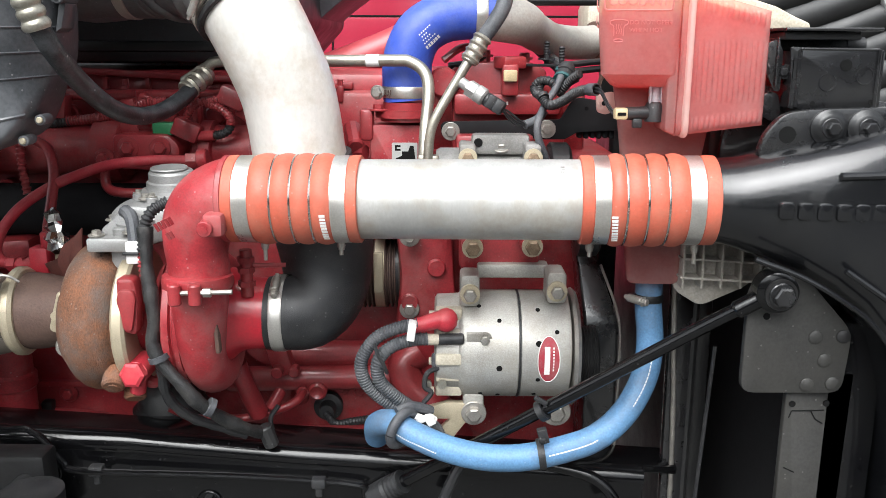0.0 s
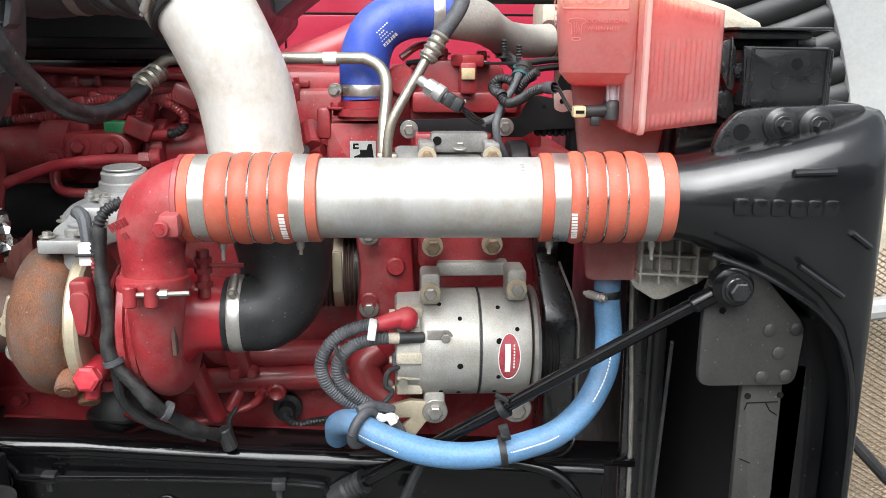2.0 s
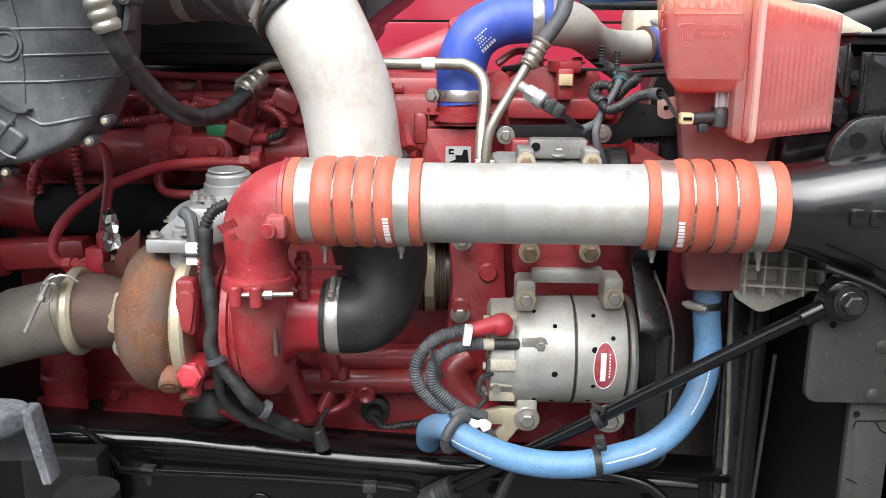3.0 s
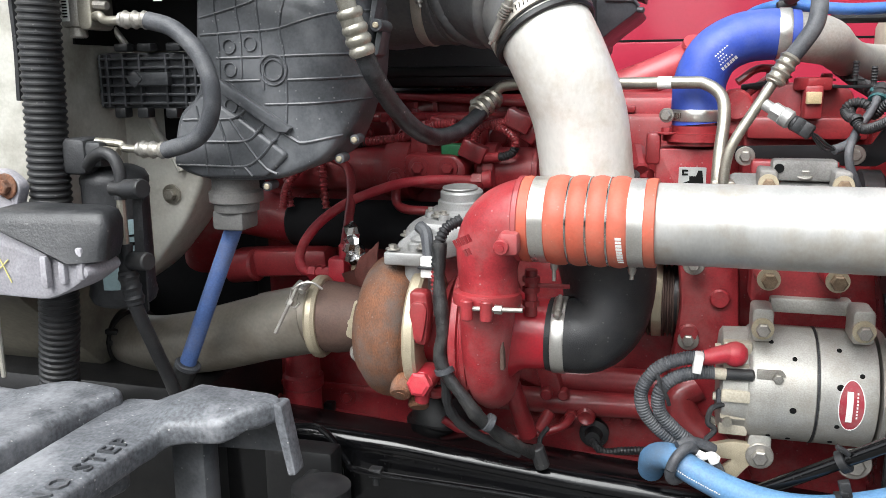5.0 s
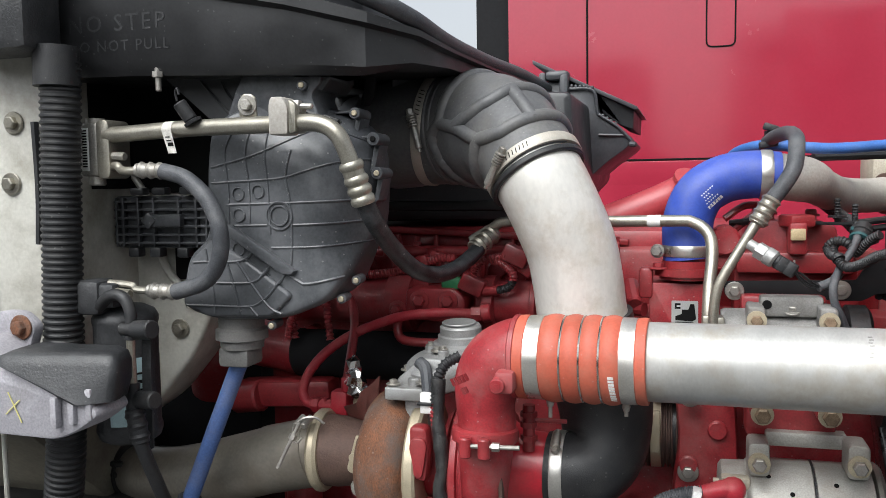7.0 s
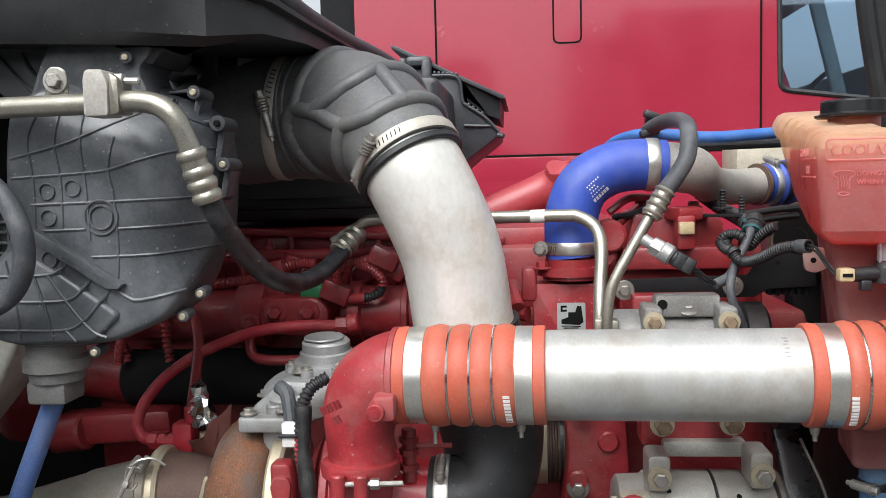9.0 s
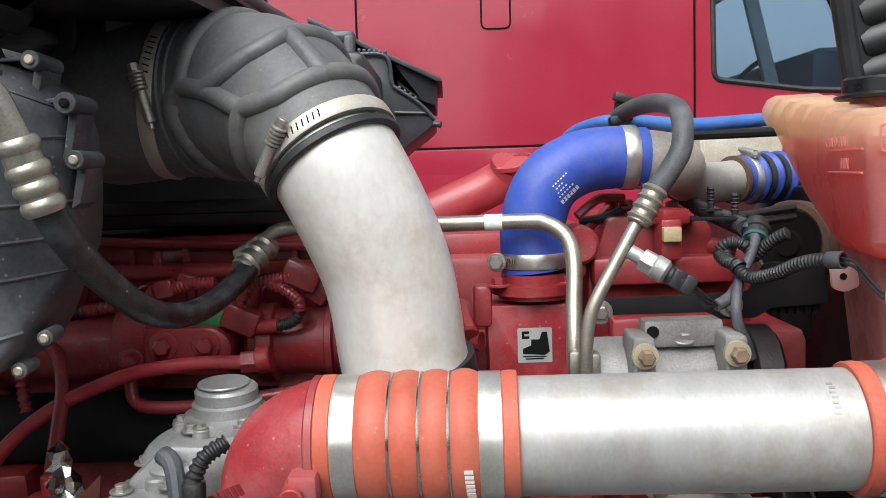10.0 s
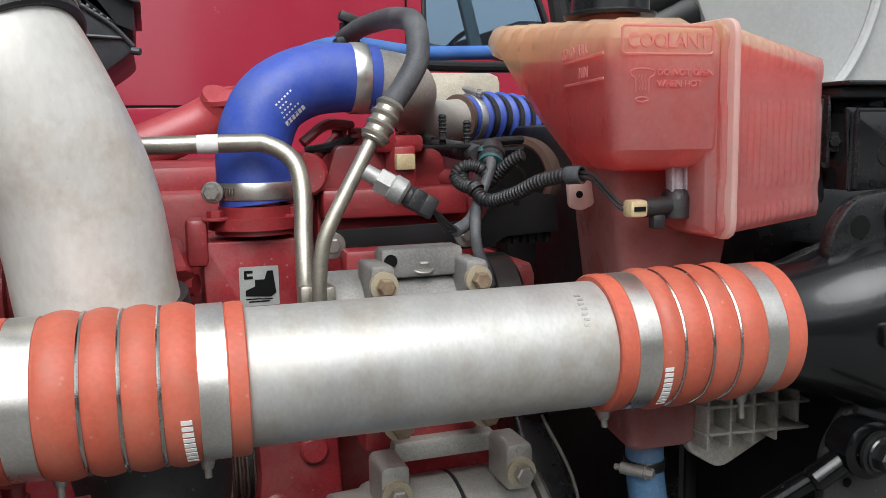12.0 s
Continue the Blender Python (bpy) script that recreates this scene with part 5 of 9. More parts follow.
# belt drive and fan
belt = thing("belt_drive", "black fan belt guard and idler at the engine front", "belt drive", (0.26, 1.35, 1.0))
bm = bmesh.new()
rings = []
for z, xa, xb, y in ((0.93, 0.254, 0.305, 1.302), (1.10, 0.253, 0.306, 1.300), (1.212, 0.249, 0.305, 1.299), (1.226, 0.248, 0.3035, 1.301), (1.236, 0.248, 0.301, 1.306), (1.31, 0.240, 0.276, 1.335), (1.43, 0.222, 0.250, 1.37)):
    rings.append([bm.verts.new((p, q, z)) for p, q in rounded([(xa, y), (xb, y), (xb - 0.004, 1.40), (xa, 1.40)], 0.006, 3)])
for a, b in zip(rings, rings[1:]):
    for j in range(len(a)):
        bm.faces.new((a[j], a[(j + 1) % len(a)], b[(j + 1) % len(a)], b[j]))
bm.faces.new(rings[0][::-1])
bm.faces.new(rings[-1])
part("belt_guard", bm, BOXBLACK, belt, "black folded steel guard", 50)
part("belt_edge", tube([(0.279, 1.345, 1.31), (0.304, 1.31, 1.236), (0.3095, 1.306, 1.162), (0.3085, 1.306, 0.98)], 0.0022, 8), STEEL, belt, "worn bright belt edge")
part("guard_edge", tube([(0.292, 1.40, 1.36), (0.296, 1.40, 1.22), (0.30, 1.40, 1.0)], 0.004, 8), GLOSS, belt)
part("upper_idler", lathe([(0, 0.045), (0.03, 0.045), (0.034, 0.04)], (0.235, 1.33, 1.375), (1, 0, 0), 30), SATIN, belt)
part("pulley_guard", prism(rounded([(0.285, 0.85), (0.315, 0.85), (0.315, 1.34), (0.285, 1.38)], 0.01), (0, 1.45, 0), 0.05, bevel=0.004), GLOSS, belt)
fan = thing("fan_shroud", "black plastic radiator fan shroud panel", "fan shroud", (0.4, 1.6, 0.8))
part("panel", box((0.43, 1.74, 1.18), (0.03, 0.95, 0.95), 0.01), SATIN, fan)
bm = bmesh.new()
for i in range(3):
    rod((0.402 + 0.006 * i, 1.30 - 0.02 * i, 0.75), (0.402 + 0.006 * i, 1.30 - 0.02 * i, 1.40), 0.007, 8, bm)
pieces("panel_rib", bm, SATIN, fan)
part("bright_edge", rod((0.403, 1.292, 0.75), (0.403, 1.292, 1.30), 0.0045, 8), LINE, fan, "worn metal edge strip")
# ---- radiator side: air cooler tank, strut, plates ----
rad = thing("radiator", "black radiator core and dusty grey side plates", "radiator", (0.55, 1.4, 0.6))
part("core", box((0.60, 1.75, 1.07), (0.14, 1.25, 0.9), 0.01), FLAT_BLACK, rad)
# black sheet added to hide the pale background and keep this gap dark
part("dark_fill_sheet", prism(rounded([(0.405, 1.40), (0.70, 1.40), (0.70, 1.575), (0.60, 1.590), (0.43, 1.590)], 0.010), (0, 1.235, 0), 0.012, bevel=0.002), BOXBLACK, rad, "added black sheet filling the dark gap under the coolant tank")
part("side_column", box((0.565, 1.10, 1.0), (0.075, 0.10, 0.62), 0.006), GLOSS, rad)
bm = prism(rounded([(0.478, 0.55), (0.556, 0.55), (0.566, 1.24), (0.478, 1.24)], 0.004), (0, 1.062, 0), 0.012, bevel=0.002)
part("lower_plate", bm, GREYSTEEL, rad, "dusty grey steel strip, scratched")
bm = prism(rounded([(0.412, 1.355), (0.412, 1.216), (0.545, 1.216), (0.551, 1.30), (0.505, 1.35), (0.47, 1.39), (0.44, 1.395)], 0.018), (0, 1.05, 0), 0.012, bevel=0.002)
pl = part("gusset_plate", bm, GREYSTEEL, rad, "dusty grey gusset plate with rivets")
for x, z in ((0.503, 1.294), (0.539, 1.295), (0.518, 1.262), (0.498, 1.228), (0.531, 1.230)):
    part("rivet", lathe([(0, 0.0092), (0.002, 0.009), (0.0035, 0.006), (0.004, 0)], (x, 1.0385, z), (0, -1, 0), 20), GREYSTEEL if x != 0.539 else SATIN, pl)
bm = bmesh.new()
for x, z in ((0.487, 1.196), (0.532, 1.197), (0.437, 1.322)):
    rod((x, 1.051, z), (x, 1.0365 if z > 1.3 else 1.0485, z), 0.0045, 10, bm)
pieces("hole", bm, INK_AND_SHADE, pl)
bm = bmesh.new()
for p, q in (((0.487, 1.186), (0.53, 1.187)), ((0.487, 1.186), (0.484, 1.176)), ((0.513, 1.186), (0.52, 1.174)), ((0.52, 1.174), (0.53, 1.168)), ((0.484, 1.103), (0.499, 1.096))):
    rod((p[0], 1.0495, p[1]), (q[0], 1.0495, q[1]), 0.0009, 5, bm)
pieces("scratch", bm, INK_AND_SHADE, rad)
bm = tube([(0.412, 1.15, 1.24), (0.405, 1.15, 1.1), (0.398, 1.16, 0.9), (0.39, 1.18, 0.7)], 0.003, 6)
part("loose_wire", bm, RUBBER, rad)
# pale rod laid along the black shroud edge in place of its highlight
part("shroud_highlight", tube([(0.376, 1.25, 1.30), (0.381, 1.25, 1.20), (0.387, 1.25, 1.10), (0.392, 1.25, 0.92), (0.39, 1.25, 0.75)], 0.0042, 10), BOLT_STEEL, rad, "pale steel rod for the highlight on the black shroud edge")
part("shroud_wall", prism([(0.379, 0.70), (0.420, 0.70), (0.412, 1.30), (0.374, 1.30)], (0, 1.275, 0), 0.02, bevel=0.004), BOXBLACK, rad)

cac = thing("charge_air_cooler_tank", "gloss black cast end tank of the charge air cooler", "cooler", (0.52, 1.05, 0.7))
secs = [  # x, z low, z high, y front, y back
    (0.360, 1.415, 1.5215, 1.010, 1.118), (0.385, 1.410, 1.524, 1.006, 1.12), (0.415, 1.400, 1.532, 0.997, 1.125), (0.455, 1.388, 1.541, 0.985, 1.13),
    (0.50, 1.365, 1.551, 0.978, 1.13), (0.54, 1.335, 1.561, 0.976, 1.13), (0.575, 1.290, 1.572, 0.978, 1.13), (0.597, 1.22, 1.582, 0.985, 1.13),
    (0.612, 1.10, 1.585, 0.995, 1.13), (0.622, 0.60, 1.578, 1.01, 1.13), (0.632, 0.6, 1.56, 1.03, 1.12)]
bm = bmesh.new()
rings = []
nn = 32
for q, (x, z0, z1, y0, y1) in enumerate(secs):
    hy, hz = (y1 - y0) / 2, (z1 - z0) / 2
    e = 1.0 if q < 2 else max(0.5, 1.0 - 0.14 * (q - 1))
    ring = []
    for j in range(nn):
        a = 2 * math.pi * j / nn
        c_, s_ = math.cos(a), math.sin(a)
        ring.append(bm.verts.new((x, (y0 + y1) / 2 + hy * math.copysign(abs(c_) ** e, c_), (z0 + z1) / 2 + hz * math.copysign(abs(s_) ** e, s_))))
    rings.append(ring)
for a, b in zip(rings, rings[1:]):
    for j in range(nn):
        bm.faces.new((a[j], a[(j + 1) % nn], b[(j + 1) % nn], b[j]))
bm.faces.new(rings[0])
bm.faces.new(rings[-1])
part("tank_casting", bm, CASTBLACK, cac, "", 60)
part("neck", lathe([(-0.02, R), (0.0, R + 0.001), (0.03, R + 0.0015), (0.045, R + 0.001)], axis_at(0.345), (1, -0.055, 0.01), 44), CASTBLACK, cac)
part("edge_bead", tube([(0.40, 0.995, 1.408), (0.455, 0.988, 1.388), (0.50, 0.982, 1.363), (0.545, 0.980, 1.330), (0.578, 0.983, 1.285), (0.598, 0.99, 1.22), (0.608, 0.998, 1.12), (0.612, 1.005, 0.9), (0.614, 1.01, 0.65)], 0.0035, 10), CASTBLACK, cac)
bm = bmesh.new()
rod((0.485, 0.978, 1.512), (0.535, 0.976, 1.514), 0.005, 10, bm)
rod((0.562, 0.974, 1.44), (0.592, 0.982, 1.42), 0.004, 8, bm)
rod((0.50, 0.972, 1.40), (0.56, 0.972, 1.36), 0.004, 8, bm)
pieces("cast_rib", bm, CASTBLACK, cac)
bm = bmesh.new()
for i in range(6):
    p = Vector((0.421 + i * 0.0212, 0.9925 - 0.0118 * min(1, i / 3), 1.4585))
    prism(rounded([(0, 0), (0.0178, 0), (0.0178, 0.021), (0, 0.021)], 0.006), p + Vector((0, 0.0035, 0)), 0.008, (1, -0.06, 0), (0, 0, 1), 0.002, bm)
pieces("cast_emblem", bm, CASTBLACK, cac)
bm = prism(rounded([(0.406, 1.526), (0.415, 1.556), (0.436, 1.580), (0.47, 1.585), (0.60, 1.589), (0.60, 1.555), (0.55, 1.54), (0.44, 1.522)], 0.012), (0, 1.055, 0), 0.014, bevel=0.003)
ib = part("isolator_bracket", bm, BOXBLACK, cac, "black steel mounting ear")
part("hole", rod((0.442, 1.044, 1.554), (0.442, 1.0402, 1.554), 0.0105, 18), INK_AND_SHADE, ib)
for x in (0.491, 0.536):
    w = part("isolator_washer", lathe([(0, 0.0225), (0.004, 0.0225), (0.005, 0.02), (0.008, 0.018), (0.010, 0.014)], (x, 1.041, 1.563), (0, -1, 0), 32), CAPBLACK, ib)
    part("isolator_bolt", hexbolt((x, 1.031, 1.563), (0, -1, 0), 0.0082, 0.010, 1.5), BOXBLACK, w)

strut = thing("radiator_strut", "black steel radiator stay rod with rubber-bushed eye", "strut", (0.2, 1.08, 1.0))
part("rod", tube([(0.425, 1.03, 1.348), (0.3548, 1.06, 1.295), (0.154, 1.13, 1.1434), (-0.0525, 1.195, 0.993)], 0.0096, 14), GLOSS, strut)
part("eye_shank", rod((0.43, 1.03, 1.352), (0.395, 1.037, 1.329), 0.0118, 14, None, 0.003), GLOSS, strut)
bm = lathe([(-0.017, 0.020), (-0.014, 0.026), (0.014, 0.026), (0.017, 0.020)], (0.440, 1.027, 1.360), (0.1, 1, 0), 32)
part("eye", bm, GLOSS, strut)
part("washer", lathe([(0, 0.020), (0.004, 0.020)], (0.440, 1.008, 1.360), (0, -1, 0), 28), SATIN, strut)
part("eye_bolt", hexbolt((0.440, 1.004, 1.360), (0, -1, 0), 0.0135, 0.012, 1.2), BOXBLACK, strut)
bm = ribbed([(-0.040, 1.19, 1.003), (-0.068, 1.20, 0.983)], 0.019, 0.008, 0.15, 18)
rod((-0.063, 1.197, 0.986), (-0.09, 1.205, 0.965), 0.020, 16, bm, 0.004)
part("bushing", bm, RUBBER, strut)

# ---- coolant hose ----
ch = thing("coolant_hose", "light blue coolant hose with white print, dusty", "hose", (0.2, 1.14, 1.05))
CH = [(0.322, 1.19, 1.335), (0.322, 1.188, 1.29), (0.326, 1.182, 1.235), (0.318, 1.17, 1.185), (0.288, 1.15, 1.138), (0.245, 1.13, 1.108), (0.198, 1.12, 1.094), (0.14, 1.115, 1.083), (0.085, 1.118, 1.081), (0.03, 1.125, 1.09), (-0.02, 1.14, 1.105), (-0.055, 1.165, 1.113), (-0.078, 1.195, 1.095), (-0.082, 1.23, 1.06)]
part("hose_wall", sweep(bmesh.new(), even(spline(CH, 10), 0.008), 0.0195, 24), SKYBLUE, ch)
w = wormclamp((0.322, 1.19, 1.302), (0, 0, 1), 0.0195, 0.012, ch, (-0.8, -0.6, 0), "spring_clamp", SATIN)
bm = bmesh.new()
line = even(spline(CH, 10), 0.006)
for i in list(range(18, 34)) + list(range(46, 58)) + list(range(84, 96)):
    for off in (-0.0018, 0.0018):
        t = (line[i + 1] - line[i - 1]).normalized()
        s_ = Vector((0, -0.9, 0.25 if i < 70 else -0.15))
        s_ = (s_ - t * s_.dot(t)).normalized()
        prism([(off - 0.0010, -0.0009), (off + 0.0010, -0.0009), (off + 0.0010, 0.0009), (off - 0.0010, 0.0009)], line[i] + s_ * 0.0196, 0.0003, t, s_.cross(t), 0, bm)
pieces("printed_line", bm, PAPER, ch)
k_ = min(range(len(line)), key=lambda i: abs(line[i].x + 0.040))
t = (line[k_ + 1] - line[k_ - 1]).normalized()
_, u_, v_ = basis(t)
part("loop_strap", sweep(bmesh.new(), [line[k_] + (u_ * math.cos(q) + v_ * math.sin(q)) * 0.0265 for q in [2 * math.pi * i / 32 for i in range(33)]], 0.0075, 12, False), HOSE_GREY, ch, "grey rubber loop round the hose")
part("strap_tail", tube([(-0.046, 1.15, 1.137), (-0.03, 1.16, 1.141), (-0.012, 1.17, 1.135), (0.004, 1.18, 1.125)], 0.0075, 10), HOSE_GREY, ch)
zt = thing("hose_tie", "black cable tie joining the coolant hose to the stay rod", "cable tie", (0.165, 1.1, 1.07))
bm = bmesh.new()
for c, ax_, r_ in (((0.163, 1.117, 1.087), (1, 0, 0.15), 0.0215), ((0.164, 1.127, 1.150), (0.8, -0.26, 0.57), 0.0145)):
    lathe([(-0.005, r_ - 0.001), (-0.005, r_ + 0.001), (0.005, r_ + 0.001), (0.005, r_ - 0.001)], c, ax_, 24, bm)
pieces("strap", bm, RUBBER, zt)
bm = box((0.162, 1.092, 1.128), (0.014, 0.012, 0.022), 0.002, (0, -15, 0))
box((0.160, 1.086, 1.124), (0.010, 0.006, 0.006), 0.001, bm=bm)
box((0.160, 1.116, 1.170), (0.02, 0.008, 0.006), 0.001, (0, 30, 0), bm)
pieces("tie_head", bm, RUBBER, zt)

# small hoses on the rail
lowh = thing("fuel_hose", "black hose lying over the chassis rail", "hose", (0.15, 1.15, 0.9))
part("hose_wall", tube([(0.06, 1.2, 1.045), (0.12, 1.18, 1.042), (0.19, 1.17, 1.04), (0.25, 1.16, 1.025), (0.28, 1.15, 0.995), (0.3, 1.15, 0.95)], 0.009, 12), GLOSS, lowh)
part("conduit", ribbed([(0.10, 1.17, 1.05), (0.13, 1.16, 1.05), (0.16, 1.16, 1.05)], 0.008, 0.006), RUBBER, lowh)
part("branch", tube([(0.06, 1.19, 1.05), (0.04, 1.18, 1.02), (0.02, 1.18, 0.97)], 0.009, 10), RUBBER, lowh)

# ---- coolant reservoir ----
def translucent(name, color, amount, rough=0.35, clean=None):
    """Cloudy plastic; clean is its colour above the fill level, where coolant has not stained it."""
    m = mat(name, color, rough, 0, 0.10, 10, 0.03, 0.06, (min(1, color[0] * 1.05), color[1] * 1.5, color[2] * 1.5), 0.55, 16)
    n, l = m.node_tree.nodes, m.node_tree.links
    b = n["Principled BSDF"]
    tr = n.new("ShaderNodeBsdfTranslucent")
    tr.inputs["Color"].default_value = (*color, 1)
    tp = n.new("ShaderNodeBsdfTransparent")
    tp.inputs["Color"].default_value = (*[min(1, c * 1.15 + 0.05) for c in color], 1)
    m1, m2 = n.new("ShaderNodeMixShader"), n.new("ShaderNodeMixShader")
    m1.inputs[0].default_value, m2.inputs[0].default_value = 0.55, amount
    l.new(b.outputs[0], m1.inputs[1])
    l.new(tr.outputs[0], m1.inputs[2])
    l.new(m1.outputs[0], m2.inputs[1])
    l.new(tp.outputs[0], m2.inputs[2])
    l.new(m2.outputs[0], n["Material Output"].inputs["Surface"])
    if clean:
        geo, sep, ramp, mix = n.new("ShaderNodeNewGeometry"), n.new("ShaderNodeSeparateXYZ"), n.new("ShaderNodeMapRange"), n.new("ShaderNodeMix")
        wave, add = n.new("ShaderNodeTexNoise"), n.new("ShaderNodeMath")
        wave.inputs["Scale"].default_value = 14
        add.operation = "MULTIPLY_ADD"
        add.inputs[1].default_value = 0.03
        l.new(geo.outputs["Position"], sep.inputs[0])
        l.new(wave.outputs["Fac"], add.inputs[0])
        l.new(sep.outputs["Z"], add.inputs[2])
        l.new(add.outputs[0], ramp.inputs["Value"])
        ramp.inputs["From Min"].default_value, ramp.inputs["From Max"].default_value = 1.706, 1.738
        mix.data_type = "RGBA"
        l.new(ramp.outputs[0], mix.inputs["Factor"])
        l.new(b.inputs["Base Color"].links[0].from_socket, mix.inputs["A"])
        mix.inputs["B"].default_value = (*clean, 1)
        l.new(mix.outputs["Result"], b.inputs["Base Color"])
        l.new(mix.outputs["Result"], tr.inputs["Color"])
        l.new(mix.outputs["Result"], tp.inputs["Color"])
    return m


SHELL = translucent("translucent_tank_plastic", (0.84, 0.45, 0.43), 0.60, 0.28, clean=(0.93, 0.78, 0.62))
SHELL_TEXT = translucent("moulded_tank_plastic", (0.85, 0.50, 0.485), 0.52)
SEAM = translucent("pale_tank_seam", (0.82, 0.60, 0.55), 0.20)
COOLANT = translucent("red_coolant", (0.80, 0.072, 0.072), 0.52)
tank = thing("coolant_reservoir", "translucent plastic coolant tank filled with red coolant", "coolant tank", (0.31, 1.18, 1.32))


def loft(rows, r=0.02, inset=0.0):
    """A hollow body's skin: rows of height and plan corners, grown inwards by inset."""
    bm, loops = bmesh.new(), []
    for z, c in rows:
        mid = sum((Vector(p) for p in c), Vector((0, 0))) / len(c)
        c = [tuple(Vector(p) + (mid - Vector(p)).normalized() * inset * 1.5) for p in c]
        loops.append([bm.verts.new((p, q, z + max(0, z - 1.66) / 0.085 * (0.11 * (q - 1.06) - 0.020))) for p, q in rounded(c, r, 4)])
    for a, b in zip(loops, loops[1:]):
        for j in range(len(a)):
            bm.faces.new((a[j], a[(j + 1) % len(a)], b[(j + 1) % len(a)], b[j]))
    bm.faces.new(loops[0][::-1])
    bm.faces.new(loops[-1])
    return bm


UP = [(1.606, [(0.242, 1.112), (0.311, 1.105), (0.3115, 1.25), (0.266, 1.235)]), (1.611, [(0.230, 1.085), (0.311, 1.078), (0.3115, 1.26), (0.262, 1.245)]), (1.625, [(0.214, 1.066), (0.311, 1.059), (0.3115, 1.27), (0.256, 1.255)]),
      (1.66, [(0.211, 1.063), (0.311, 1.056), (0.3115, 1.34), (0.258, 1.318)]), (1.69, [(0.209, 1.062), (0.311, 1.055), (0.3115, 1.42), (0.271, 1.395)]), (1.73, [(0.208, 1.062), (0.311, 1.055), (0.3115, 1.52), (0.290, 1.51)]),
      (1.742, [(0.213, 1.068), (0.311, 1.061), (0.3115, 1.53), (0.30, 1.53)]), (1.747, [(0.222, 1.08), (0.311, 1.073), (0.3115, 1.52), (0.305, 1.52)])]
part("main_chamber", loft(UP), SHELL, tank)
part("coolant_left", loft([(z, c) for z, c in UP if z < 1.7] + [(1.712, UP[4][1])], 0.018, 0.009), COOLANT, tank, "red coolant showing through")
low_, high_ = (lambda x: 1.549 + (x - 0.311) * 0.124), (lambda x: 1.731 - (x - 0.311) * 0.27)
part("ribbed_chamber", fluted(0.311, 0.421, low_, high_, 1.065, 1.30, 0.0066, lambda x: ((1.592, 1.664), (low_(x) + 0.004, low_(x) + 0.020), (high_(x) - 0.022, high_(x) - 0.004))), SHELL, tank, "ribbed side chamber with upright flutes", 60)
part("coolant_right", prism(rounded([(0.3205, 1.556), (0.417, 1.568), (0.417, 1.692), (0.3205, 1.718)], 0.006), (0, 1.294, 0), 0.223, bevel=0.005), COOLANT, tank)
part("seam_flange", prism(rounded([(1.056, 1.546), (1.31, 1.555), (1.31, 1.741), (1.056, 1.733)], 0.016), (0.318, 0, 0), 0.0075, (0, 1, 0), (0, 0, 1), 0.003), SEAM, tank, "pale welded seam flange")
for i in range(7):
    a = Vector((0.232, 1.10, 1.713)).lerp(Vector((0.298, 1.51, 1.760)), i / 6)
    part("top_bump", lathe([(-0.014, 0.0), (-0.012, 0.008), (-0.005, 0.018), (0.004, 0.022), (0.06, 0.022), (0.075, 0.016), (0.08, 0.0)], a, (1, 0.05, 0.03), 24), SHELL, tank, "", 80)
part("corner_column", prism(rounded([(0.298, 1.556), (0.3105, 1.550), (0.3105, 1.66), (0.298, 1.66)], 0.005), (0, 1.26, 0), 0.195, bevel=0.004, seg=3), SHELL, tank)
# lower chamber
LOW = [(1.333, [(0.283, 1.152), (0.350, 1.148), (0.355, 1.25), (0.30, 1.25)]), (1.338, [(0.279, 1.148), (0.354, 1.144), (0.36, 1.255), (0.298, 1.255)]), (1.45, [(0.268, 1.140), (0.360, 1.136), (0.365, 1.26), (0.29, 1.26)]),
       (1.55, [(0.252, 1.128), (0.372, 1.124), (0.372, 1.265), (0.277, 1.26)]), (1.612, [(0.240, 1.118), (0.372, 1.116), (0.372, 1.265), (0.266, 1.25)])]
part("lower_chamber", loft(LOW, 0.012), SHELL, tank)
# the lower chamber's coolant is a darker, less clear red than COOLANT
part("coolant_low", loft(LOW, 0.012, 0.010), translucent("darker_low_coolant", (0.42, 0.045, 0.05), 0.30), tank)
part("outlet_neck", rod((0.322, 1.19, 1.34), (0.322, 1.19, 1.31), 0.018, 18), SHELL, tank)
FX, FYD = (1, -0.068, 0), -0.068
pieces("moulded_letter", words("COOLANT", (0.2190, 1.0605, 1.7065), 0.0165, FX, (0, 0, 1), 0.0007, 0.86), SHELL_TEXT, tank, "raised moulded letter")
bm = words("DO NOT OPEN", (0.2455, 1.0588, 1.6845), 0.0074, FX, (0, 0, 1), 0.001)
join(bm, words("WHEN HOT", (0.2455, 1.0588, 1.6755), 0.0074, FX, (0, 0, 1), 0.001))
part("moulded_warning", bm, SHELL_TEXT, tank, "raised moulded warning")
bm = bmesh.new()
fr = rounded([(0.215, 1.7015), (0.2965, 1.7015), (0.2965, 1.7235), (0.215, 1.7235)], 0.004)
for p, q in zip(fr, fr[1:] + fr[:1]):
    rod((p[0], 1.0615 + (p[0] - 0.21) * FYD, p[1]), (q[0], 1.0615 + (q[0] - 0.21) * FYD, q[1]), 0.0012, 6, bm)
part("moulded_frame", bm, SHELL_TEXT, tank)
bm = tube([(0.2295, 1.0605, 1.654), (0.2285, 1.0605, 1.668), (0.2245, 1.0605, 1.671), (0.2245, 1.0605, 1.676), (0.236, 1.060, 1.678), (0.248, 1.0595, 1.676), (0.248, 1.0595, 1.671), (0.2435, 1.0595, 1.668), (0.2425, 1.0595, 1.654)], 0.0008, 6, 4)
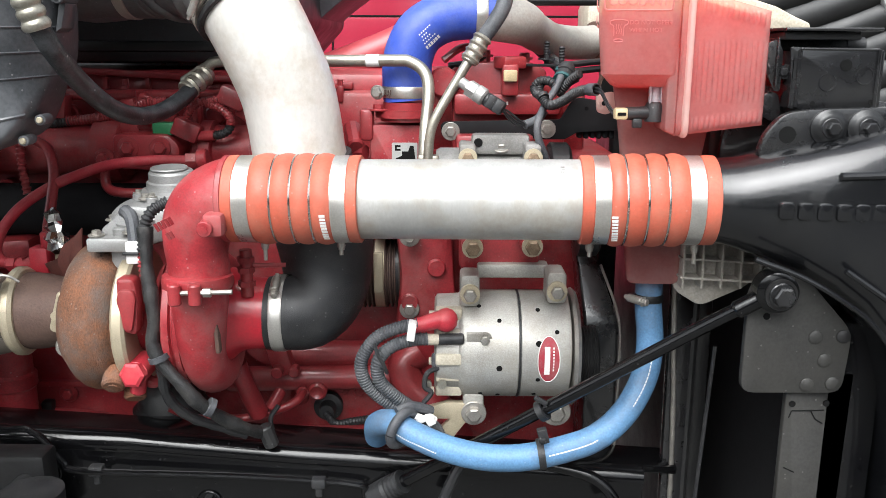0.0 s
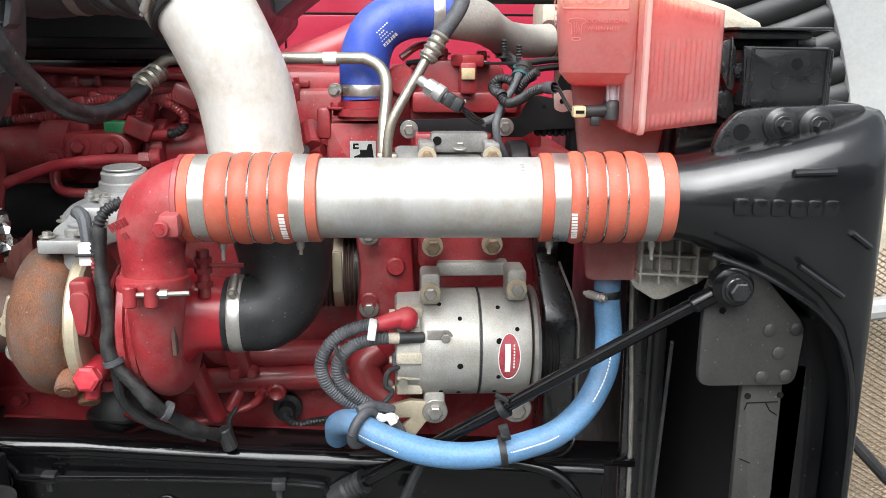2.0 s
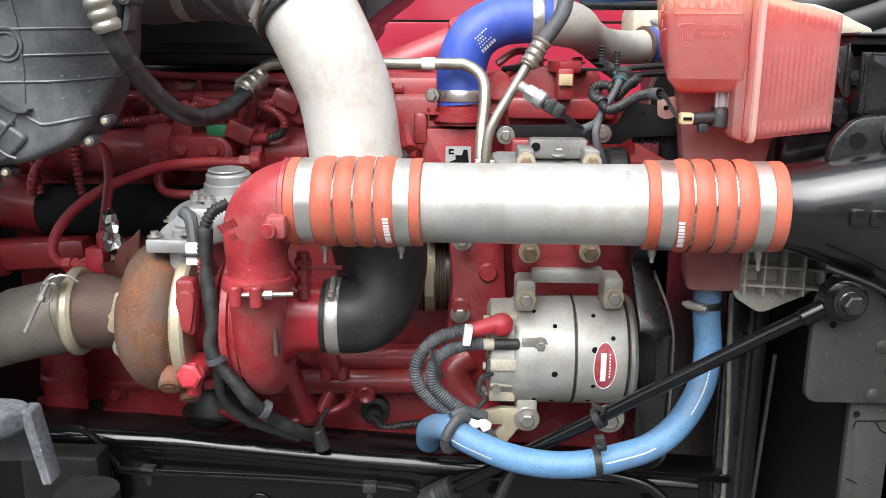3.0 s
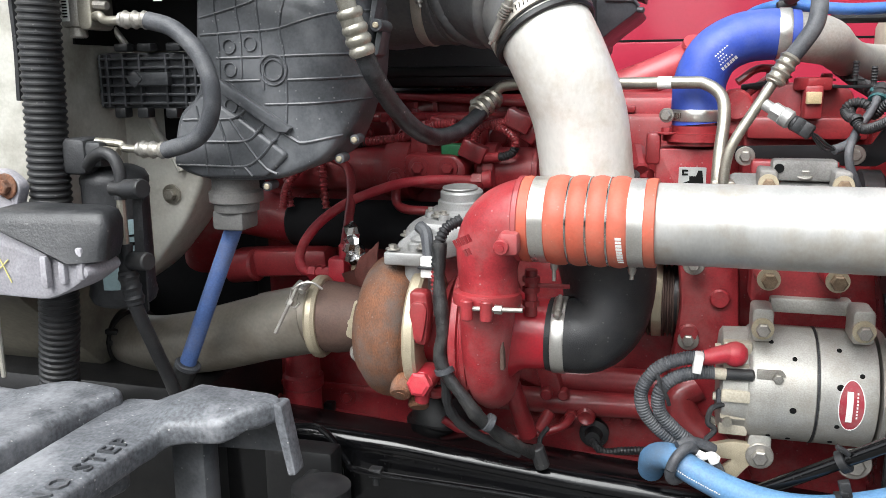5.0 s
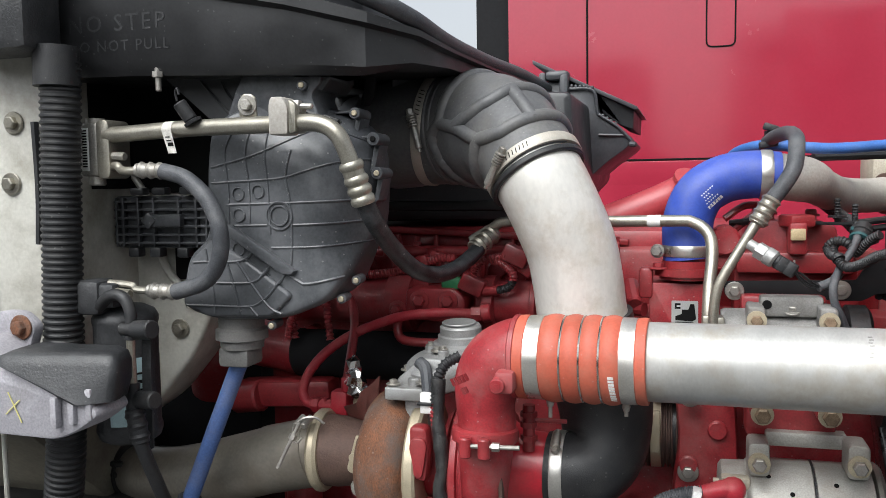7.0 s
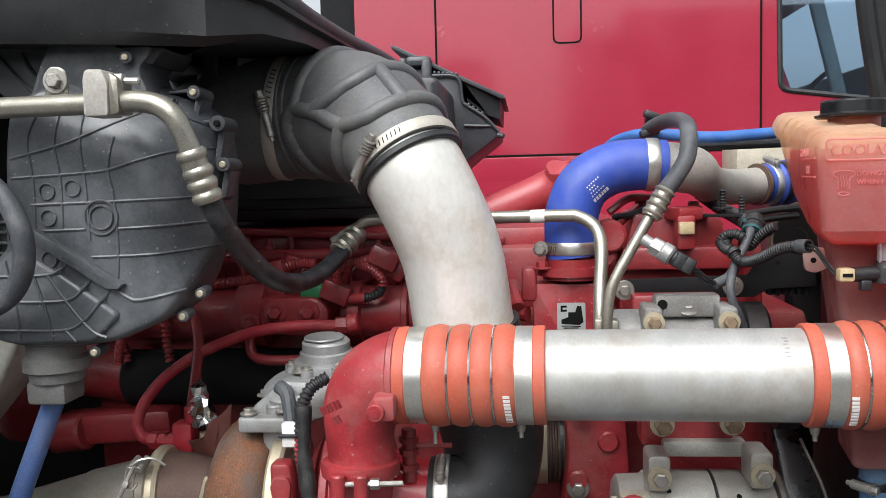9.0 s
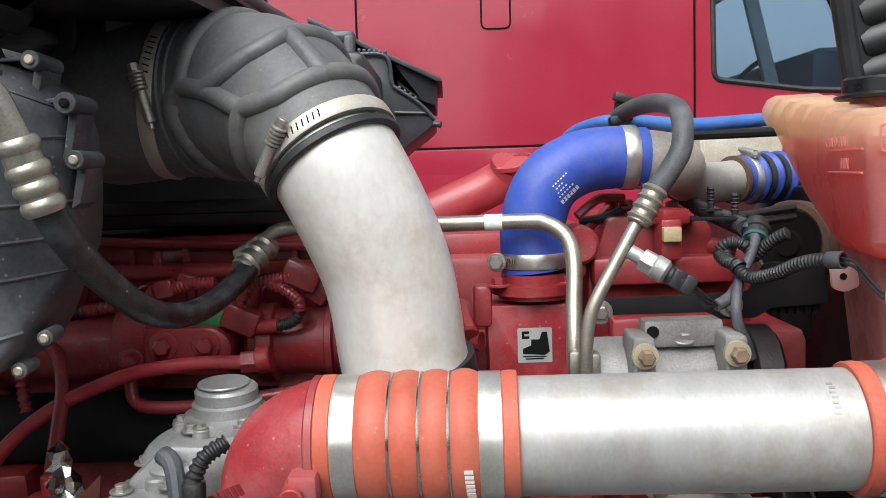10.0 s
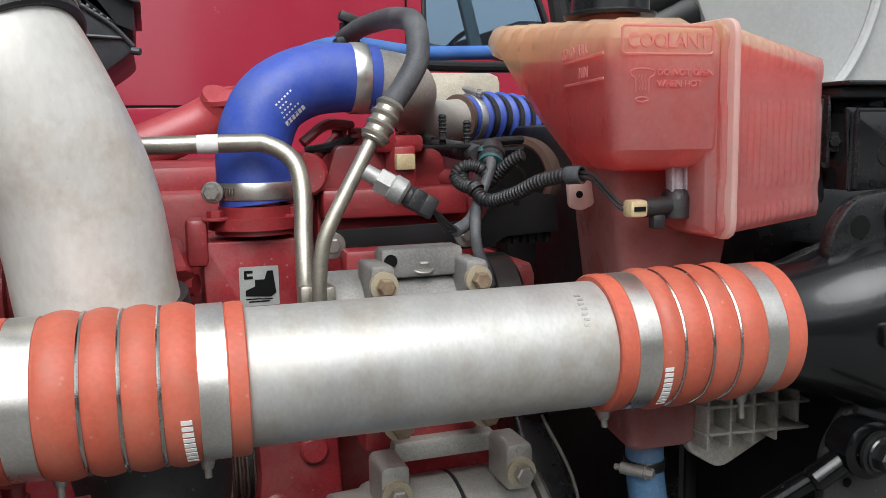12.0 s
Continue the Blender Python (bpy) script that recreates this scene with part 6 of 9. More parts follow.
for x in (0.233, 0.2362, 0.2394):
    tube([(x, 1.0602, 1.657), (x + 0.0008, 1.0602, 1.662), (x - 0.0008, 1.0602, 1.667), (x, 1.0602, 1.672)], 0.0006, 6, 4, bm)
bmesh.ops.scale(bm, vec=(0.85, 1, 0.8), space=Matrix.Translation((-0.2362, -1.06, -1.666)), verts=bm.verts)
bmesh.ops.translate(bm, vec=(-0.003, 0.0002, 0.0145), verts=bm.verts)
part("moulded_icon", bm, SHELL_TEXT, tank)
part("icon_base", sweep(bmesh.new(), [Vector((0.233 + 0.0055 * math.cos(q), 1.0605, 1.6655 + 0.0018 * math.sin(q))) for q in [2 * math.pi * i / 20 for i in range(21)]], 0.0008, 6, False), SHELL_TEXT, tank)
LX = (-0.18, -0.98, 0)
bm = words("COLD FULL", (0.2300, 1.196, 1.7075), 0.0135, LX, (0, 0, 1), 0.0005, 1.15)
part("level_mark", bm, SHELL_TEXT, tank, "raised fill level words")
part("level_mark", words("MIN", (0.2210, 1.145, 1.6875), 0.0135, LX, (0, 0, 1), 0.0005, 1.1), SHELL_TEXT, tank)
for z in (1.7045, 1.684):
    part("level_line", rod((0.2305, 1.19, z), (0.2115, 1.085, z), 0.0012, 6), SHELL_TEXT, tank)
cp = part("filler_neck", rod((0.312, 1.25, 1.725), (0.312, 1.25, 1.765), 0.031, 28), mat("stained_neck_plastic", (0.30, 0.10, 0.06), 0.4, 0, 0.2, 20), tank, "brown filler neck")
bm = bmesh.new()
rings = []
for z, r_, lobe in ((0.0, 0.046, 0.0), (0.003, 0.047, 0.0), (0.0045, 0.042, 0.0), (0.006, 0.0395, 0.05), (0.019, 0.0395, 0.05), (0.0215, 0.037, 0.04), (0.0225, 0.026, 0.0), (0.0205, 0.024, 0.0)):
    rings.append([bm.verts.new((0.312 + r_ * (1 + lobe * min(0.5, math.cos(8 * q))) * math.cos(q), 1.25 + r_ * (1 + lobe * min(0.5, math.cos(8 * q))) * math.sin(q), 1.757 + z)) for q in [2 * math.pi * i / 64 for i in range(64)]])
for a, b in zip(rings, rings[1:]):
    for j in range(64):
        bm.faces.new((a[j], a[(j + 1) % 64], b[(j + 1) % 64], b[j]))
bm.faces.new(rings[0][::-1])
bm.faces.new(rings[-1])
part("cap", bm, CAPBLACK, cp, "black lobed screw cap")
part("side_ear", prism(rounded([(0.40, 1.735), (0.490, 1.728), (0.525, 1.7175), (0.554, 1.703), (0.577, 1.6935), (0.579, 1.683), (0.572, 1.679), (0.40, 1.676)], 0.006), (0, 1.37, 0), 0.04, bevel=0.006, seg=3), TANK_LOW, tank, "cream moulded ear")
part("mount_tab", prism(rounded([(0.231, 1.584), (0.256, 1.588), (0.260, 1.562), (0.245, 1.556), (0.233, 1.560)], 0.005), (0, 1.19, 0.010), 0.006, bevel=0.001), SEAM, tank)
part("tab_hole", rod((0.2425, 1.1835, 1.582), (0.2425, 1.1825, 1.582), 0.0035, 12), INK_AND_SHADE, tank)
bm = rod((0.291, 1.100, 1.612), (0.291, 1.098, 1.586), 0.0075, 12, None)
for dx in (-0.007, 0.007):
    box((0.291 + dx, 1.094, 1.60), (0.003, 0.008, 0.026), 0.001, bm=bm)
part("sensor_stem", bm, BRACKET, tank, "pale split sensor stem")
bm = lathe([(-0.012, 0.0), (-0.012, 0.0125), (0.006, 0.0130), (0.011, 0.0105), (0.013, 0.0085), (0.013, 0.0)], (0.291, 1.097, 1.577), (0, 0, 1), 24)
rod((0.282, 1.095, 1.576), (0.254, 1.092, 1.575), 0.0085, 14, bm, 0.001)
box((0.268, 1.090, 1.563), (0.012, 0.01, 0.012), 0.002, bm=bm)
sn = part("level_sensor", bm, RUBBER, tank, "black level sensor plug")
part("sensor_lock", box((0.247, 1.091, 1.575), (0.017, 0.015, 0.015), 0.003), AMBER, sn, "cream plug lock")
part("lock_slot", box((0.247, 1.0832, 1.575), (0.011, 0.001, 0.004), 0), INK_AND_SHADE, sn)
# ribbed lower bracket
DINGY = mat("dingy_grey_plastic", (0.33, 0.305, 0.27), 0.5, 0, 0.2, 14, 0.1, 0.15, (0.15, 0.13, 0.10), 0.5, 12)
lat = thing("reservoir_bracket", "dingy grey ribbed plastic bracket below the coolant tank", "bracket", (0.4, 1.12, 1.3))
bm = prism(rounded([(0.345, 1.425), (0.47, 1.42), (0.478, 1.365), (0.45, 1.33), (0.385, 1.30), (0.345, 1.325)], 0.012), (0, 1.16, 0), 0.01, bevel=0.002)
part("back_web", bm, DINGY, lat)
bm = bmesh.new()
for x in (0.352, 0.378, 0.405, 0.432, 0.458):
    box((x, 1.14, 1.378), (0.0035, 0.03, 0.09 if x < 0.44 else 0.06), 0.001, bm=bm)
for z in (1.345, 1.372, 1.40):
    box((0.41, 1.14, z), (0.125, 0.03, 0.0035), 0.001, (0, 3, 0), bm)
pieces("rib", bm, DINGY, lat)

# black module box on its bracket
cb = thing("module_box", "black steel module bracket box on the radiator top", "box", (0.5, 1.1, 1.58))
part("case", prism(rounded([(0.458, 1.588), (0.556, 1.590), (0.558, 1.650), (0.455, 1.649)], 0.003), (0, 1.20, 0), 0.128, bevel=0.002), BOXBLACK, cb)
part("front_sheet", prism(rounded([(0.4535, 1.583), (0.561, 1.586), (0.563, 1.655), (0.447, 1.659)], 0.002), (0, 1.0705, 0), 0.003, bevel=0.001), BOXBLACK, cb)
for x, dx in ((0.452, 0.0), (0.562, 0.0)):
    part("folded_edge", box((x, 1.10, 1.619), (0.003, 0.065, 0.069), 0.001), BOXBLACK, cb)
part("top_plate", box((0.492, 1.13, 1.6795), (0.118, 0.16, 0.004), 0.0015), BOXBLACK, cb)
part("top_pad", box((0.485, 1.13, 1.672), (0.095, 0.13, 0.010), 0.003), RUBBER, cb)
part("under_cylinder", rod((0.445, 1.12, 1.661), (0.56, 1.12, 1.661), 0.010, 14), RUBBER, cb)
part("side_bracket", prism(rounded([(0.424, 1.664), (0.422, 1.632), (0.436, 1.604), (0.444, 1.604), (0.444, 1.652), (0.436, 1.668)], 0.005), (0, 1.085, 0), 0.004, bevel=0.001), BOXBLACK, cb)
part("side_web", box((0.4355, 1.10, 1.64), (0.003, 0.05, 0.06), 0.001), BOXBLACK, cb)
part("lower_tab", prism(rounded([(0.425, 1.596), (0.425, 1.575), (0.442, 1.565), (0.452, 1.575), (0.448, 1.60), (0.436, 1.604)], 0.005), (0, 1.10, 0), 0.006, bevel=0.001), BOXBLACK, cb)
part("corner_strap", prism(rounded([(0.515, 1.664), (0.545, 1.664), (0.552, 1.655), (0.566, 1.654), (0.566, 1.650), (0.515, 1.650)], 0.003), (0, 1.19, 0), 0.003), BOXBLACK, cb)
part("hole", rod((0.517, 1.068, 1.637), (0.517, 1.0668, 1.637), 0.0072, 18), INK_AND_SHADE, cb)
for x in (0.459, 0.5565):
    part("fold_bead", rod((x, 1.0668, 1.585), (x, 1.0668, 1.656), 0.0026, 10, None, 0.001), BOXBLACK, cb)
part("top_lip", rod((0.459, 1.0685, 1.6565), (0.556, 1.0685, 1.6555), 0.0022, 8), BOXBLACK, cb)
for x in (0.475, 0.496, 0.517, 0.538):
    part("cylinder_band", lathe([(-0.003, 0.0115), (0.003, 0.0115)], (x, 1.12, 1.661), (1, 0, 0), 16), CAPBLACK, cb)
for x, z in ((0.480, 1.590), (0.552, 1.592)):
    part("hole", rod((x, 1.068, z), (x, 1.0668, z), 0.0032, 10), INK_AND_SHADE, cb)
for x, z in ((0.496, 1.616), (0.541, 1.624)):
    part("stamp", sweep(bmesh.new(), [Vector((x + 0.0105 * math.cos(q), 1.0672, z + 0.0105 * math.sin(q))) for q in [2 * math.pi * i / 20 for i in range(21)]], 0.0006, 6, False), BOXBLACK, cb)
part("bolt", hexbolt((0.424, 1.09, 1.632), (-1, -0.4, 0), 0.007), BOXBLACK, cb)
part("bolt", hexbolt((0.448, 1.082, 1.628), (-0.6, -1, 0), 0.0055), BOXBLACK, cb)

# ---- coolant and air hoses on the engine front ----
bh = thing("blue_elbow_hose", "blue silicone elbow hose with white print", "hose", (0.0, 1.4, 1.57))
part("hose_wall", sweep(bmesh.new(), even(spline([(-0.036, 1.39, 1.573), (-0.038, 1.39, 1.60), (-0.036, 1.39, 1.64), (-0.018, 1.392, 1.678), (0.018, 1.397, 1.700), (0.06, 1.402, 1.706), (0.10, 1.405, 1.704)], 10), 0.008), lambda f, i: 0.0405 - 0.003 * f, 36), BLUE, bh)
ob = part("hose_clamp", lathe([(-0.009, 0.040), (-0.009, 0.0415), (-0.007, 0.0425), (0.007, 0.0425), (0.009, 0.0415), (0.009, 0.040)], (-0.0365, 1.39, 1.586), (0, 0, 1), 44), BAND, bh, "wide stainless band clamp")
part("clamp_bolt", hexbolt((-0.084, 1.366, 1.586), (-0.25, -1, 0), 0.0085, 0.009, 1.35), STEEL, ob)
slots = bmesh.new()
for i in range(6):
    q = radians(206 + i * 5)
    p = Vector((-0.0365 + 0.0428 * math.cos(q), 1.39 + 0.0428 * math.sin(q), 1.586))
    rod(p - Vector((0, 0, 0.004)), p + Vector((0, 0, 0.004)), 0.0008, 5, slots)
pieces("band_slot", slots, RUST_DARK, ob)
part("hose_clamp", lathe([(-0.009, 0.037), (-0.009, 0.0388), (-0.007, 0.0396), (0.007, 0.0396), (0.009, 0.0388), (0.009, 0.037)], (0.080, 1.404, 1.7055), (1, 0.03, -0.02), 44), BAND, bh, "wide stainless band clamp")
def on_hose(u, v, h=0.0006):
    """A point on the blue hose's open face: u along the slanting print, v across it."""
    x, z = -0.004 + 0.73 * u - 0.68 * v, 1.652 + 0.68 * u + 0.73 * v
    d = Vector((x + 0.004, 0, z - 1.652))
    near = min(((c - Vector((x, c.y, z))).length, c) for c in HOSE_LINE)
    return Vector((x, near[1].y - math.sqrt(max(0.0001, (0.0388 + h) ** 2 - near[0] ** 2)), z))


HOSE_LINE = even(spline([(-0.036, 1.39, 1.573), (-0.038, 1.39, 1.60), (-0.036, 1.39, 1.64), (-0.018, 1.392, 1.678), (0.018, 1.397, 1.700), (0.06, 1.402, 1.706), (0.10, 1.405, 1.704)], 10), 0.004)
bm = bmesh.new()
for u0, v0, w, h in [(i * 0.0048, 0.001, 0.0037, 0.0050) for i in range(6)] + [(0.002 + i * 0.0042, 0.0095, 0.0022, 0.0018) for i in range(6)] + [(0.004 + i * 0.0042, 0.0145, 0.0022, 0.0018) for i in range(4)] + [(0.006 + i * 0.0042, 0.0195, 0.0022, 0.0018) for i in range(3)] + [(0.005 + i * 0.0042, 0.0245, 0.0022, 0.0018) for i in range(6)]:
    bm.faces.new([bm.verts.new(on_hose(u0 + a * w, v0 + c * h)) for a, c in ((0, 0), (1, 0), (1, 1), (0, 1))])
pieces("printed_mark", bm, PAPER, bh)
up = thing("upper_water_pipe", "dull steel water pipe behind the blue hose", "pipe", (0.2, 1.45, 1.63))
part("pipe_wall", sweep(bmesh.new(), even(spline([(0.07, 1.403, 1.705), (0.12, 1.41, 1.700), (0.150, 1.44, 1.694), (0.185, 1.54, 1.680), (0.225, 1.64, 1.668), (0.28, 1.705, 1.664), (0.335, 1.735, 1.668), (0.37, 1.75, 1.669)], 8), 0.008), lambda f, i: 0.0365 - 0.0045 * max(0, min(1, (f - 0.13) * 6)), 28), PIPE_BEIGE, up)
part("pipe_bead", lathe([(-0.004, 0.032), (-0.003, 0.0385), (0.003, 0.0385), (0.004, 0.032)], (0.318, 1.727, 1.667), (0.88, 0.45, 0.02), 32), RUST_DARK, up)
rh = thing("radiator_hose", "blue ribbed radiator hose with dark bands", "hose", (0.42, 1.78, 1.63))
HL = even(spline([(0.325, 1.730, 1.667), (0.37, 1.752, 1.669), (0.42, 1.778, 1.668), (0.47, 1.81, 1.664), (0.53, 1.86, 1.658)], 10), 0.003)
part("hose_wall", sweep(bmesh.new(), HL, lambda f, i: 0.0365 + 0.0065 * max(0.0, math.sin(2 * math.pi * (i * 0.003 - 0.020) / 0.030)) * (1 if i * 0.003 > 0.02 else 0), 32), BLUE, rh)
wormclamp((0.338, 1.7365, 1.6675), (0.88, 0.45, 0.02), 0.0375, 0.014, rh, (0.2, -0.2, 0.95))
bm = bmesh.new()
for i in range(5):
    j = int((0.0425 + 0.030 * i) / 0.003)
    lathe([(-0.006, 0.030), (-0.005, 0.0405), (0.005, 0.0405), (0.006, 0.030)], HL[j], HL[j + 1] - HL[j - 1], 28, bm)
pieces("dark_band", bm, RUBBER, rh)
HEATER_BLUE = mat("mid_blue_hose", (0.04, 0.13, 0.40), 0.5, 0, 0.15, 25, 0.1, 0.2, (0.10, 0.18, 0.36), 0.5, 22)
lbh = thing("heater_hose", "light blue heater hose crossing behind", "hose", (0.14, 1.48, 1.73))
part("hose_wall", tube([(0.02, 1.62, 1.70), (0.035, 1.59, 1.737), (0.06, 1.54, 1.752), (0.10, 1.51, 1.755), (0.19, 1.53, 1.748), (0.28, 1.56, 1.752), (0.40, 1.60, 1.76)], 0.0095, 12), HEATER_BLUE, lbh)
part("dark_line", tube([(0.17, 1.56, 1.735), (0.28, 1.60, 1.737), (0.40, 1.64, 1.74)], 0.008, 10), RUBBER, lbh, "black hose beside it")
# refrigerant lines
acl = thing("refrigerant_line", "grey rubber and aluminium refrigerant line from the compressor", "pipe", (0.03, 1.24, 1.47))
part("rubber_hose", tube([(0.076, 1.25, 1.668), (0.092, 1.25, 1.69), (0.106, 1.255, 1.715), (0.112, 1.28, 1.748), (0.115, 1.33, 1.762), (0.112, 1.40, 1.770), (0.100, 1.47, 1.768), (0.088, 1.53, 1.756), (0.075, 1.57, 1.735)], 0.0115, 14), HOSE_GREY, acl, "grey rubber hose")
bm = rod((0.056, 1.244, 1.635), (0.078, 1.25, 1.672), 0.0125, 16, None, 0.002)
for f in (0.15, 0.4, 0.65, 0.9):
    p = Vector((0.056, 1.244, 1.635)).lerp(Vector((0.078, 1.25, 1.672)), f)
    lathe([(-0.004, 0.012), (0, 0.0148), (0.004, 0.012)], p, (0.022, 0.006, 0.037), 16, bm)
part("crimp", bm, LINE, acl)
part("metal_line", tube([(0.058, 1.245, 1.64), (0.03, 1.237, 1.593), (0.012, 1.232, 1.562), (0.003, 1.23, 1.54), (-0.001, 1.23, 1.51), (-0.002, 1.23, 1.47)], 0.0072, 14), LINE, acl)
bm = rod((0.046, 1.232, 1.608), (0.058, 1.226, 1.600), 0.008, 12)
lathe([(0, 0.0125), (0.014, 0.0125)], (0.056, 1.226, 1.601), (0.8, -0.3, -0.5), 6, bm)
rod((0.066, 1.222, 1.595), (0.080, 1.217, 1.586), 0.013, 16, bm, 0.003)
part("pressure_sensor", bm, ALU_CAST, acl, "silver pressure sensor")
bm = rod((0.080, 1.217, 1.586), (0.105, 1.208, 1.571), 0.0105, 12, None, 0.002)
for f in (0.3, 0.7):
    p = Vector((0.080, 1.217, 1.586)).lerp(Vector((0.105, 1.208, 1.571)), f)
    box(p, (0.014, 0.024, 0.02), 0.003, (0, 30, 0), bm)
part("sensor_plug", bm, RUBBER, acl)
bm = bmesh.new()
for d in (0, 0.005, -0.005):
    tube([(0.103, 1.209 + d, 1.572), (0.114, 1.222 + d, 1.562 + d), (0.126, 1.236, 1.552 + d), (0.1405, 1.248, 1.5465)], 0.0017, 6, 6, bm)
pieces("sensor_wire", bm, RUBBER, acl)
bm = rod((0.092, 1.51, 1.745), (0.092, 1.51, 1.780), 0.006, 8)
box((0.096, 1.50, 1.784), (0.026, 0.014, 0.012), 0.003, (0, 20, 0), bm)
box((0.092, 1.50, 1.757), (0.03, 0.024, 0.012), 0.003, (0, -10, 0), bm)
part("hose_clip", bm, RUBBER, acl)
acs = thing("suction_line", "aluminium suction line bent down to the compressor", "pipe", (-0.1, 1.32, 1.47))
part("metal_line", tube([(-0.40, 1.40, 1.600), (-0.36, 1.385, 1.622), (-0.33, 1.38, 1.633), (-0.20, 1.355, 1.634), (-0.06, 1.333, 1.636), (-0.03, 1.328, 1.634), (-0.008, 1.315, 1.618), (-0.002, 1.302, 1.59), (-0.006, 1.28, 1.54), (-0.008, 1.265, 1.50), (-0.008, 1.262, 1.46)], 0.0092, 16), LINE, acs)
part("paper_label", rod((-0.098, 1.338, 1.6355), (-0.078, 1.335, 1.6358), 0.0096, 16), PAPER, acs, "white wrapped label with illegible print")
bm = box((-0.008, 1.255, 1.487), (0.018, 0.02, 0.03), 0.004)
box((0.004, 1.24, 1.49), (0.02, 0.024, 0.026), 0.004, bm=bm)
part("end_block", bm, LINE, acs)

# air conditioning compressor
AC_ALU = mat("dull_compressor_casting", (0.235, 0.23, 0.22), 0.6, 0.3, 0.22, 20, 0.1, 0.2, (0.12, 0.11, 0.095), 0.6, 18)
ac = thing("ac_compressor", "silver cast aluminium air conditioning compressor", "compressor", (0.1, 1.27, 1.42))
bm = lathe([(0, 0.03), (0, 0.05), (0.006, 0.053), (0.05, 0.053), (0.052, 0.049), (0.056, 0.049), (0.058, 0.053), (0.15, 0.053), (0.156, 0.045)], (0.01, 1.285, 1.455), (1, 0, 0), 36)
part("body", bm, AC_ALU, ac)
for x, s_ in ((0.056, -1), (0.150, 1)):
    bm = prism(rounded([(x - 0.012, 1.475), (x + 0.012, 1.475), (x + 0.012, 1.52), (x - 0.012, 1.522)], 0.006), (0, 1.27, 0), 0.055, bevel=0.004)
    e = part("mount_ear", bm, AC_ALU, ac)
    part("washer", rod((x, 1.217, 1.502), (x, 1.211, 1.502), 0.0135, 20), ZINC, e)
    part("bolt", hexbolt((x, 1.212, 1.502), (0, -1, 0), 0.0084, 0.011, 0), RUSTY_BOLT, e)
bm = box((0.105, 1.262, 1.517), (0.085, 0.03, 0.03), 0.005)
part("top_web", bm, AC_ALU, ac)
part("web_hole", rod((0.072, 1.249, 1.520), (0.072, 1.2455, 1.520), 0.0065, 14), INK_AND_SHADE, ac)
part("plug", hexbolt((0.106, 1.255, 1.512), (0, -0.5, 0.9), 0.008), STEEL, ac)
bm = lathe([(0, 0.05), (0.005, 0.056), (0.03, 0.056), (0.035, 0.05), (0.035, 0.02)], (0.178, 1.29, 1.46), (1, 0, 0), 36)
part("pulley", bm, SATIN, ac)

# thermostat housing
th_ = thing("thermostat_housing", "red cast thermostat housing with silver sticker", "housing", (-0.05, 1.42, 1.38))
bm = prism(rounded([(-0.094, 1.36), (-0.004, 1.36), (0.004, 1.535), (-0.098, 1.535)], 0.006), (0, 1.46, 0), 0.10, bevel=0.003)
part("box_casting", bm, RED_CAST, th_)
bm = prism(rounded([(-0.088, 1.35), (0.004, 1.345), (0.006, 1.43), (-0.03, 1.44), (-0.092, 1.42)], 0.03), (0, 1.405, 0), 0.025, ax=(1, 0, 0), ay=(0, 1, 0), bevel=0.004)
bmesh.ops.translate(bm, verts=bm.verts, vec=(0, 0, 0.135))
lathe([(0, 0.044), (0.012, 0.044), (0.016, 0.040), (0.03, 0.040)], (-0.038, 1.39, 1.54), (0, 0, 1), 32, bm)
lathe([(0, 0.05), (0.012, 0.05)], (-0.04, 1.39, 1.546), (0, 0, 1), 32, bm)
box((-0.102, 1.37, 1.535), (0.022, 0.03, 0.05), 0.006, bm=bm)
pieces("cover", bm, RED, th_)
for x, y in ((-0.083, 1.362), (0.0, 1.37), (-0.04, 1.438)):
    part("bolt", hexbolt((x, y, 1.558), (0, 0, 1), 0.0085), RED, th_)
st = part("sticker", prism(rounded([(-0.062, 1.465), (-0.021, 1.465), (-0.021, 1.507), (-0.062, 1.507)], 0.002), (0, 1.3598, 0), 0.0006), STICKER, th_, "square silver maker's sticker")
bm = prism([(-0.056, 1.482), (-0.046, 1.486), (-0.046, 1.493), (-0.036, 1.493), (-0.033, 1.502), (-0.027, 1.502), (-0.024, 1.478), (-0.030, 1.474), (-0.056, 1.476)], (0, 1.3592, 0), 0.0006)
join(bm, bars([(-0.057, 1.494, 0.003, 0.009), (-0.054, 1.494, 0.006, 0.003), (-0.054, 1.500, 0.006, 0.003), (-0.053, 1.4690, 0.022, 0.0014), (-0.056, 1.4720, 0.016, 0.0012), (-0.040, 1.4715, 0.012, 0.0012)], (0, 1.3592, 0)))
part("sticker_print", bm, INK_AND_SHADE, st, "black printed shapes")
bm = rod((-0.125, 1.38, 1.49), (-0.105, 1.37, 1.49), 0.012, 10)
rod((-0.13, 1.40, 1.53), (-0.12, 1.36, 1.50), 0.014, 10, bm, 0.003)
part("side_port", bm, RED, th_)

# front cover, gear housing, brackets
fc = thing("front_cover", "red engine front cover with sensors and black bracket", "engine cover", (0.12, 1.5, 1.4))
bm = prism(rounded([(0.035, 1.46), (0.225, 1.46), (0.222, 1.572), (0.195, 1.578), (0.19, 1.62), (0.165, 1.632), (0.06, 1.632), (0.045, 1.585), (0.035, 1.58)], 0.008), (0, 1.62, 0), 0.19, bevel=0.004)
part("cover", bm, RED, fc)
part("lower_step", box((0.125, 1.42, 1.565), (0.175, 0.03, 0.035), 0.006), RED, fc)
part("paint_chip", box((0.125, 1.404, 1.567), (0.003, 0.002, 0.006), 0.001), PAPER, fc)
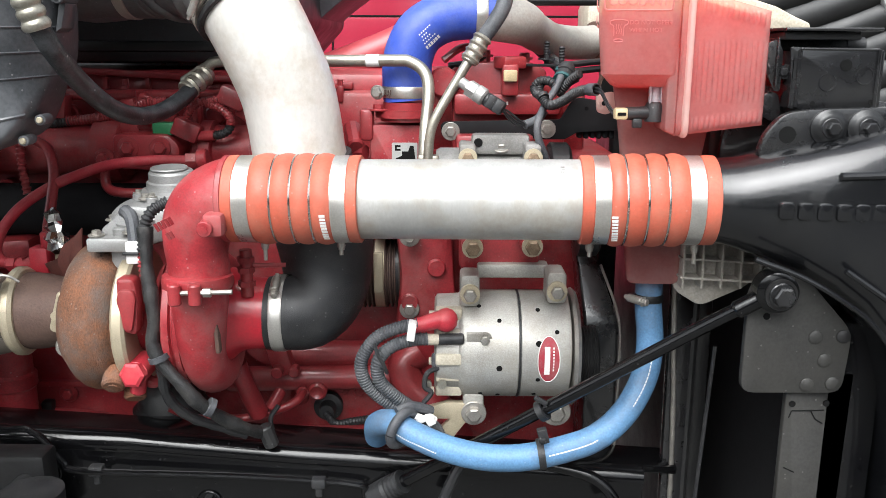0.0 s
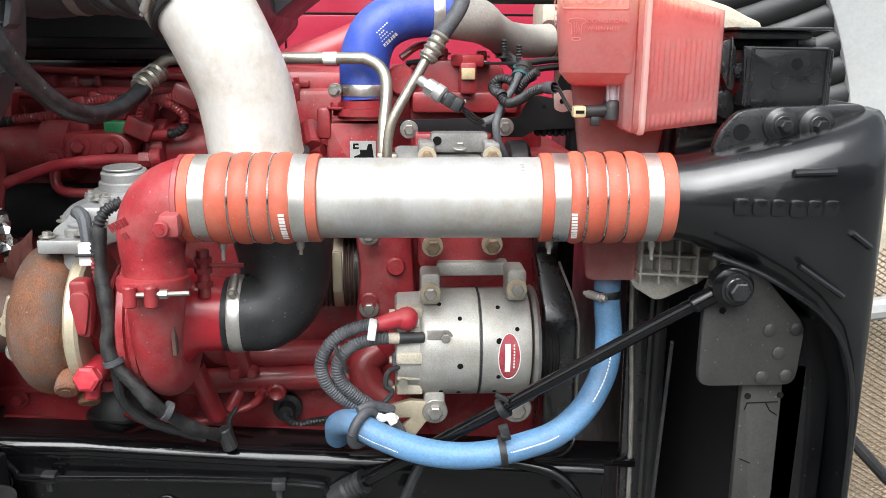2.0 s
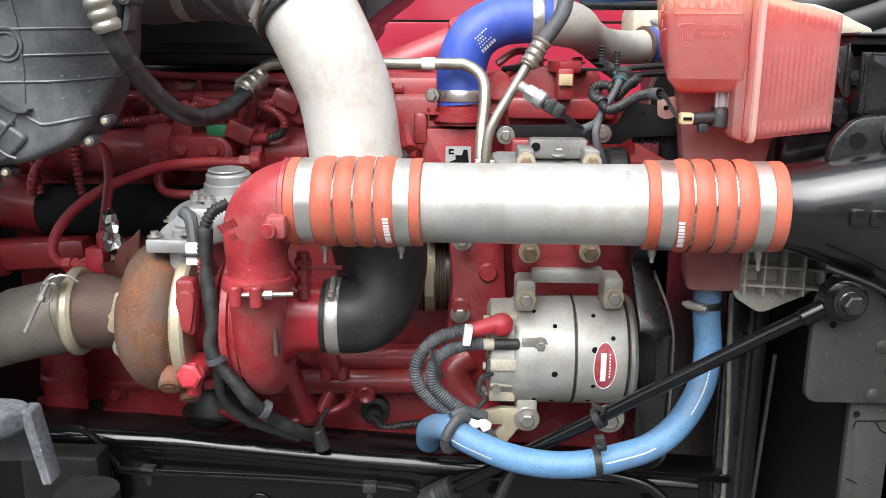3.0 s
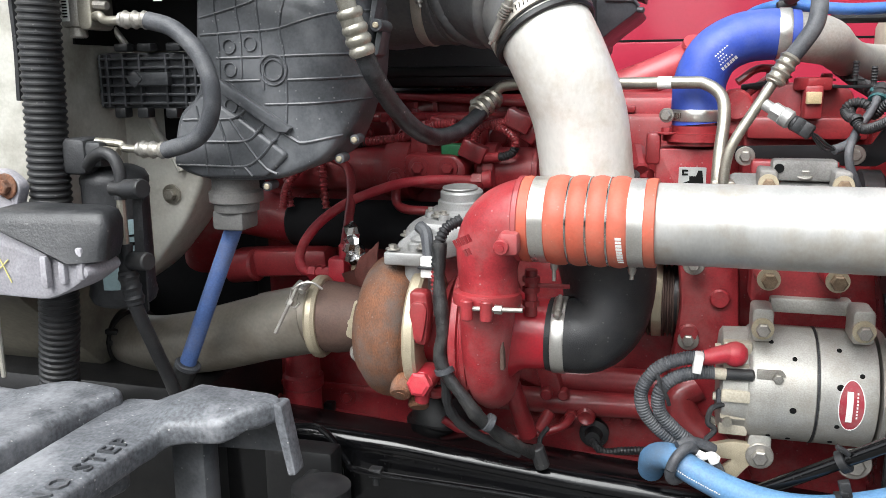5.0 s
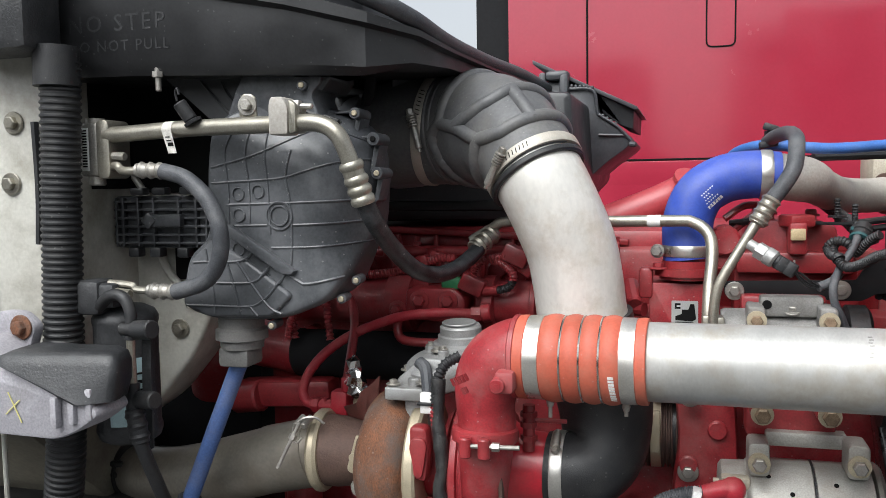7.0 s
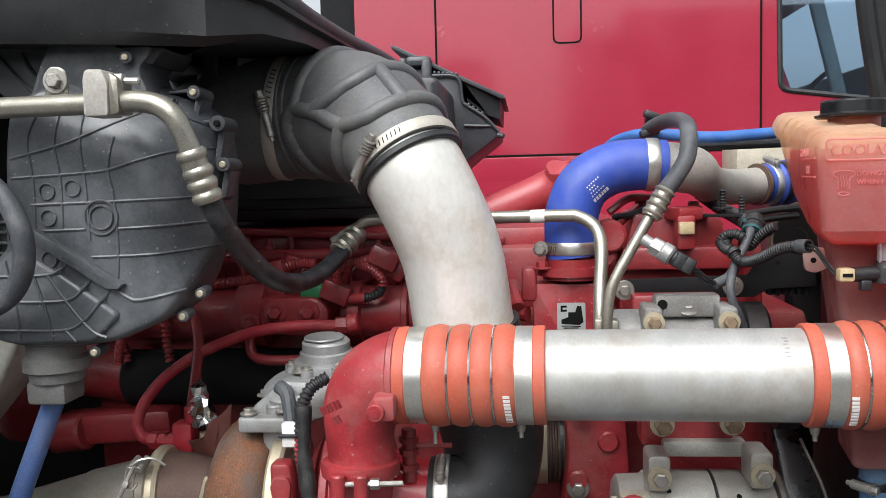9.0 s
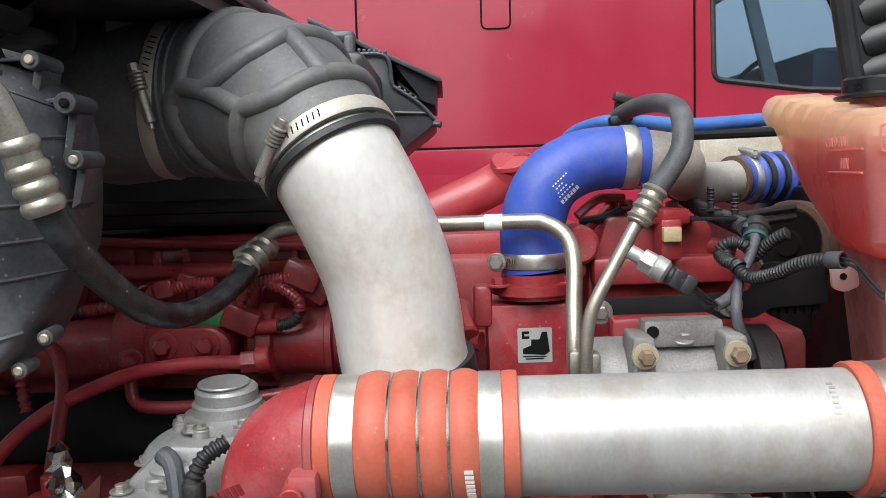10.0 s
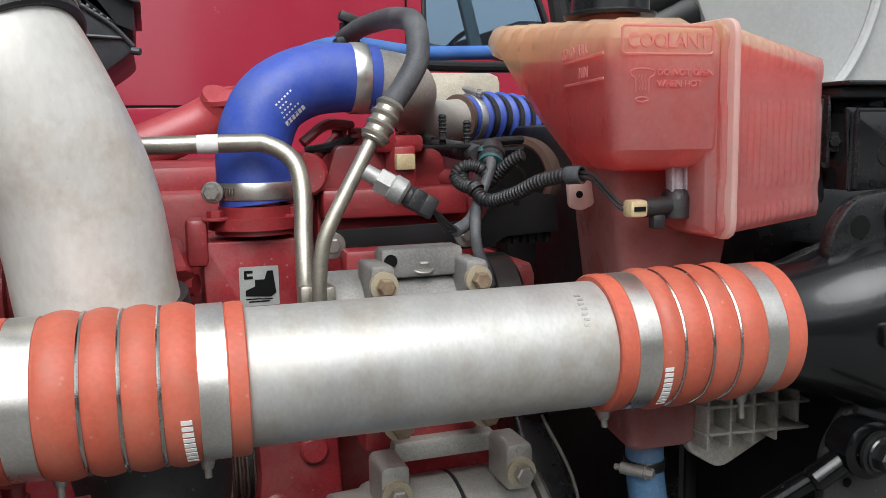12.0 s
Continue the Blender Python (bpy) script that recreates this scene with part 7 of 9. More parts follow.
bm = prism(rounded([(0.016, 1.538), (0.022, 1.543), (0.203, 1.547), (0.221, 1.578), (0.233, 1.581), (0.292, 1.571), (0.296, 1.530), (0.230, 1.527), (0.211, 1.516), (0.179, 1.516), (0.018, 1.520)], 0.004), (0, 1.338, 0), 0.006, bevel=0.0012)
bb = part("black_bracket", bm, FLAT_BLACK, fc, "flat black steel bracket")
for x, z in ((0.032, 1.528), (0.182, 1.532)):
    part("bolt", hexbolt((x, 1.332, z), (0, -1, 0), 0.0085), BOLT_STEEL, bb)
part("bracket_hole", rod((0.243, 1.3318, 1.564), (0.243, 1.3310, 1.564), 0.0032, 12), INK_AND_SHADE, bb)
for k in range(6):
    part("rubber_tooth", box((0.236 + k * 0.010, 1.348, 1.524 - 0.001 * (k % 2)), (0.0085, 0.016, 0.014), 0.003), FLAT_BLACK, bb)
part("red_backplate", box((0.10, 1.32, 1.50), (0.12, 0.03, 0.05), 0.006), RED, fc)
bm = box((0.128, 1.40, 1.605), (0.026, 0.04, 0.05), 0.004)
box((0.128, 1.41, 1.632), (0.04, 0.05, 0.02), 0.005, (0, 0, 20), bm)
cn = part("injector_plug", bm, RED, fc)
part("plug_lock", box((0.127, 1.378, 1.612), (0.022, 0.012, 0.018), 0.002), AMBER, cn, "amber plug lock")
bm = bmesh.new()
for x, y, z in ((0.09, 1.46, 1.64), (0.075, 1.48, 1.65), (0.16, 1.5, 1.635)):
    rod((x, y, z - 0.02), (x, y, z + 0.012), 0.009, 10, bm, 0.002)
    rod((x, y, z), (x, y, z + 0.004), 0.014, 12, bm)
rod((0.19, 1.44, 1.59), (0.215, 1.42, 1.588), 0.012, 12, bm)
pieces("fitting", bm, RED, fc)
for pts_ in ([(0.02, 1.42, 1.635), (0.05, 1.43, 1.655), (0.085, 1.46, 1.655)], [(0.03, 1.44, 1.61), (0.05, 1.46, 1.625), (0.08, 1.48, 1.65)], [(-0.005, 1.44, 1.56), (0.03, 1.45, 1.575), (0.045, 1.46, 1.59)]):
    part("fuel_line", tube(pts_, 0.006, 8), RED, fc)
bm = rod((0.02, 1.45, 1.60), (0.02, 1.40, 1.60), 0.025, 16, None, 0.004)
rod((0.01, 1.45, 1.57), (0.01, 1.41, 1.57), 0.02, 16, bm, 0.004)
part("casting_lug", bm, RED_CAST, fc)
# harness at the front
hn = thing("front_harness", "black corrugated wiring with teal plug ring", "wiring", (0.2, 1.3, 1.5))
for pts_, r_ in (([(0.1655, 1.265, 1.5876), (0.170, 1.254, 1.578), (0.178, 1.243, 1.575), (0.190, 1.215, 1.583), (0.202, 1.187, 1.5955), (0.213, 1.165, 1.601), (0.219, 1.153, 1.602)], 0.0072),
                 ([(0.1655, 1.265, 1.5876), (0.160, 1.280, 1.589), (0.157, 1.295, 1.597), (0.163, 1.294, 1.606), (0.172, 1.289, 1.6086), (0.182, 1.284, 1.605), (0.190, 1.284, 1.596)], 0.0068),
                 ([(0.168, 1.268, 1.586), (0.166, 1.282, 1.588), (0.164, 1.292, 1.596), (0.170, 1.300, 1.606), (0.180, 1.300, 1.608), (0.188, 1.296, 1.602)], 0.0065),
                 ([(0.194, 1.297, 1.590), (0.198, 1.291, 1.594), (0.206, 1.283, 1.605), (0.213, 1.273, 1.614), (0.2205, 1.264, 1.6195)], 0.0068),
                 ([(0.190, 1.300, 1.596), (0.200, 1.296, 1.600), (0.210, 1.288, 1.607), (0.218, 1.280, 1.612)], 0.0062)):
    part("conduit", ribbed(pts_, r_, 0.0042, 0.18), RUBBER, hn)
bm = lathe([(0, 0.0074), (0, 0.0084), (0.016, 0.0084), (0.016, 0.0066), (0.004, 0.0066)], (0.2165, 1.157, 1.6018), (0.30, -0.55, 0.04), 18)
part("conduit_mouth", bm, HOSE_GREY, hn, "grey heat-shrink end")
part("conduit_tie", lathe([(-0.003, 0.0075), (-0.003, 0.0090), (0.003, 0.0090), (0.003, 0.0075)], (0.1665, 1.262, 1.586), (0.3, -0.6, -0.6), 16), RUBBER, hn)
part("taped_drop", tube([(0.196, 1.300, 1.613), (0.1946, 1.288, 1.6104), (0.184, 1.276, 1.592), (0.1685, 1.263, 1.5704), (0.1580, 1.241, 1.5487), (0.159, 1.238, 1.528), (0.1675, 1.239, 1.508), (0.175, 1.245, 1.49)], 0.0056, 12), HOSE_GREY, hn)
part("sensor_branch", tube([(0.170, 1.266, 1.566), (0.162, 1.264, 1.555), (0.152, 1.256, 1.550), (0.1396, 1.2487, 1.5458)], 0.0066, 12), HOSE_GREY, hn)
for d in (-0.0022, 0.0022):
    part("sensor_lead", tube([(0.222, 1.148, 1.6025 + d), (0.228, 1.130, 1.600 + d), (0.232, 1.112, 1.588 + d), (0.238, 1.10, 1.577 + d), (0.244, 1.094, 1.575 + d)], 0.0015, 8), RUBBER, hn)
pc = part("plug_shell", lathe([(-0.016, 0.008), (-0.014, 0.0125), (-0.004, 0.013), (-0.003, 0.0155), (0.002, 0.0155), (0.003, 0.0135), (0.012, 0.0135), (0.013, 0.0095), (0.018, 0.009)], (0.205, 1.314, 1.618), (-0.25, -0.55, -0.45), 24), RUBBER, hn, "round black engine plug")
part("plug_ring", lathe([(0.0125, 0.0125), (0.0125, 0.0142), (0.0175, 0.0142), (0.0175, 0.0085)], (0.205, 1.314, 1.618), (-0.25, -0.55, -0.45), 24), TEAL, pc, "teal plug ring")
bm = bmesh.new()
for q in (40, 130, 220, 310):
    d = Vector((math.cos(radians(q)) * 0.85, 0.35 * math.sin(radians(q)), math.sin(radians(q)) * 0.8)) * 0.0135
    box(Vector((0.2035, 1.3105, 1.6155)) + d, (0.006, 0.012, 0.006), 0.001, (20, 0, q), bm)
pieces("plug_key", bm, TEAL, pc)
for x, y, z in ((0.2115, 1.404, 1.632), (0.190, 1.43, 1.640)):
    bm = rod((x, y, z - 0.014), (x, y, z + 0.026), 0.0042, 10, None, 0.001)
    for i in range(5):
        lathe([(0, 0.0042), (0.0012, 0.0056), (0.0026, 0.0042)], (x, y, z + 0.004 + i * 0.0045), (0, 0, 1), 12, bm)
    rod((x, y, z - 0.004), (x, y, z - 0.001), 0.014, 16, bm)
    part("fir_stud", bm, RUBBER, hn)
part("bracket_arm", prism(rounded([(0.138, 1.46), (0.150, 1.40), (0.205, 1.375), (0.212, 1.385), (0.170, 1.41), (0.165, 1.46)], 0.004), (0, 0, 1.626), 0.004, (1, 0, 0), (0, 1, 0), 0.001), FLAT_BLACK, hn, "black steel harness arm")
part("trunk_hose", ribbed([(0.197, 1.63, 1.654), (0.208, 1.595, 1.642), (0.2185, 1.565, 1.6305), (0.219, 1.50, 1.625), (0.214, 1.43, 1.622), (0.21, 1.36, 1.618)], 0.0115, 0.005, 0.1, 16), RUBBER, hn)
for dz in (0.0, 0.012):
    part("cross_lead", tube([(0.212, 1.41, 1.628 - dz), (0.235, 1.42, 1.630 - dz), (0.27, 1.44, 1.633 - dz), (0.31, 1.47, 1.634 - dz)], 0.0055, 10), RUBBER, hn)
part("plain_lead", tube([(0.03, 1.46, 1.625), (0.06, 1.45, 1.63), (0.09, 1.455, 1.642)], 0.006, 8), RUBBER, hn)
fh = thing("fan_hub", "dusty grey-brown idler wheel behind the coolant tank", "idler", (0.352, 1.57, 1.43))
part("hub_ring", lathe([(-0.016, 0.052), (-0.014, 0.060), (-0.010, 0.062), (0.010, 0.062), (0.014, 0.060), (0.016, 0.052), (0.012, 0.046)], (0.352, 1.57, 1.577), (-1, -0.75, 0.1), 40), RUST_DARK, fh, "grey-brown rim")
part("hub_face", lathe([(0.010, 0.049), (0.0145, 0.0485), (0.0145, 0.02), (0.018, 0.018), (0.018, 0)], (0.352, 1.57, 1.577), (-1, -0.75, 0.1), 32), INK_AND_SHADE, fh)
part("hub_arm", box((0.36, 1.60, 1.50), (0.05, 0.05, 0.14), 0.01), FLAT_BLACK, fh)
wt = thing("washer_tank", "cream plastic washer bottle on the far side", "washer bottle", (0.43, 2.08, 1.5))
part("bottle", box((0.43, 2.08, 1.705), (0.17, 0.14, 0.115), 0.02), TANK_LOW, wt)
part("filler", rod((0.48, 2.06, 1.755), (0.48, 2.06, 1.775), 0.02, 16), RUBBER, wt)
gh = thing("green_housing", "dark green painted housing behind the coolant tank", "housing", (0.42, 1.80, 1.55))
DEEP_GREEN = mat("dark_green_paint", (0.018, 0.062, 0.052), 0.42, 0, 0.25, 12, 0.1, 0.1, (0.05, 0.07, 0.06), 0.5, 12, coat=0.2)
part("body", lathe([(-0.06, 0.0), (-0.06, 0.040), (-0.052, 0.046), (0.040, 0.046), (0.048, 0.040), (0.050, 0.0)], (0.425, 1.80, 1.600), (0.25, 0.1, 1), 32), DEEP_GREEN, gh)
part("top_ring", lathe([(0.028, 0.046), (0.028, 0.050), (0.036, 0.050), (0.036, 0.046)], (0.425, 1.80, 1.600), (0.25, 0.1, 1), 32), DEEP_GREEN, gh)
part("foot", box((0.42, 1.81, 1.50), (0.05, 0.05, 0.10), 0.008), SATIN, gh)
# large red crossover pipe behind
xp = thing("crossover_pipe", "red crossover pipe slanting behind the intake", "pipe", (-0.05, 1.7, 1.6))
FADED = mat("sun_faded_red_paint", (0.36, 0.045, 0.055), 0.42, 0, 0.15, 8, 0.06, 0.1, (0.33, 0.10, 0.10), 0.4, 8, coat=0.1)
part("pipe_wall", tube([(-0.36, 1.78, 1.556), (-0.17, 1.79, 1.625), (-0.08, 1.797, 1.661), (-0.042, 1.79, 1.682), (-0.032, 1.777, 1.702)], 0.0345, 28), FADED, xp)
part("end_flange", lathe([(-0.006, 0.032), (-0.004, 0.037), (0.003, 0.037), (0.005, 0.032), (0.002, 0.030), (-0.02, 0.030)], (-0.030, 1.775, 1.706), (-0.2, -0.3, 0.93), 32), FADED, xp)
part("flange_face", lathe([(0, 0.0305), (0.002, 0.0)], (-0.030, 1.775, 1.706), (-0.2, -0.3, 0.93), 28), FADED, xp)

# ---- cab front: firewall, cowl, air box ----
fw = thing("cab_firewall", "cream painted cab firewall with dirt round its openings", "firewall", (-1.1, 1.3, 0.9))
part("side_pillar", box((-1.13, 1.16, 1.6525), (0.36, 0.30, 0.645), 0.03), CREAM, fw)
# cream cab paint made dark tan here, for its dirt and the underside's shade
part("underside_panel", prism(rounded([(1.022, 1.345), (1.045, 1.312), (1.25, 1.12), (1.30, 1.12), (1.30, 1.345)], 0.012, 3), (-1.31, 0, 0), 0.275, (0, 1, 0), (0, 0, 1), 0.004), mat("grimy_shaded_underside_paint", (0.17, 0.155, 0.12), 0.75, 0, 0.2, 7, 0.06, 0.15, (0.07, 0.06, 0.05), 0.55, 10), fw, "dirty panel turned under the cab, shade darkened into its paint")
bm = prism(rounded([(-1.3, 1.10), (-1.083, 1.236), (-0.98, 1.29), (-0.92, 1.33), (-0.85, 1.41), (-0.812, 1.48), (-0.80, 1.60), (-0.80, 1.95), (-1.3, 1.95)], 0.03, 5), (0, 1.32, 0), 0.10, bevel=0.02, seg=3)
part("inner_panel", bm, CREAM, fw)
bm = tube([(-0.905, 1.215, 1.66), (-0.90, 1.212, 1.60), (-0.885, 1.212, 1.56), (-0.86, 1.212, 1.53), (-0.845, 1.212, 1.50)], 0.007, 10)
tube([(-0.97, 1.212, 1.75), (-0.93, 1.212, 1.70), (-0.91, 1.212, 1.66)], 0.006, 8, 8, bm)
part("pressed_rib", bm, CREAM, fw)
# two flat black sheets on the panel: the openings' shade as colour
part("opening_shade", prism(rounded([(-0.872, 1.545), (-0.79, 1.545), (-0.79, 1.605), (-0.872, 1.605)], 0.008), (0, 1.219, 0), 0.004), INK_AND_SHADE, fw, "flat black sheet for the shaded opening into the cab")
part("upper_shade", prism(rounded([(-0.965, 1.70), (-0.90, 1.69), (-0.70, 1.70), (-0.70, 1.88), (-0.99, 1.88), (-0.995, 1.76)], 0.02), (0, 1.219, 0), 0.004), INK_AND_SHADE, fw, "flat black sheet for the shaded upper opening")
for x, y, z in ((-1.0, 1.008, 1.80), (-0.87, 1.218, 1.46), (-1.01, 1.008, 1.71)):
    part("bolt", hexbolt((x, y, z), (0, -1, 0), 0.010), LINE, fw)
bm = bmesh.new()
tube([(-0.960, 1.005, 1.80), (-0.957, 1.004, 1.70), (-0.962, 1.005, 1.62)], 0.006, 6, 6, bm)
part("sealant", bm, RUBBER, fw, "dark sealant smear")
# black sheet laid on the pillar's side, shade put in as colour
part("side_shade", box((-0.9485, 1.165, 1.785), (0.004, 0.11, 0.17), 0.001), INK_AND_SHADE, fw, "flat black sheet for the shade beside the pillar")
# black sheet added behind the panel to keep that gap dark
part("tunnel_shade", box((-0.93, 1.52, 1.05), (0.44, 0.03, 0.75), 0.01), FLAT_BLACK, fw, "flat black sheet for the shade behind the panel")
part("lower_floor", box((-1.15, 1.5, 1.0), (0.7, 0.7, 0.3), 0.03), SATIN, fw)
part("pillar_seam", rod((-1.05, 1.007, 1.2), (-1.05, 1.007, 1.95), 0.004, 8), CREAM, fw)

cowl = thing("cowl_panel", "black plastic windscreen cowl with raised warning", "cowl", (-0.7, 1.3, 1.85))
bm = bmesh.new()
plan = [(-1.6, 1.00, 1.872, 2.14), (-1.2, 1.01, 1.868, 2.10), (-0.8, 1.02, 1.862, 2.06), (-0.56, 1.03, 1.852, 1.990), (-0.46, 1.06, 1.850, 1.952), (-0.415, 1.13, 1.866, 1.930), (-0.395, 1.25, 1.874, 1.912), (-0.38, 1.45, 1.876, 1.908), (-0.36, 1.7, 1.872, 1.910), (-0.33, 2.0, 1.85, 1.895), (-0.30, 2.3, 1.83, 1.88)]
plan = [tuple(q) for q in plan]
rings = []
for x, y, z0, z1 in plan:
    nx, ny = (0.0, 1.0) if y < 1.05 else ((-0.6, 0.8) if y < 1.1 else (-1.0, 0.15))
    prof = [(0.012, 0.0), (0.0, 0.1), (0.0, 0.62), (-0.012, 0.66), (-0.012, 0.80), (0.006, 0.86), (0.012, 0.95), (0.03, 1.0), (0.35, 1.06), (0.35, 0.05)]
    rings.append([bm.verts.new((x + nx * d, y + ny * d, z0 + (z1 - z0) * h)) for d, h in prof])
for a, b in zip(rings, rings[1:]):
    for j in range(len(a)):
        bm.faces.new((a[j], a[(j + 1) % len(a)], b[(j + 1) % len(a)], b[j]))
bm.faces.new(rings[0])
bm.faces.new(rings[-1])
part("cowl_moulding", bm, COWL, cowl, "", 40)
bm = words("NO STEP", (-0.905, 1.0185, 1.925), 0.034, (1, 0.025, 0), (0, 0, 1), 0.0012, 1.25)
join(bm, words("DO NOT PULL", (-0.905, 1.0185, 1.897), 0.022, (1, 0.025, 0), (0, 0, 1), 0.0012, 1.2))
part("moulded_warning", bm, COWL, cowl, "raised black lettering")
part("edge_seal", tube([(p[0], p[1] - 0.004 if p[1] < 1.05 else p[1], p[3] + 0.004) for p in plan], 0.013, 12), HOSE_GREY, cowl)
part("hanger", prism(rounded([(-0.552, 1.892), (-0.536, 1.892), (-0.538, 1.85), (-0.548, 1.824), (-0.560, 1.830), (-0.558, 1.85)], 0.004), (0, 1.31, 0), 0.012, bevel=0.002), PLASTIC, cowl)
part("wiper_cover", box((-0.975, 0.96, 1.955), (0.16, 0.08, 0.13), 0.015), COVER, cowl, "worn grey end cover")
bm = rod((-0.766, 1.03, 1.872), (-0.765, 1.03, 1.838), 0.0042, 10, None, 0.001)
lathe([(0, 0.008), (0.008, 0.008)], (-0.766, 1.03, 1.858), (0, 0, 1), 6, bm)
part("stud", bm, STEEL, cowl)

ab = thing("air_filter_box", "black plastic air filter housing with clips", "air filter", (-0.4, 1.7, 1.6))
part("case", prism(rounded([(-0.85, 1.625), (-0.31, 1.625), (-0.24, 1.70), (-0.25, 1.868), (-0.85, 1.90)], 0.015), (0, 2.3, 0), 0.72, bevel=0.012), PLASTIC, ab)
part("end_case", prism(rounded([(-0.42, 1.66), (-0.28, 1.68), (-0.209, 1.74), (-0.167, 1.770), (-0.156, 1.783), (-0.185, 1.814), (-0.225, 1.840), (-0.232, 1.868), (-0.239, 1.898), (-0.29, 1.904), (-0.296, 1.918), (-0.42, 1.93)], 0.006), (0, 2.25, 0), 0.38, bevel=0.006), AIRBOX, ab)
bm = box((-0.302, 1.862, 1.885), (0.020, 0.03, 0.10), 0.008)
box((-0.318, 1.875, 1.932), (0.052, 0.05, 0.022), 0.009, bm=bm)
box((-0.350, 1.868, 1.90), (0.016, 0.03, 0.08), 0.006, bm=bm)
part("lid_clasp", bm, AIRBOX, ab, "black moulded clasp loop")
part("rim_lip", tube([(-0.292, 1.864, 1.903), (-0.240, 1.864, 1.897), (-0.230, 1.864, 1.850), (-0.222, 1.864, 1.841), (-0.186, 1.864, 1.816), (-0.157, 1.866, 1.785)], 0.0035, 8), AIRBOX, ab)
part("side_rib", rod((-0.228, 1.866, 1.800), (-0.166, 1.868, 1.797), 0.003, 8), AIRBOX, ab)
part("corner_lug", rod((-0.160, 1.86, 1.778), (-0.147, 1.855, 1.776), 0.006, 10, None, 0.001), AIRBOX, ab)
bm = bmesh.new()
for i in range(6):
    box((-0.286 + i * 0.009, 1.868, 1.9085 - i * 0.001), (0.006, 0.014, 0.007), 0.0015, bm=bm)
for i in range(4):
    box((-0.218 + i * 0.009, 1.868, 1.842 - i * 0.0062), (0.006, 0.014, 0.007), 0.0015, (0, 34, 0), bm)
pieces("rim_tooth", bm, AIRBOX, ab)
bm = bmesh.new()
prism([(-0.376, 1.972), (-0.146, 1.860), (-0.143, 1.853), (-0.152, 1.853), (-0.376, 1.963)], (0, 2.24, 0), 0.36, bevel=0.0015, bm=bm)
part("lid_flange", bm, AIRBOX, ab, "sloping flange of the filter lid")
part("lid_skirt", prism(rounded([(-0.30, 1.926), (-0.154, 1.856), (-0.156, 1.812), (-0.182, 1.822), (-0.222, 1.85), (-0.234, 1.895), (-0.30, 1.90)], 0.004), (0, 2.22, 0), 0.32, bevel=0.003), PLASTIC, ab)
NA, NB = Vector((-0.500, 1.345, 1.866)), Vector((-0.6405, 1.550, 1.8875))
along = (NB - NA).normalized()
side = Vector((along.y, -along.x, 0)).normalized()
if side.y > 0:
    side = -side
bm = bmesh.new()
rings = []
for d_, out, dz in ((-0.02, 0.050, -0.024), (0.0, 0.062, -0.020), (0.10, 0.062, -0.020), (0.34, 0.062, -0.020)):
    c_ = NA + along * d_
    rings.append([bm.verts.new(c_ + side * u + Vector((0, 0, w))) for u, w in ((-0.16, dz + 0.012), (0.0, dz + 0.012), (out * 0.4, dz + 0.006), (out * 0.75, dz - 0.012), (out, dz - 0.045), (out * 0.9, -0.10), (out * 0.4, -0.15), (-0.16, -0.16))])
for a, b in zip(rings, rings[1:]):
    for j in range(8):
        bm.faces.new((a[j], a[(j + 1) % 8], b[(j + 1) % 8], b[j]))
bm.faces.new(rings[0])
bm.faces.new(rings[-1])
bmesh.ops.recalc_face_normals(bm, faces=bm.faces)
bmesh.ops.bevel(bm, geom=bm.edges[:], offset=0.006, segments=2, affect="EDGES")
part("near_case", bm, AIRCASE, ab)
bm = bmesh.new()
for i in range(5):
    c_ = NA + along * (0.012 + i * 0.052)
    box(c_ + Vector((0, 0, -0.004 - 0.001 * i)), (0.045, 0.05, 0.022), 0.004, (0, -5, math.degrees(math.atan2(along.y, along.x)) - 180), bm)
pieces("top_clip", bm, AIRCASE, ab)
part("inlet_collar", lathe([(0, 0.090), (0.03, 0.0935), (0.075, 0.094), (0.10, 0.090)], (-0.468, 1.376, 1.789), (-0.93, 0.35, -0.05), 48), AIRCASE, ab)
# flat black sheet added to close a bright gap behind the engine
part("rear_skirt", box((-0.72, 2.33, 1.60), (0.66, 0.02, 0.50), 0.004), FLAT_BLACK, ab, "added flat black sheet closing the gap behind the engine")
part("dark_shelf", box((-0.50, 1.75, 1.655), (0.50, 0.35, 0.02), 0.005), SATIN, ab)

# ---- heater box ----
hv = thing("heater_box", "grey-black ribbed plastic heater housing", "heater box", (-0.6, 1.15, 1.5))
out_ = rounded([(-0.700, 1.625), (-0.735, 1.600), (-0.752, 1.525), (-0.700, 1.508), (-0.590, 1.510), (-0.514, 1.540), (-0.488, 1.585), (-0.472, 1.64), (-0.467, 1.70), (-0.469, 1.752), (-0.487, 1.786), (-0.522, 1.808), (-0.57, 1.822), (-0.64, 1.815), (-0.69, 1.79), (-0.70, 1.72)], 0.03, 5)
mid_ = sum((Vector(p) for p in out_), Vector((0, 0))) / len(out_)
EDGE = ((0, 0), (0.95, 0), (0.975, 0.0025), (0.992, 0.0085), (1.0, 0.0175), (1.2, 0.05))
HF = 1.037


def roll(d, f):
    """How far the case falls back towards its engine side, at fraction f of the way to its outline along d."""
    w = max(0.0, min(1.0, d.normalized().dot(Vector((0.86, 0.5))) / 0.75))
    return 0.074 * w * w * (3 - 2 * w) * max(0.0, (f - 0.42) / 0.58) ** 2


def edge_fall(f):
    for (s0, y0), (s1, y1) in zip(EDGE, EDGE[1:]):
        if f <= s1:
            return y0 + (y1 - y0) * (f - s0) / (s1 - s0)
    return 0.05


def under_ledge(x, z):
    return x < -0.562 and z < 1.618 - 0.616 * (x + 0.669)


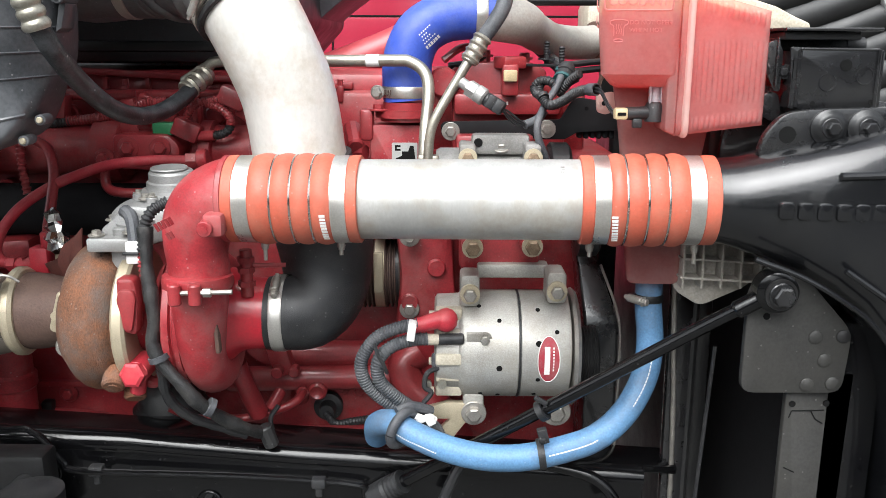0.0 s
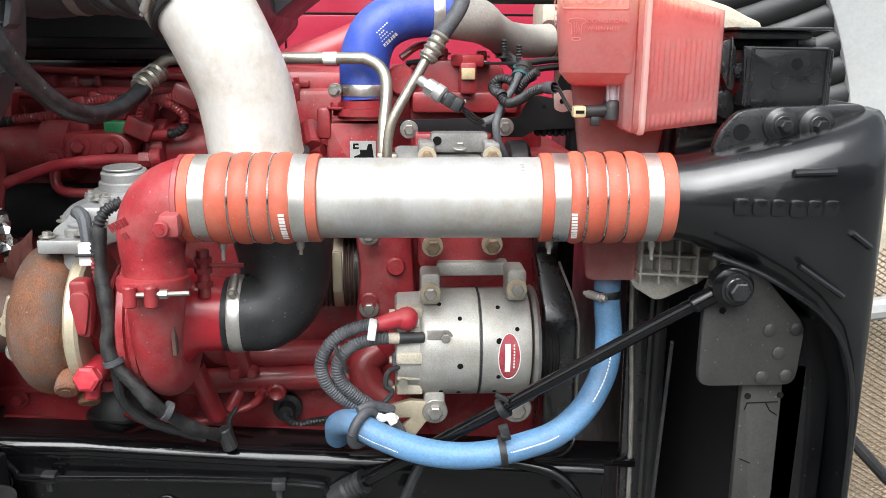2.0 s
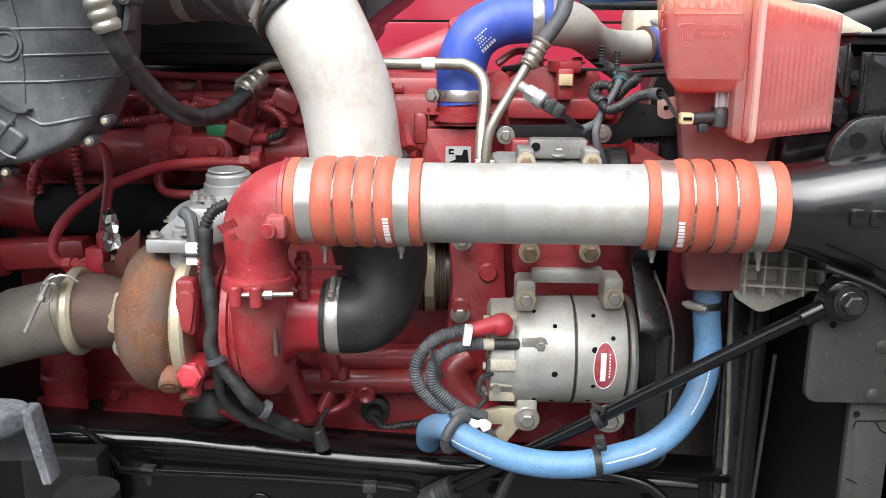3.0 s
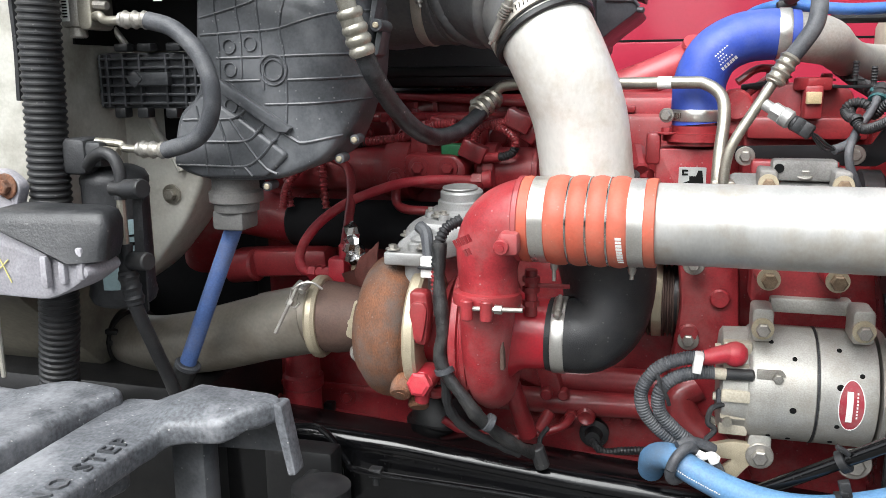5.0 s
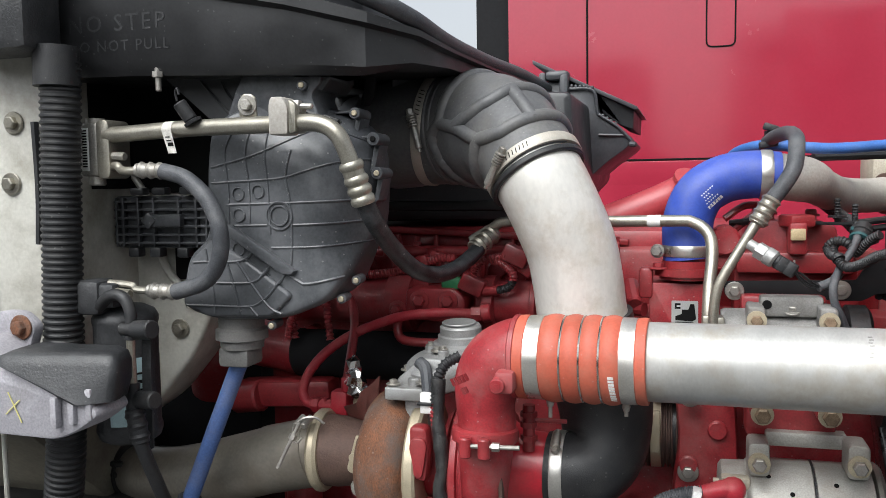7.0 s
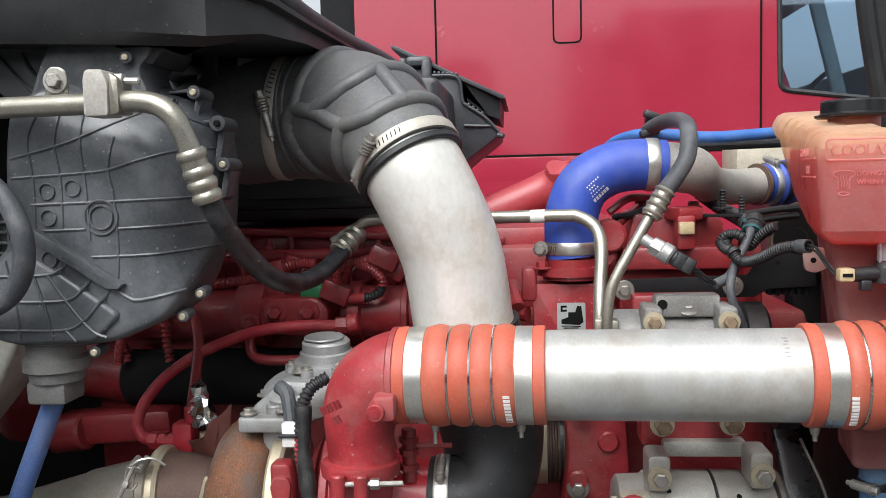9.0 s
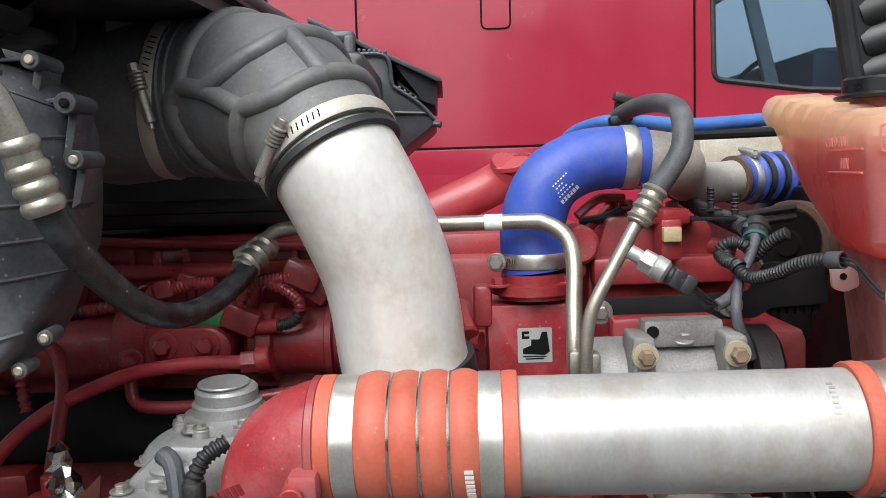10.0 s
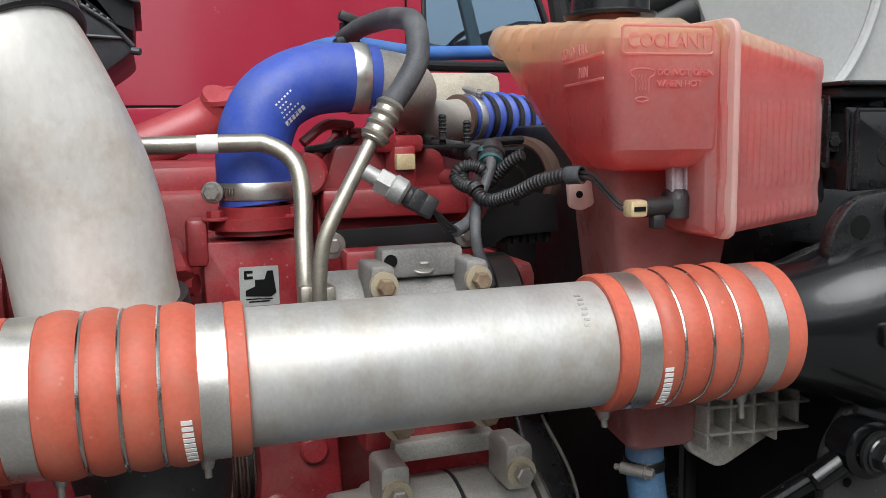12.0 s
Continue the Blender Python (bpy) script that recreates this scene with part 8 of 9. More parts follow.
def reach(x, z):
    """Fraction of the way from the case's middle to its outline."""
    d, best = Vector((x - mid_.x, z - mid_.y)), 1e6
    for p, q in zip(out_, out_[1:] + out_[:1]):
        a_, b_ = Vector(p) - mid_, Vector(q) - Vector(p)
        den = d.x * b_.y - d.y * b_.x
        if abs(den) > 1e-12:
            t, u = (a_.x * b_.y - a_.y * b_.x) / den, (a_.x * d.y - a_.y * d.x) / den
            if t > 0 and -0.001 <= u <= 1.001:
                best = min(best, t)
    return 1 / best


def face_y(x, z):
    """How far the case's skin lies at x, z: flat in the middle, rolled back towards its outline."""
    f = reach(x, z)
    return 1.038 + edge_fall(f) + (roll(Vector((x - mid_.x, z - mid_.y)), f) if f > 0.1 else 0.0) - (0.0075 if under_ledge(x, z) else 0.0)


bm, rings = bmesh.new(), []
for f in (1.0, 0.992, 0.975, 0.95, 0.90, 0.84, 0.78, 0.71, 0.64, 0.56, 0.47, 0.36, 0.2):
    rings.append([bm.verts.new((mid_.x + (p[0] - mid_.x) * f, 1.038 + edge_fall(f) + roll(Vector(p) - mid_, f), mid_.y + (p[1] - mid_.y) * f)) for p in out_])
rings.insert(0, [bm.verts.new((mid_.x + (v.co.x - mid_.x) * 0.97, max(1.16, v.co.y + 0.05), mid_.y + (v.co.z - mid_.y) * 0.97)) for v in rings[0]])
for r0, r1 in zip(rings, rings[1:]):
    for i in range(len(out_)):
        bm.faces.new((r0[i], r0[(i + 1) % len(out_)], r1[(i + 1) % len(out_)], r1[i]))
bm.faces.new(rings[-1])
bm.faces.new(rings[0][::-1])
bmesh.ops.recalc_face_normals(bm, faces=bm.faces)
part("case", bm, PLASTIC_GREY, hv, "", 50)
bm = prism(rounded([(-0.727, 1.595), (-0.742, 1.530), (-0.700, 1.514), (-0.600, 1.516), (-0.566, 1.548), (-0.620, 1.586), (-0.690, 1.630)], 0.010), (0, 1.047, 0), 0.016, bevel=0.005)
part("lower_lobe", bm, PLASTIC_GREY, hv, "", 50)


def rib(pts_, r=0.0019):
    """A raised moulding line that follows the case's skin."""
    flat = spline([(p, 0, z) for p, z, *q_ in pts_], 6)
    part("moulded_rib", sweep(bmesh.new(), [Vector((v.x, face_y(v.x, v.z), v.z)) for v in even(flat, 0.006) if reach(v.x, v.z) < 1.0], r, 6), PLASTIC_GREY, hv)


rib([(-0.690, 1.706), (-0.60, 1.710), (-0.573, 1.713), (-0.54, 1.722), (-0.50, 1.733), (-0.465, 1.737, 0.012)])
rib([(-0.668, 1.675), (-0.569, 1.677), (-0.50, 1.679, 0.002), (-0.455, 1.681, 0.014), (-0.440, 1.682, 0.035)])
rib([(-0.656, 1.645), (-0.605, 1.646)])
rib([(-0.565, 1.646), (-0.51, 1.648), (-0.462, 1.651, 0.012), (-0.444, 1.652, 0.035)])
rib([(-0.599, 1.614), (-0.524, 1.616), (-0.462, 1.622, 0.013), (-0.448, 1.624, 0.035)])
rib([(-0.632, 1.647), (-0.631, 1.70), (-0.636, 1.745), (-0.628, 1.785)])
rib([(-0.600, 1.633), (-0.602, 1.70), (-0.606, 1.745), (-0.604, 1.785)])
rib([(-0.570, 1.585), (-0.567, 1.625), (-0.569, 1.68), (-0.574, 1.714), (-0.567, 1.75)])
rib([(-0.665, 1.64), (-0.664, 1.70), (-0.668, 1.75), (-0.65, 1.785)])
rib([(-0.69, 1.728), (-0.62, 1.745), (-0.56, 1.77), (-0.53, 1.785, 0.006)])
rib([(-0.53, 1.785, 0.008), (-0.49, 1.768, 0.006), (-0.465, 1.755, 0.014)])
rib([(-0.578, 1.579), (-0.56, 1.568), (-0.543, 1.564), (-0.475, 1.578, 0.012)], 0.0024)
rib([(-0.720, 1.593, 0.004), (-0.703, 1.594), (-0.651, 1.595), (-0.635, 1.601), (-0.627, 1.612)])
rib([(-0.735, 1.563, 0.008), (-0.692, 1.564), (-0.632, 1.565), (-0.612, 1.575), (-0.599, 1.595)])
rib([(-0.735, 1.531, 0.010), (-0.703, 1.531), (-0.635, 1.531), (-0.612, 1.54), (-0.595, 1.556), (-0.578, 1.579)])
rib([(-0.650, 1.595), (-0.622, 1.555), (-0.600, 1.53), (-0.583, 1.522)])
rib([(-0.672, 1.612), (-0.655, 1.555), (-0.648, 1.52, 0.006)])
rib([(-0.700, 1.612), (-0.690, 1.555), (-0.688, 1.52, 0.006)])
rib([(-0.632, 1.531), (-0.62, 1.518, 0.006)])
for r_ in (0.0195, 0.0135):
    part("round_moulding", sweep(bmesh.new(), [Vector((-0.585 + r_ * math.cos(q), HF - 0.0005, 1.659 + r_ * math.sin(q))) for q in [2 * math.pi * i / 32 for i in range(33)]], 0.0014, 6, False), PLASTIC_GREY, hv)
for x, z in ((-0.648, 1.690), (-0.648, 1.660), (-0.650, 1.612), (-0.617, 1.693)):
    part("round_moulding", sweep(bmesh.new(), [Vector((x + 0.009 * math.cos(q), HF - 0.0005, z + 0.009 * math.sin(q))) for q in [2 * math.pi * i / 20 for i in range(21)]], 0.0011, 6, False), PLASTIC_GREY, hv)
bm = prism([(-0.662, 1.648), (-0.560, 1.583), (-0.566, 1.577), (-0.582, 1.578), (-0.664, 1.632)], (0, 1.042, 0), 0.014, bevel=0.003)
part("step_ridge", bm, PLASTIC_GREY, hv)
bm = prism(rounded([(-0.685, 1.785), (-0.665, 1.835), (-0.647, 1.868), (-0.525, 1.868), (-0.530, 1.842), (-0.545, 1.828), (-0.53, 1.79)], 0.01), (0, 1.15, 0), 0.085, bevel=0.008)
part("upper_case", bm, PLASTIC_GREY, hv)
part("upper_lip", prism(rounded([(-0.578, 1.845), (-0.530, 1.832), (-0.517, 1.848), (-0.517, 1.864), (-0.578, 1.868)], 0.003), (0, 1.16, 0), 0.09, bevel=0.003), PLASTIC, hv)
part("upper_web", prism([(-0.72, 1.80), (-0.64, 1.78), (-0.64, 1.86), (-0.69, 1.868), (-0.80, 1.868)], (0, 1.10, 0), 0.008), PLASTIC, hv)
for pts_ in ([(-0.70, 1.855), (-0.685, 1.83), (-0.65, 1.80)], [(-0.735, 1.858), (-0.70, 1.82), (-0.675, 1.795)]):
    part("upper_rib", tube([(p, 1.09, z) for p, z in pts_], 0.002, 6, 5), PLASTIC, hv)
part("sensor_wire", tube([(-0.555, 1.045, 1.805), (-0.53, 1.038, 1.798), (-0.51, 1.04, 1.79), (-0.49, 1.04, 1.785)], 0.0025, 6), RUBBER, hv)
part("sensor_clip", box((-0.502, 1.036, 1.79), (0.022, 0.008, 0.006), 0.001, (0, 20, 0)), RUBBER, hv)
for x, y, z, k in ((-0.489, 1.088, 1.801, 1.2), (-0.462, 1.088, 1.764, 1.4), (-0.4575, 1.088, 1.716, 1.25), (-0.555, 1.058, 1.840, 1.1), (-0.486, 1.072, 1.566, 1.0), (-0.504, 1.060, 1.541, 1.0), (-0.604, 1.042, 1.503, 1.0)):
    bm = rod((x - 0.004, y + (0.055 if k > 1 else 0.03), z), (x, y - 0.002, z), 0.0068 * k, 14, None, 0.001)
    if k > 1:
        prism([(x - 0.004, z - 0.004 * k), (x + 0.004, z - 0.006 * k), (x - 0.004, z - 0.030 * k), (x - 0.012, z - 0.034 * k)], (0, y + 0.050, 0), 0.036, bevel=0.001, bm=bm)
        prism([(x - 0.004, z + 0.002), (x - 0.003, z + 0.007), (x - 0.030 * k, z + 0.004), (x - 0.030 * k, z + 0.001)], (0, y + 0.050, 0), 0.036, bevel=0.0008, bm=bm)
    e = part("screw_post", bm, PLASTIC_GREY, hv)
    part("screw", lathe([(0, 0.0042), (0.002, 0.0042), (0.003, 0.003), (0.003, 0)], (x, y - 0.002, z), (0, -1, 0), 10), ZINC if k != 1.4 else INK_AND_SHADE, e)
bm = lathe([(0, 0.034), (0.02, 0.034), (0.024, 0.039), (0.038, 0.039), (0.040, 0.033), (0.052, 0.032)], (-0.680, 1.09, 1.512), (0, 0, -1), 28)
box((-0.683, 1.09, 1.448), (0.05, 0.05, 0.03), 0.006, bm=bm)
part("drain_spout", bm, mat("dusty_spout_rubber", (0.13, 0.127, 0.122), 0.6, 0, 0.2, 16, 0.1, 0.15, (0.19, 0.18, 0.165), 0.5, 20), hv, "pale dusty drain spout")
gr = thing("vent_grille", "black ribbed plastic vent grille panel", "grille", (-0.85, 1.14, 1.6))
part("panel", box((-0.845, 1.17, 1.645), (0.20, 0.02, 0.085), 0.004), AIRBOX, gr)
bm = bmesh.new()
for i in range(6):
    box((-0.845, 1.157, 1.611 + i * 0.0135), (0.195, 0.010, 0.004), 0.001, bm=bm)
for x in (-0.938, -0.925, -0.897, -0.868, -0.822, -0.790, -0.772, -0.757):
    box((x, 1.156, 1.645), (0.004, 0.010, 0.08), 0.001, bm=bm)
box((-0.84, 1.148, 1.648), (0.055, 0.014, 0.02), 0.002, bm=bm)
box((-0.87, 1.146, 1.648), (0.02, 0.014, 0.02), 0.002, (0, 45, 0), bm)
pieces("slat", bm, PLASTIC_GREY, gr)
bm = bmesh.new()
for x in (-0.90, -0.86, -0.81, -0.77):
    box((x, 1.15, 1.597), (0.02, 0.02, 0.016), 0.003, bm=bm)
    box((x + 0.01, 1.15, 1.695), (0.025, 0.02, 0.012), 0.003, bm=bm)
pieces("clip", bm, PLASTIC, gr)

# refrigerant pipe along the heater box and its hose
SCUFFED = mat("scuffed_black_hose", (0.012, 0.013, 0.015), 0.40, 0, 0.3, 18, 0.2, 0.3, (0.075, 0.079, 0.084), 0.6, 34, specks=0.5)
ap = thing("refrigerant_pipe", "pale metal refrigerant pipe ending in a black hose", "pipe", (-0.6, 1.0, 1.55))
part("metal_pipe", tube([(-0.848, 1.02, 1.778), (-0.80, 1.015, 1.779), (-0.70, 1.005, 1.782), (-0.56, 0.99, 1.782), (-0.50, 0.98, 1.781), (-0.472, 0.978, 1.768), (-0.459, 0.982, 1.742), (-0.452, 0.988, 1.715)], 0.0115, 16), LINE, ap)
bm = rod((-0.456, 0.986, 1.728), (-0.443, 0.997, 1.678), 0.0142, 18, None, 0.003)
for f in (0.1, 0.45, 0.7, 0.95):
    p = Vector((-0.456, 0.986, 1.730)).lerp(Vector((-0.443, 0.997, 1.678)), f)
    lathe([(-0.006, 0.0142), (-0.003, 0.0162), (0.0, 0.0168), (0.003, 0.0162), (0.006, 0.0142)], p, (0.013, 0.011, -0.052), 18, bm)
pieces("crimp", bm, LINE, ap)
part("rubber_hose", tube([(-0.444, 0.996, 1.683), (-0.437, 1.02, 1.65), (-0.430, 1.07, 1.612), (-0.420, 1.13, 1.578), (-0.411, 1.20, 1.561), (-0.400, 1.27, 1.561), (-0.385, 1.33, 1.577), (-0.372, 1.365, 1.598)], 0.0128, 18), SCUFFED, ap)
bm = rod((-0.384, 1.348, 1.588), (-0.358, 1.39, 1.615), 0.0155, 16, None, 0.002)
for f in (0.2, 0.5, 0.8):
    lathe([(-0.004, 0.0155), (0, 0.0185), (0.004, 0.0155)], Vector((-0.384, 1.348, 1.588)).lerp(Vector((-0.358, 1.39, 1.615)), f), (0.026, 0.042, 0.027), 16, bm)
part("far_crimp", bm, LINE, ap)
bl_ = part("pipe_block", prism(rounded([(-0.563, 1.767), (-0.536, 1.767), (-0.535, 1.802), (-0.542, 1.816), (-0.560, 1.816), (-0.563, 1.806)], 0.004), (0, 1.006, 0), 0.036, bevel=0.003, seg=2), PIPE_BEIGE, ap, "pale clamping block")
part("block_plate", prism(rounded([(-0.5335, 1.768), (-0.524, 1.770), (-0.524, 1.806), (-0.5335, 1.812)], 0.003), (0, 1.004, 0), 0.034, bevel=0.003), LINE, bl_)
bm = lathe([(0, 0.0085), (0.008, 0.0085), (0.009, 0.007)], (-0.532, 0.985, 1.804), (1, 0, 0), 6)
rod((-0.524, 0.985, 1.804), (-0.506, 0.985, 1.803), 0.0042, 10, bm, 0.0015)
part("block_bolt", bm, STEEL, bl_)
tb = part("pipe_tab", prism(rounded([(-0.636, 1.795), (-0.609, 1.795), (-0.610, 1.822), (-0.618, 1.828), (-0.630, 1.828), (-0.636, 1.820)], 0.004), (0, 1.030, 0), 0.004, bevel=0.001), LINE, ap)
part("tab_bolt", hexbolt((-0.622, 1.025, 1.812), (0, -1, 0), 0.0085), STEEL, tb)
bm = rod((-0.690, 0.992, 1.792), (-0.704, 0.985, 1.816), 0.0095, 16, None, 0.002)
lathe([(0, 0.0125), (0.004, 0.0130), (0.005, 0.010)], (-0.687, 0.993, 1.788), (-0.45, -0.2, 0.85), 18, bm)
tube([(-0.706, 0.984, 1.818), (-0.707, 0.982, 1.829), (-0.703, 0.980, 1.834), (-0.700, 0.98, 1.826)], 0.0018, 6, 6, bm)
part("charge_port", bm, RUBBER, ap, "black capped charge port")
SOILED = mat("soiled_paper_tag", (0.58, 0.56, 0.52), 0.7, 0, 0.2, 60, 0.15, 0.05, (0.25, 0.23, 0.2), 0.5, 80)
tg_ = part("paper_tag", lathe([(-0.008, 0.0119), (0.008, 0.0119)], (-0.732, 1.008, 1.7812), (1, -0.1, 0.02), 24), SOILED, ap, "white paper tag, print illegible")
bm = prism([(-0.008, 0), (0.008, 0), (0.014, -0.030), (0.000, -0.030)], (-0.732, 0.9955, 1.778), 0.0006, (1, -0.1, 0), (0, -0.1, 1))
part("tag_flap", bm, SOILED, tg_)
pieces("tag_print", bars([(-0.003, -0.008, 0.008, 0.0014), (-0.001, -0.013, 0.008, 0.0014), (0.001, -0.020, 0.009, 0.0050)], (-0.732, 0.9948, 1.778), (1, -0.1, 0), (0, -0.1, 1)), INK_AND_SHADE, tg_)
tx = thing("expansion_valve", "silver expansion valve block with barcode label", "valve", (-0.87, 1.03, 1.72))
part("block", box((-0.877, 1.035, 1.758), (0.03, 0.04, 0.078), 0.004), STEEL, tx)
part("end_plate", prism(rounded([(-0.86, 1.715), (-0.838, 1.715), (-0.838, 1.80), (-0.86, 1.80)], 0.01), (0, 1.06, 0), 0.05, bevel=0.003), LINE, tx)
pieces("barcode", bars([(0, i * 0.004, 0.008, 0.0022) for i in range(14)], (-0.887, 1.0148, 1.732)), INK_AND_SHADE, tx)
part("barcode_paper", box((-0.883, 1.0152, 1.758), (0.014, 0.001, 0.062), 0.0002), PAPER, tx)
bm = rod((-0.875, 1.03, 1.72), (-0.875, 1.03, 1.705), 0.012, 14, None, 0.002)
rod((-0.875, 1.03, 1.795), (-0.875, 1.03, 1.803), 0.014, 14, bm)
pieces("cap", bm, STEEL, tx)
part("stud", rod((-0.842, 1.02, 1.748), (-0.815, 1.015, 1.746), 0.006, 8, None, 0.001), STEEL, tx)
sl = thing("liquid_line", "thin refrigerant line with looping grey hose", "pipe", (-0.75, 1.0, 1.55))
part("metal_end", tube([(-0.842, 1.02, 1.732), (-0.825, 1.01, 1.733), (-0.815, 1.005, 1.727), (-0.80, 1.0, 1.725), (-0.775, 0.998, 1.726)], 0.0062, 12), LINE, sl)
bm = bmesh.new()
for a, b in (((-0.785, 0.998, 1.726), (-0.735, 0.995, 1.724)), ((-0.775, 1.0, 1.555), (-0.725, 0.998, 1.554))):
    rod(a, b, 0.010, 14, bm, 0.002)
    for f in (0.2, 0.5, 0.8):
        lathe([(-0.004, 0.010), (0, 0.0125), (0.004, 0.010)], Vector(a).lerp(Vector(b), f), (1, 0, 0), 14, bm)
pieces("crimp", bm, STEEL, sl)
part("rubber_hose", tube([(-0.74, 0.995, 1.724), (-0.70, 0.99, 1.712), (-0.662, 0.983, 1.68), (-0.645, 0.98, 1.64), (-0.652, 0.985, 1.60), (-0.68, 0.992, 1.570), (-0.73, 0.998, 1.554)], 0.0115, 16), HOSE_GREY, sl)
part("lower_metal", tube([(-0.77, 1.0, 1.555), (-0.795, 1.0, 1.556), (-0.803, 1.0, 1.562), (-0.84, 1.0, 1.565)], 0.0055, 10), LINE, sl)
dr = thing("receiver_drier", "black receiver drier canister with a worn label", "canister", (-0.85, 1.01, 1.33))
part("can", lathe([(0, 0.036), (0.005, 0.044), (0.016, 0.048), (0.022, 0.0475), (0.026, 0.046), (0.175, 0.046), (0.179, 0.0475), (0.186, 0.0475), (0.196, 0.042), (0.203, 0.028), (0.204, 0.0)], (-0.842, 1.035, 1.325), (0, 0, 1), 36), COVER, dr)
bm = bmesh.new()
wrap = [[bm.verts.new((-0.842 + 0.0468 * math.cos(q), 1.035 + 0.0468 * math.sin(q), z)) for q in [math.radians(-88 + 8 * k) for k in range(10)]] for z in (1.355, 1.455)]
for k in range(9):
    bm.faces.new((wrap[0][k], wrap[0][k + 1], wrap[1][k + 1], wrap[1][k]))
lab = part("label", bm, mat("pale_teal_label", (0.36, 0.50, 0.52), 0.5, 0, 0.12, 40), dr, "pale teal label, print illegible", 60)
for k in range(6):
    q = math.radians(-40)
    part("print_bar", box((-0.842 + 0.0475 * math.cos(q), 1.035 + 0.0475 * math.sin(q), 1.372 + k * 0.012), (0.0008, 0.020, 0.003 if k % 2 else 0.005), 0.0002, (0, 0, -40)), INK_AND_SHADE, lab)
bm = box((-0.862, 1.0, 1.545), (0.04, 0.05, 0.05), 0.008)
box((-0.835, 1.0, 1.548), (0.03, 0.04, 0.035), 0.006, bm=bm)
part("head", bm, COVER, dr)
part("bolt", rod((-0.825, 0.99, 1.553), (-0.795, 0.985, 1.551), 0.007, 10, None, 0.001), LINE, dr)
part("bolt", rod((-0.905, 0.99, 1.548), (-0.885, 0.985, 1.548), 0.010, 12), LINE, dr)
part("outlet_hose", tube([(-0.85, 0.985, 1.53), (-0.82, 0.975, 1.55), (-0.795, 0.97, 1.548), (-0.783, 0.968, 1.525), (-0.784, 0.966, 1.49)], 0.0085, 12), RUBBER, dr)
pp = thing("drain_line", "metal line and black hose running down beside the drier", "pipe", (-0.78, 0.96, 1.2))
part("metal_line", rod((-0.784, 0.966, 1.50), (-0.780, 0.962, 1.42), 0.0062, 10), LINE, pp)
for z, r_ in ((1.505, 0.0135), (1.407, 0.0125)):
    bm = rod((-0.772, 0.962, z), (-0.738, 0.952, z + 0.003), r_, 14, None, 0.002)
    rod((-0.795, 0.966, z), (-0.770, 0.961, z), 0.010, 12, bm)
    part("service_port", bm, RUBBER, pp)
part("hose", tube([(-0.780, 0.962, 1.43), (-0.779, 0.96, 1.39), (-0.770, 0.96, 1.345), (-0.762, 0.985, 1.275), (-0.757, 1.01, 1.215), (-0.75, 1.03, 1.15)], 0.0098, 12), RUBBER, pp)
bm = rod((-0.779, 0.96, 1.395), (-0.770, 0.961, 1.345), 0.0128, 14, None, 0.002)
for f in (0.2, 0.5, 0.8):
    lathe([(-0.005, 0.0125), (0, 0.0148), (0.005, 0.0125)], Vector((-0.779, 0.96, 1.395)).lerp(Vector((-0.770, 0.961, 1.345)), f), (0.009, 0.0, -0.05), 14, bm)
pieces("crimp", bm, RUBBER, pp)
part("clip_plate", prism(rounded([(-0.782, 1.33), (-0.766, 1.33), (-0.762, 1.50), (-0.776, 1.50)], 0.004), (0, 0.985, 0), 0.004), COVER, pp)
bd = thing("blue_drain_hose", "plain blue drain hose from the heater box", "hose", (-0.74, 1.1, 1.2))
part("hose_wall", tube([(-0.684, 1.095, 1.445), (-0.695, 1.10, 1.425), (-0.743, 1.10, 1.315), (-0.787, 1.10, 1.212), (-0.80, 1.10, 1.18)], 0.0128, 18), DRAINBLUE, bd)
part("sleeve", rod((-0.788, 1.10, 1.212), (-0.808, 1.10, 1.165), 0.0185, 18), SATIN, bd)
part("end_band", lathe([(0, 0.018), (0.003, 0.0205), (0.008, 0.0205), (0.01, 0.018)], (-0.789, 1.10, 1.205), (0.4, 0, 0.92), 20), HOSE_GREY, bd)
cr = thing("corrugated_drain", "black corrugated drain tube down the firewall", "hose", (-0.9, 0.97, 1.15))
part("tube_wall", ribbed([(-0.889, 0.98, 1.88), (-0.894, 0.98, 1.78), (-0.899, 0.98, 1.69), (-0.902, 0.98, 1.60), (-0.906, 0.98, 1.51), (-0.912, 0.985, 1.42), (-0.921, 0.99, 1.32), (-0.941, 1.0, 1.213), (-0.95, 1.01, 1.12)], 0.0285, 0.0094, 0.085, 30), RUBBER, cr)
part("top_cuff", rod((-0.8925, 0.975, 1.845), (-0.892, 0.976, 1.90), 0.031, 28), RUBBER, cr)
# grey moulded bracket and its cover
gb = thing("fender_bracket", "pale grey moulded fender bracket with black cover", "bracket", (-0.85, 0.88, 1.37))
bm = prism(rounded([(-1.15, 1.377), (-0.835, 1.371), (-0.80, 1.385), (-0.768, 1.407), (-0.773, 1.420), (-0.82, 1.430), (-0.90, 1.468), (-0.95, 1.50), (-1.15, 1.51)], 0.015), (0, 0.94, 0), 0.07, bevel=0.01)
part("arm", bm, BRACKET, gb)
bm = prism(rounded([(-0.98, 1.50), (-0.93, 1.47), (-0.915, 1.51), (-0.94, 1.53), (-0.98, 1.53)], 0.01), (0, 0.955, 0), 0.02, bevel=0.003)
part("ear", bm, BRACKET, gb)
part("rusty_bolt", hexbolt((-0.938, 0.934, 1.508), (0, -1, 0), 0.0105), RUST, gb, "rusty bolt")
bm = bmesh.new()
rings = []
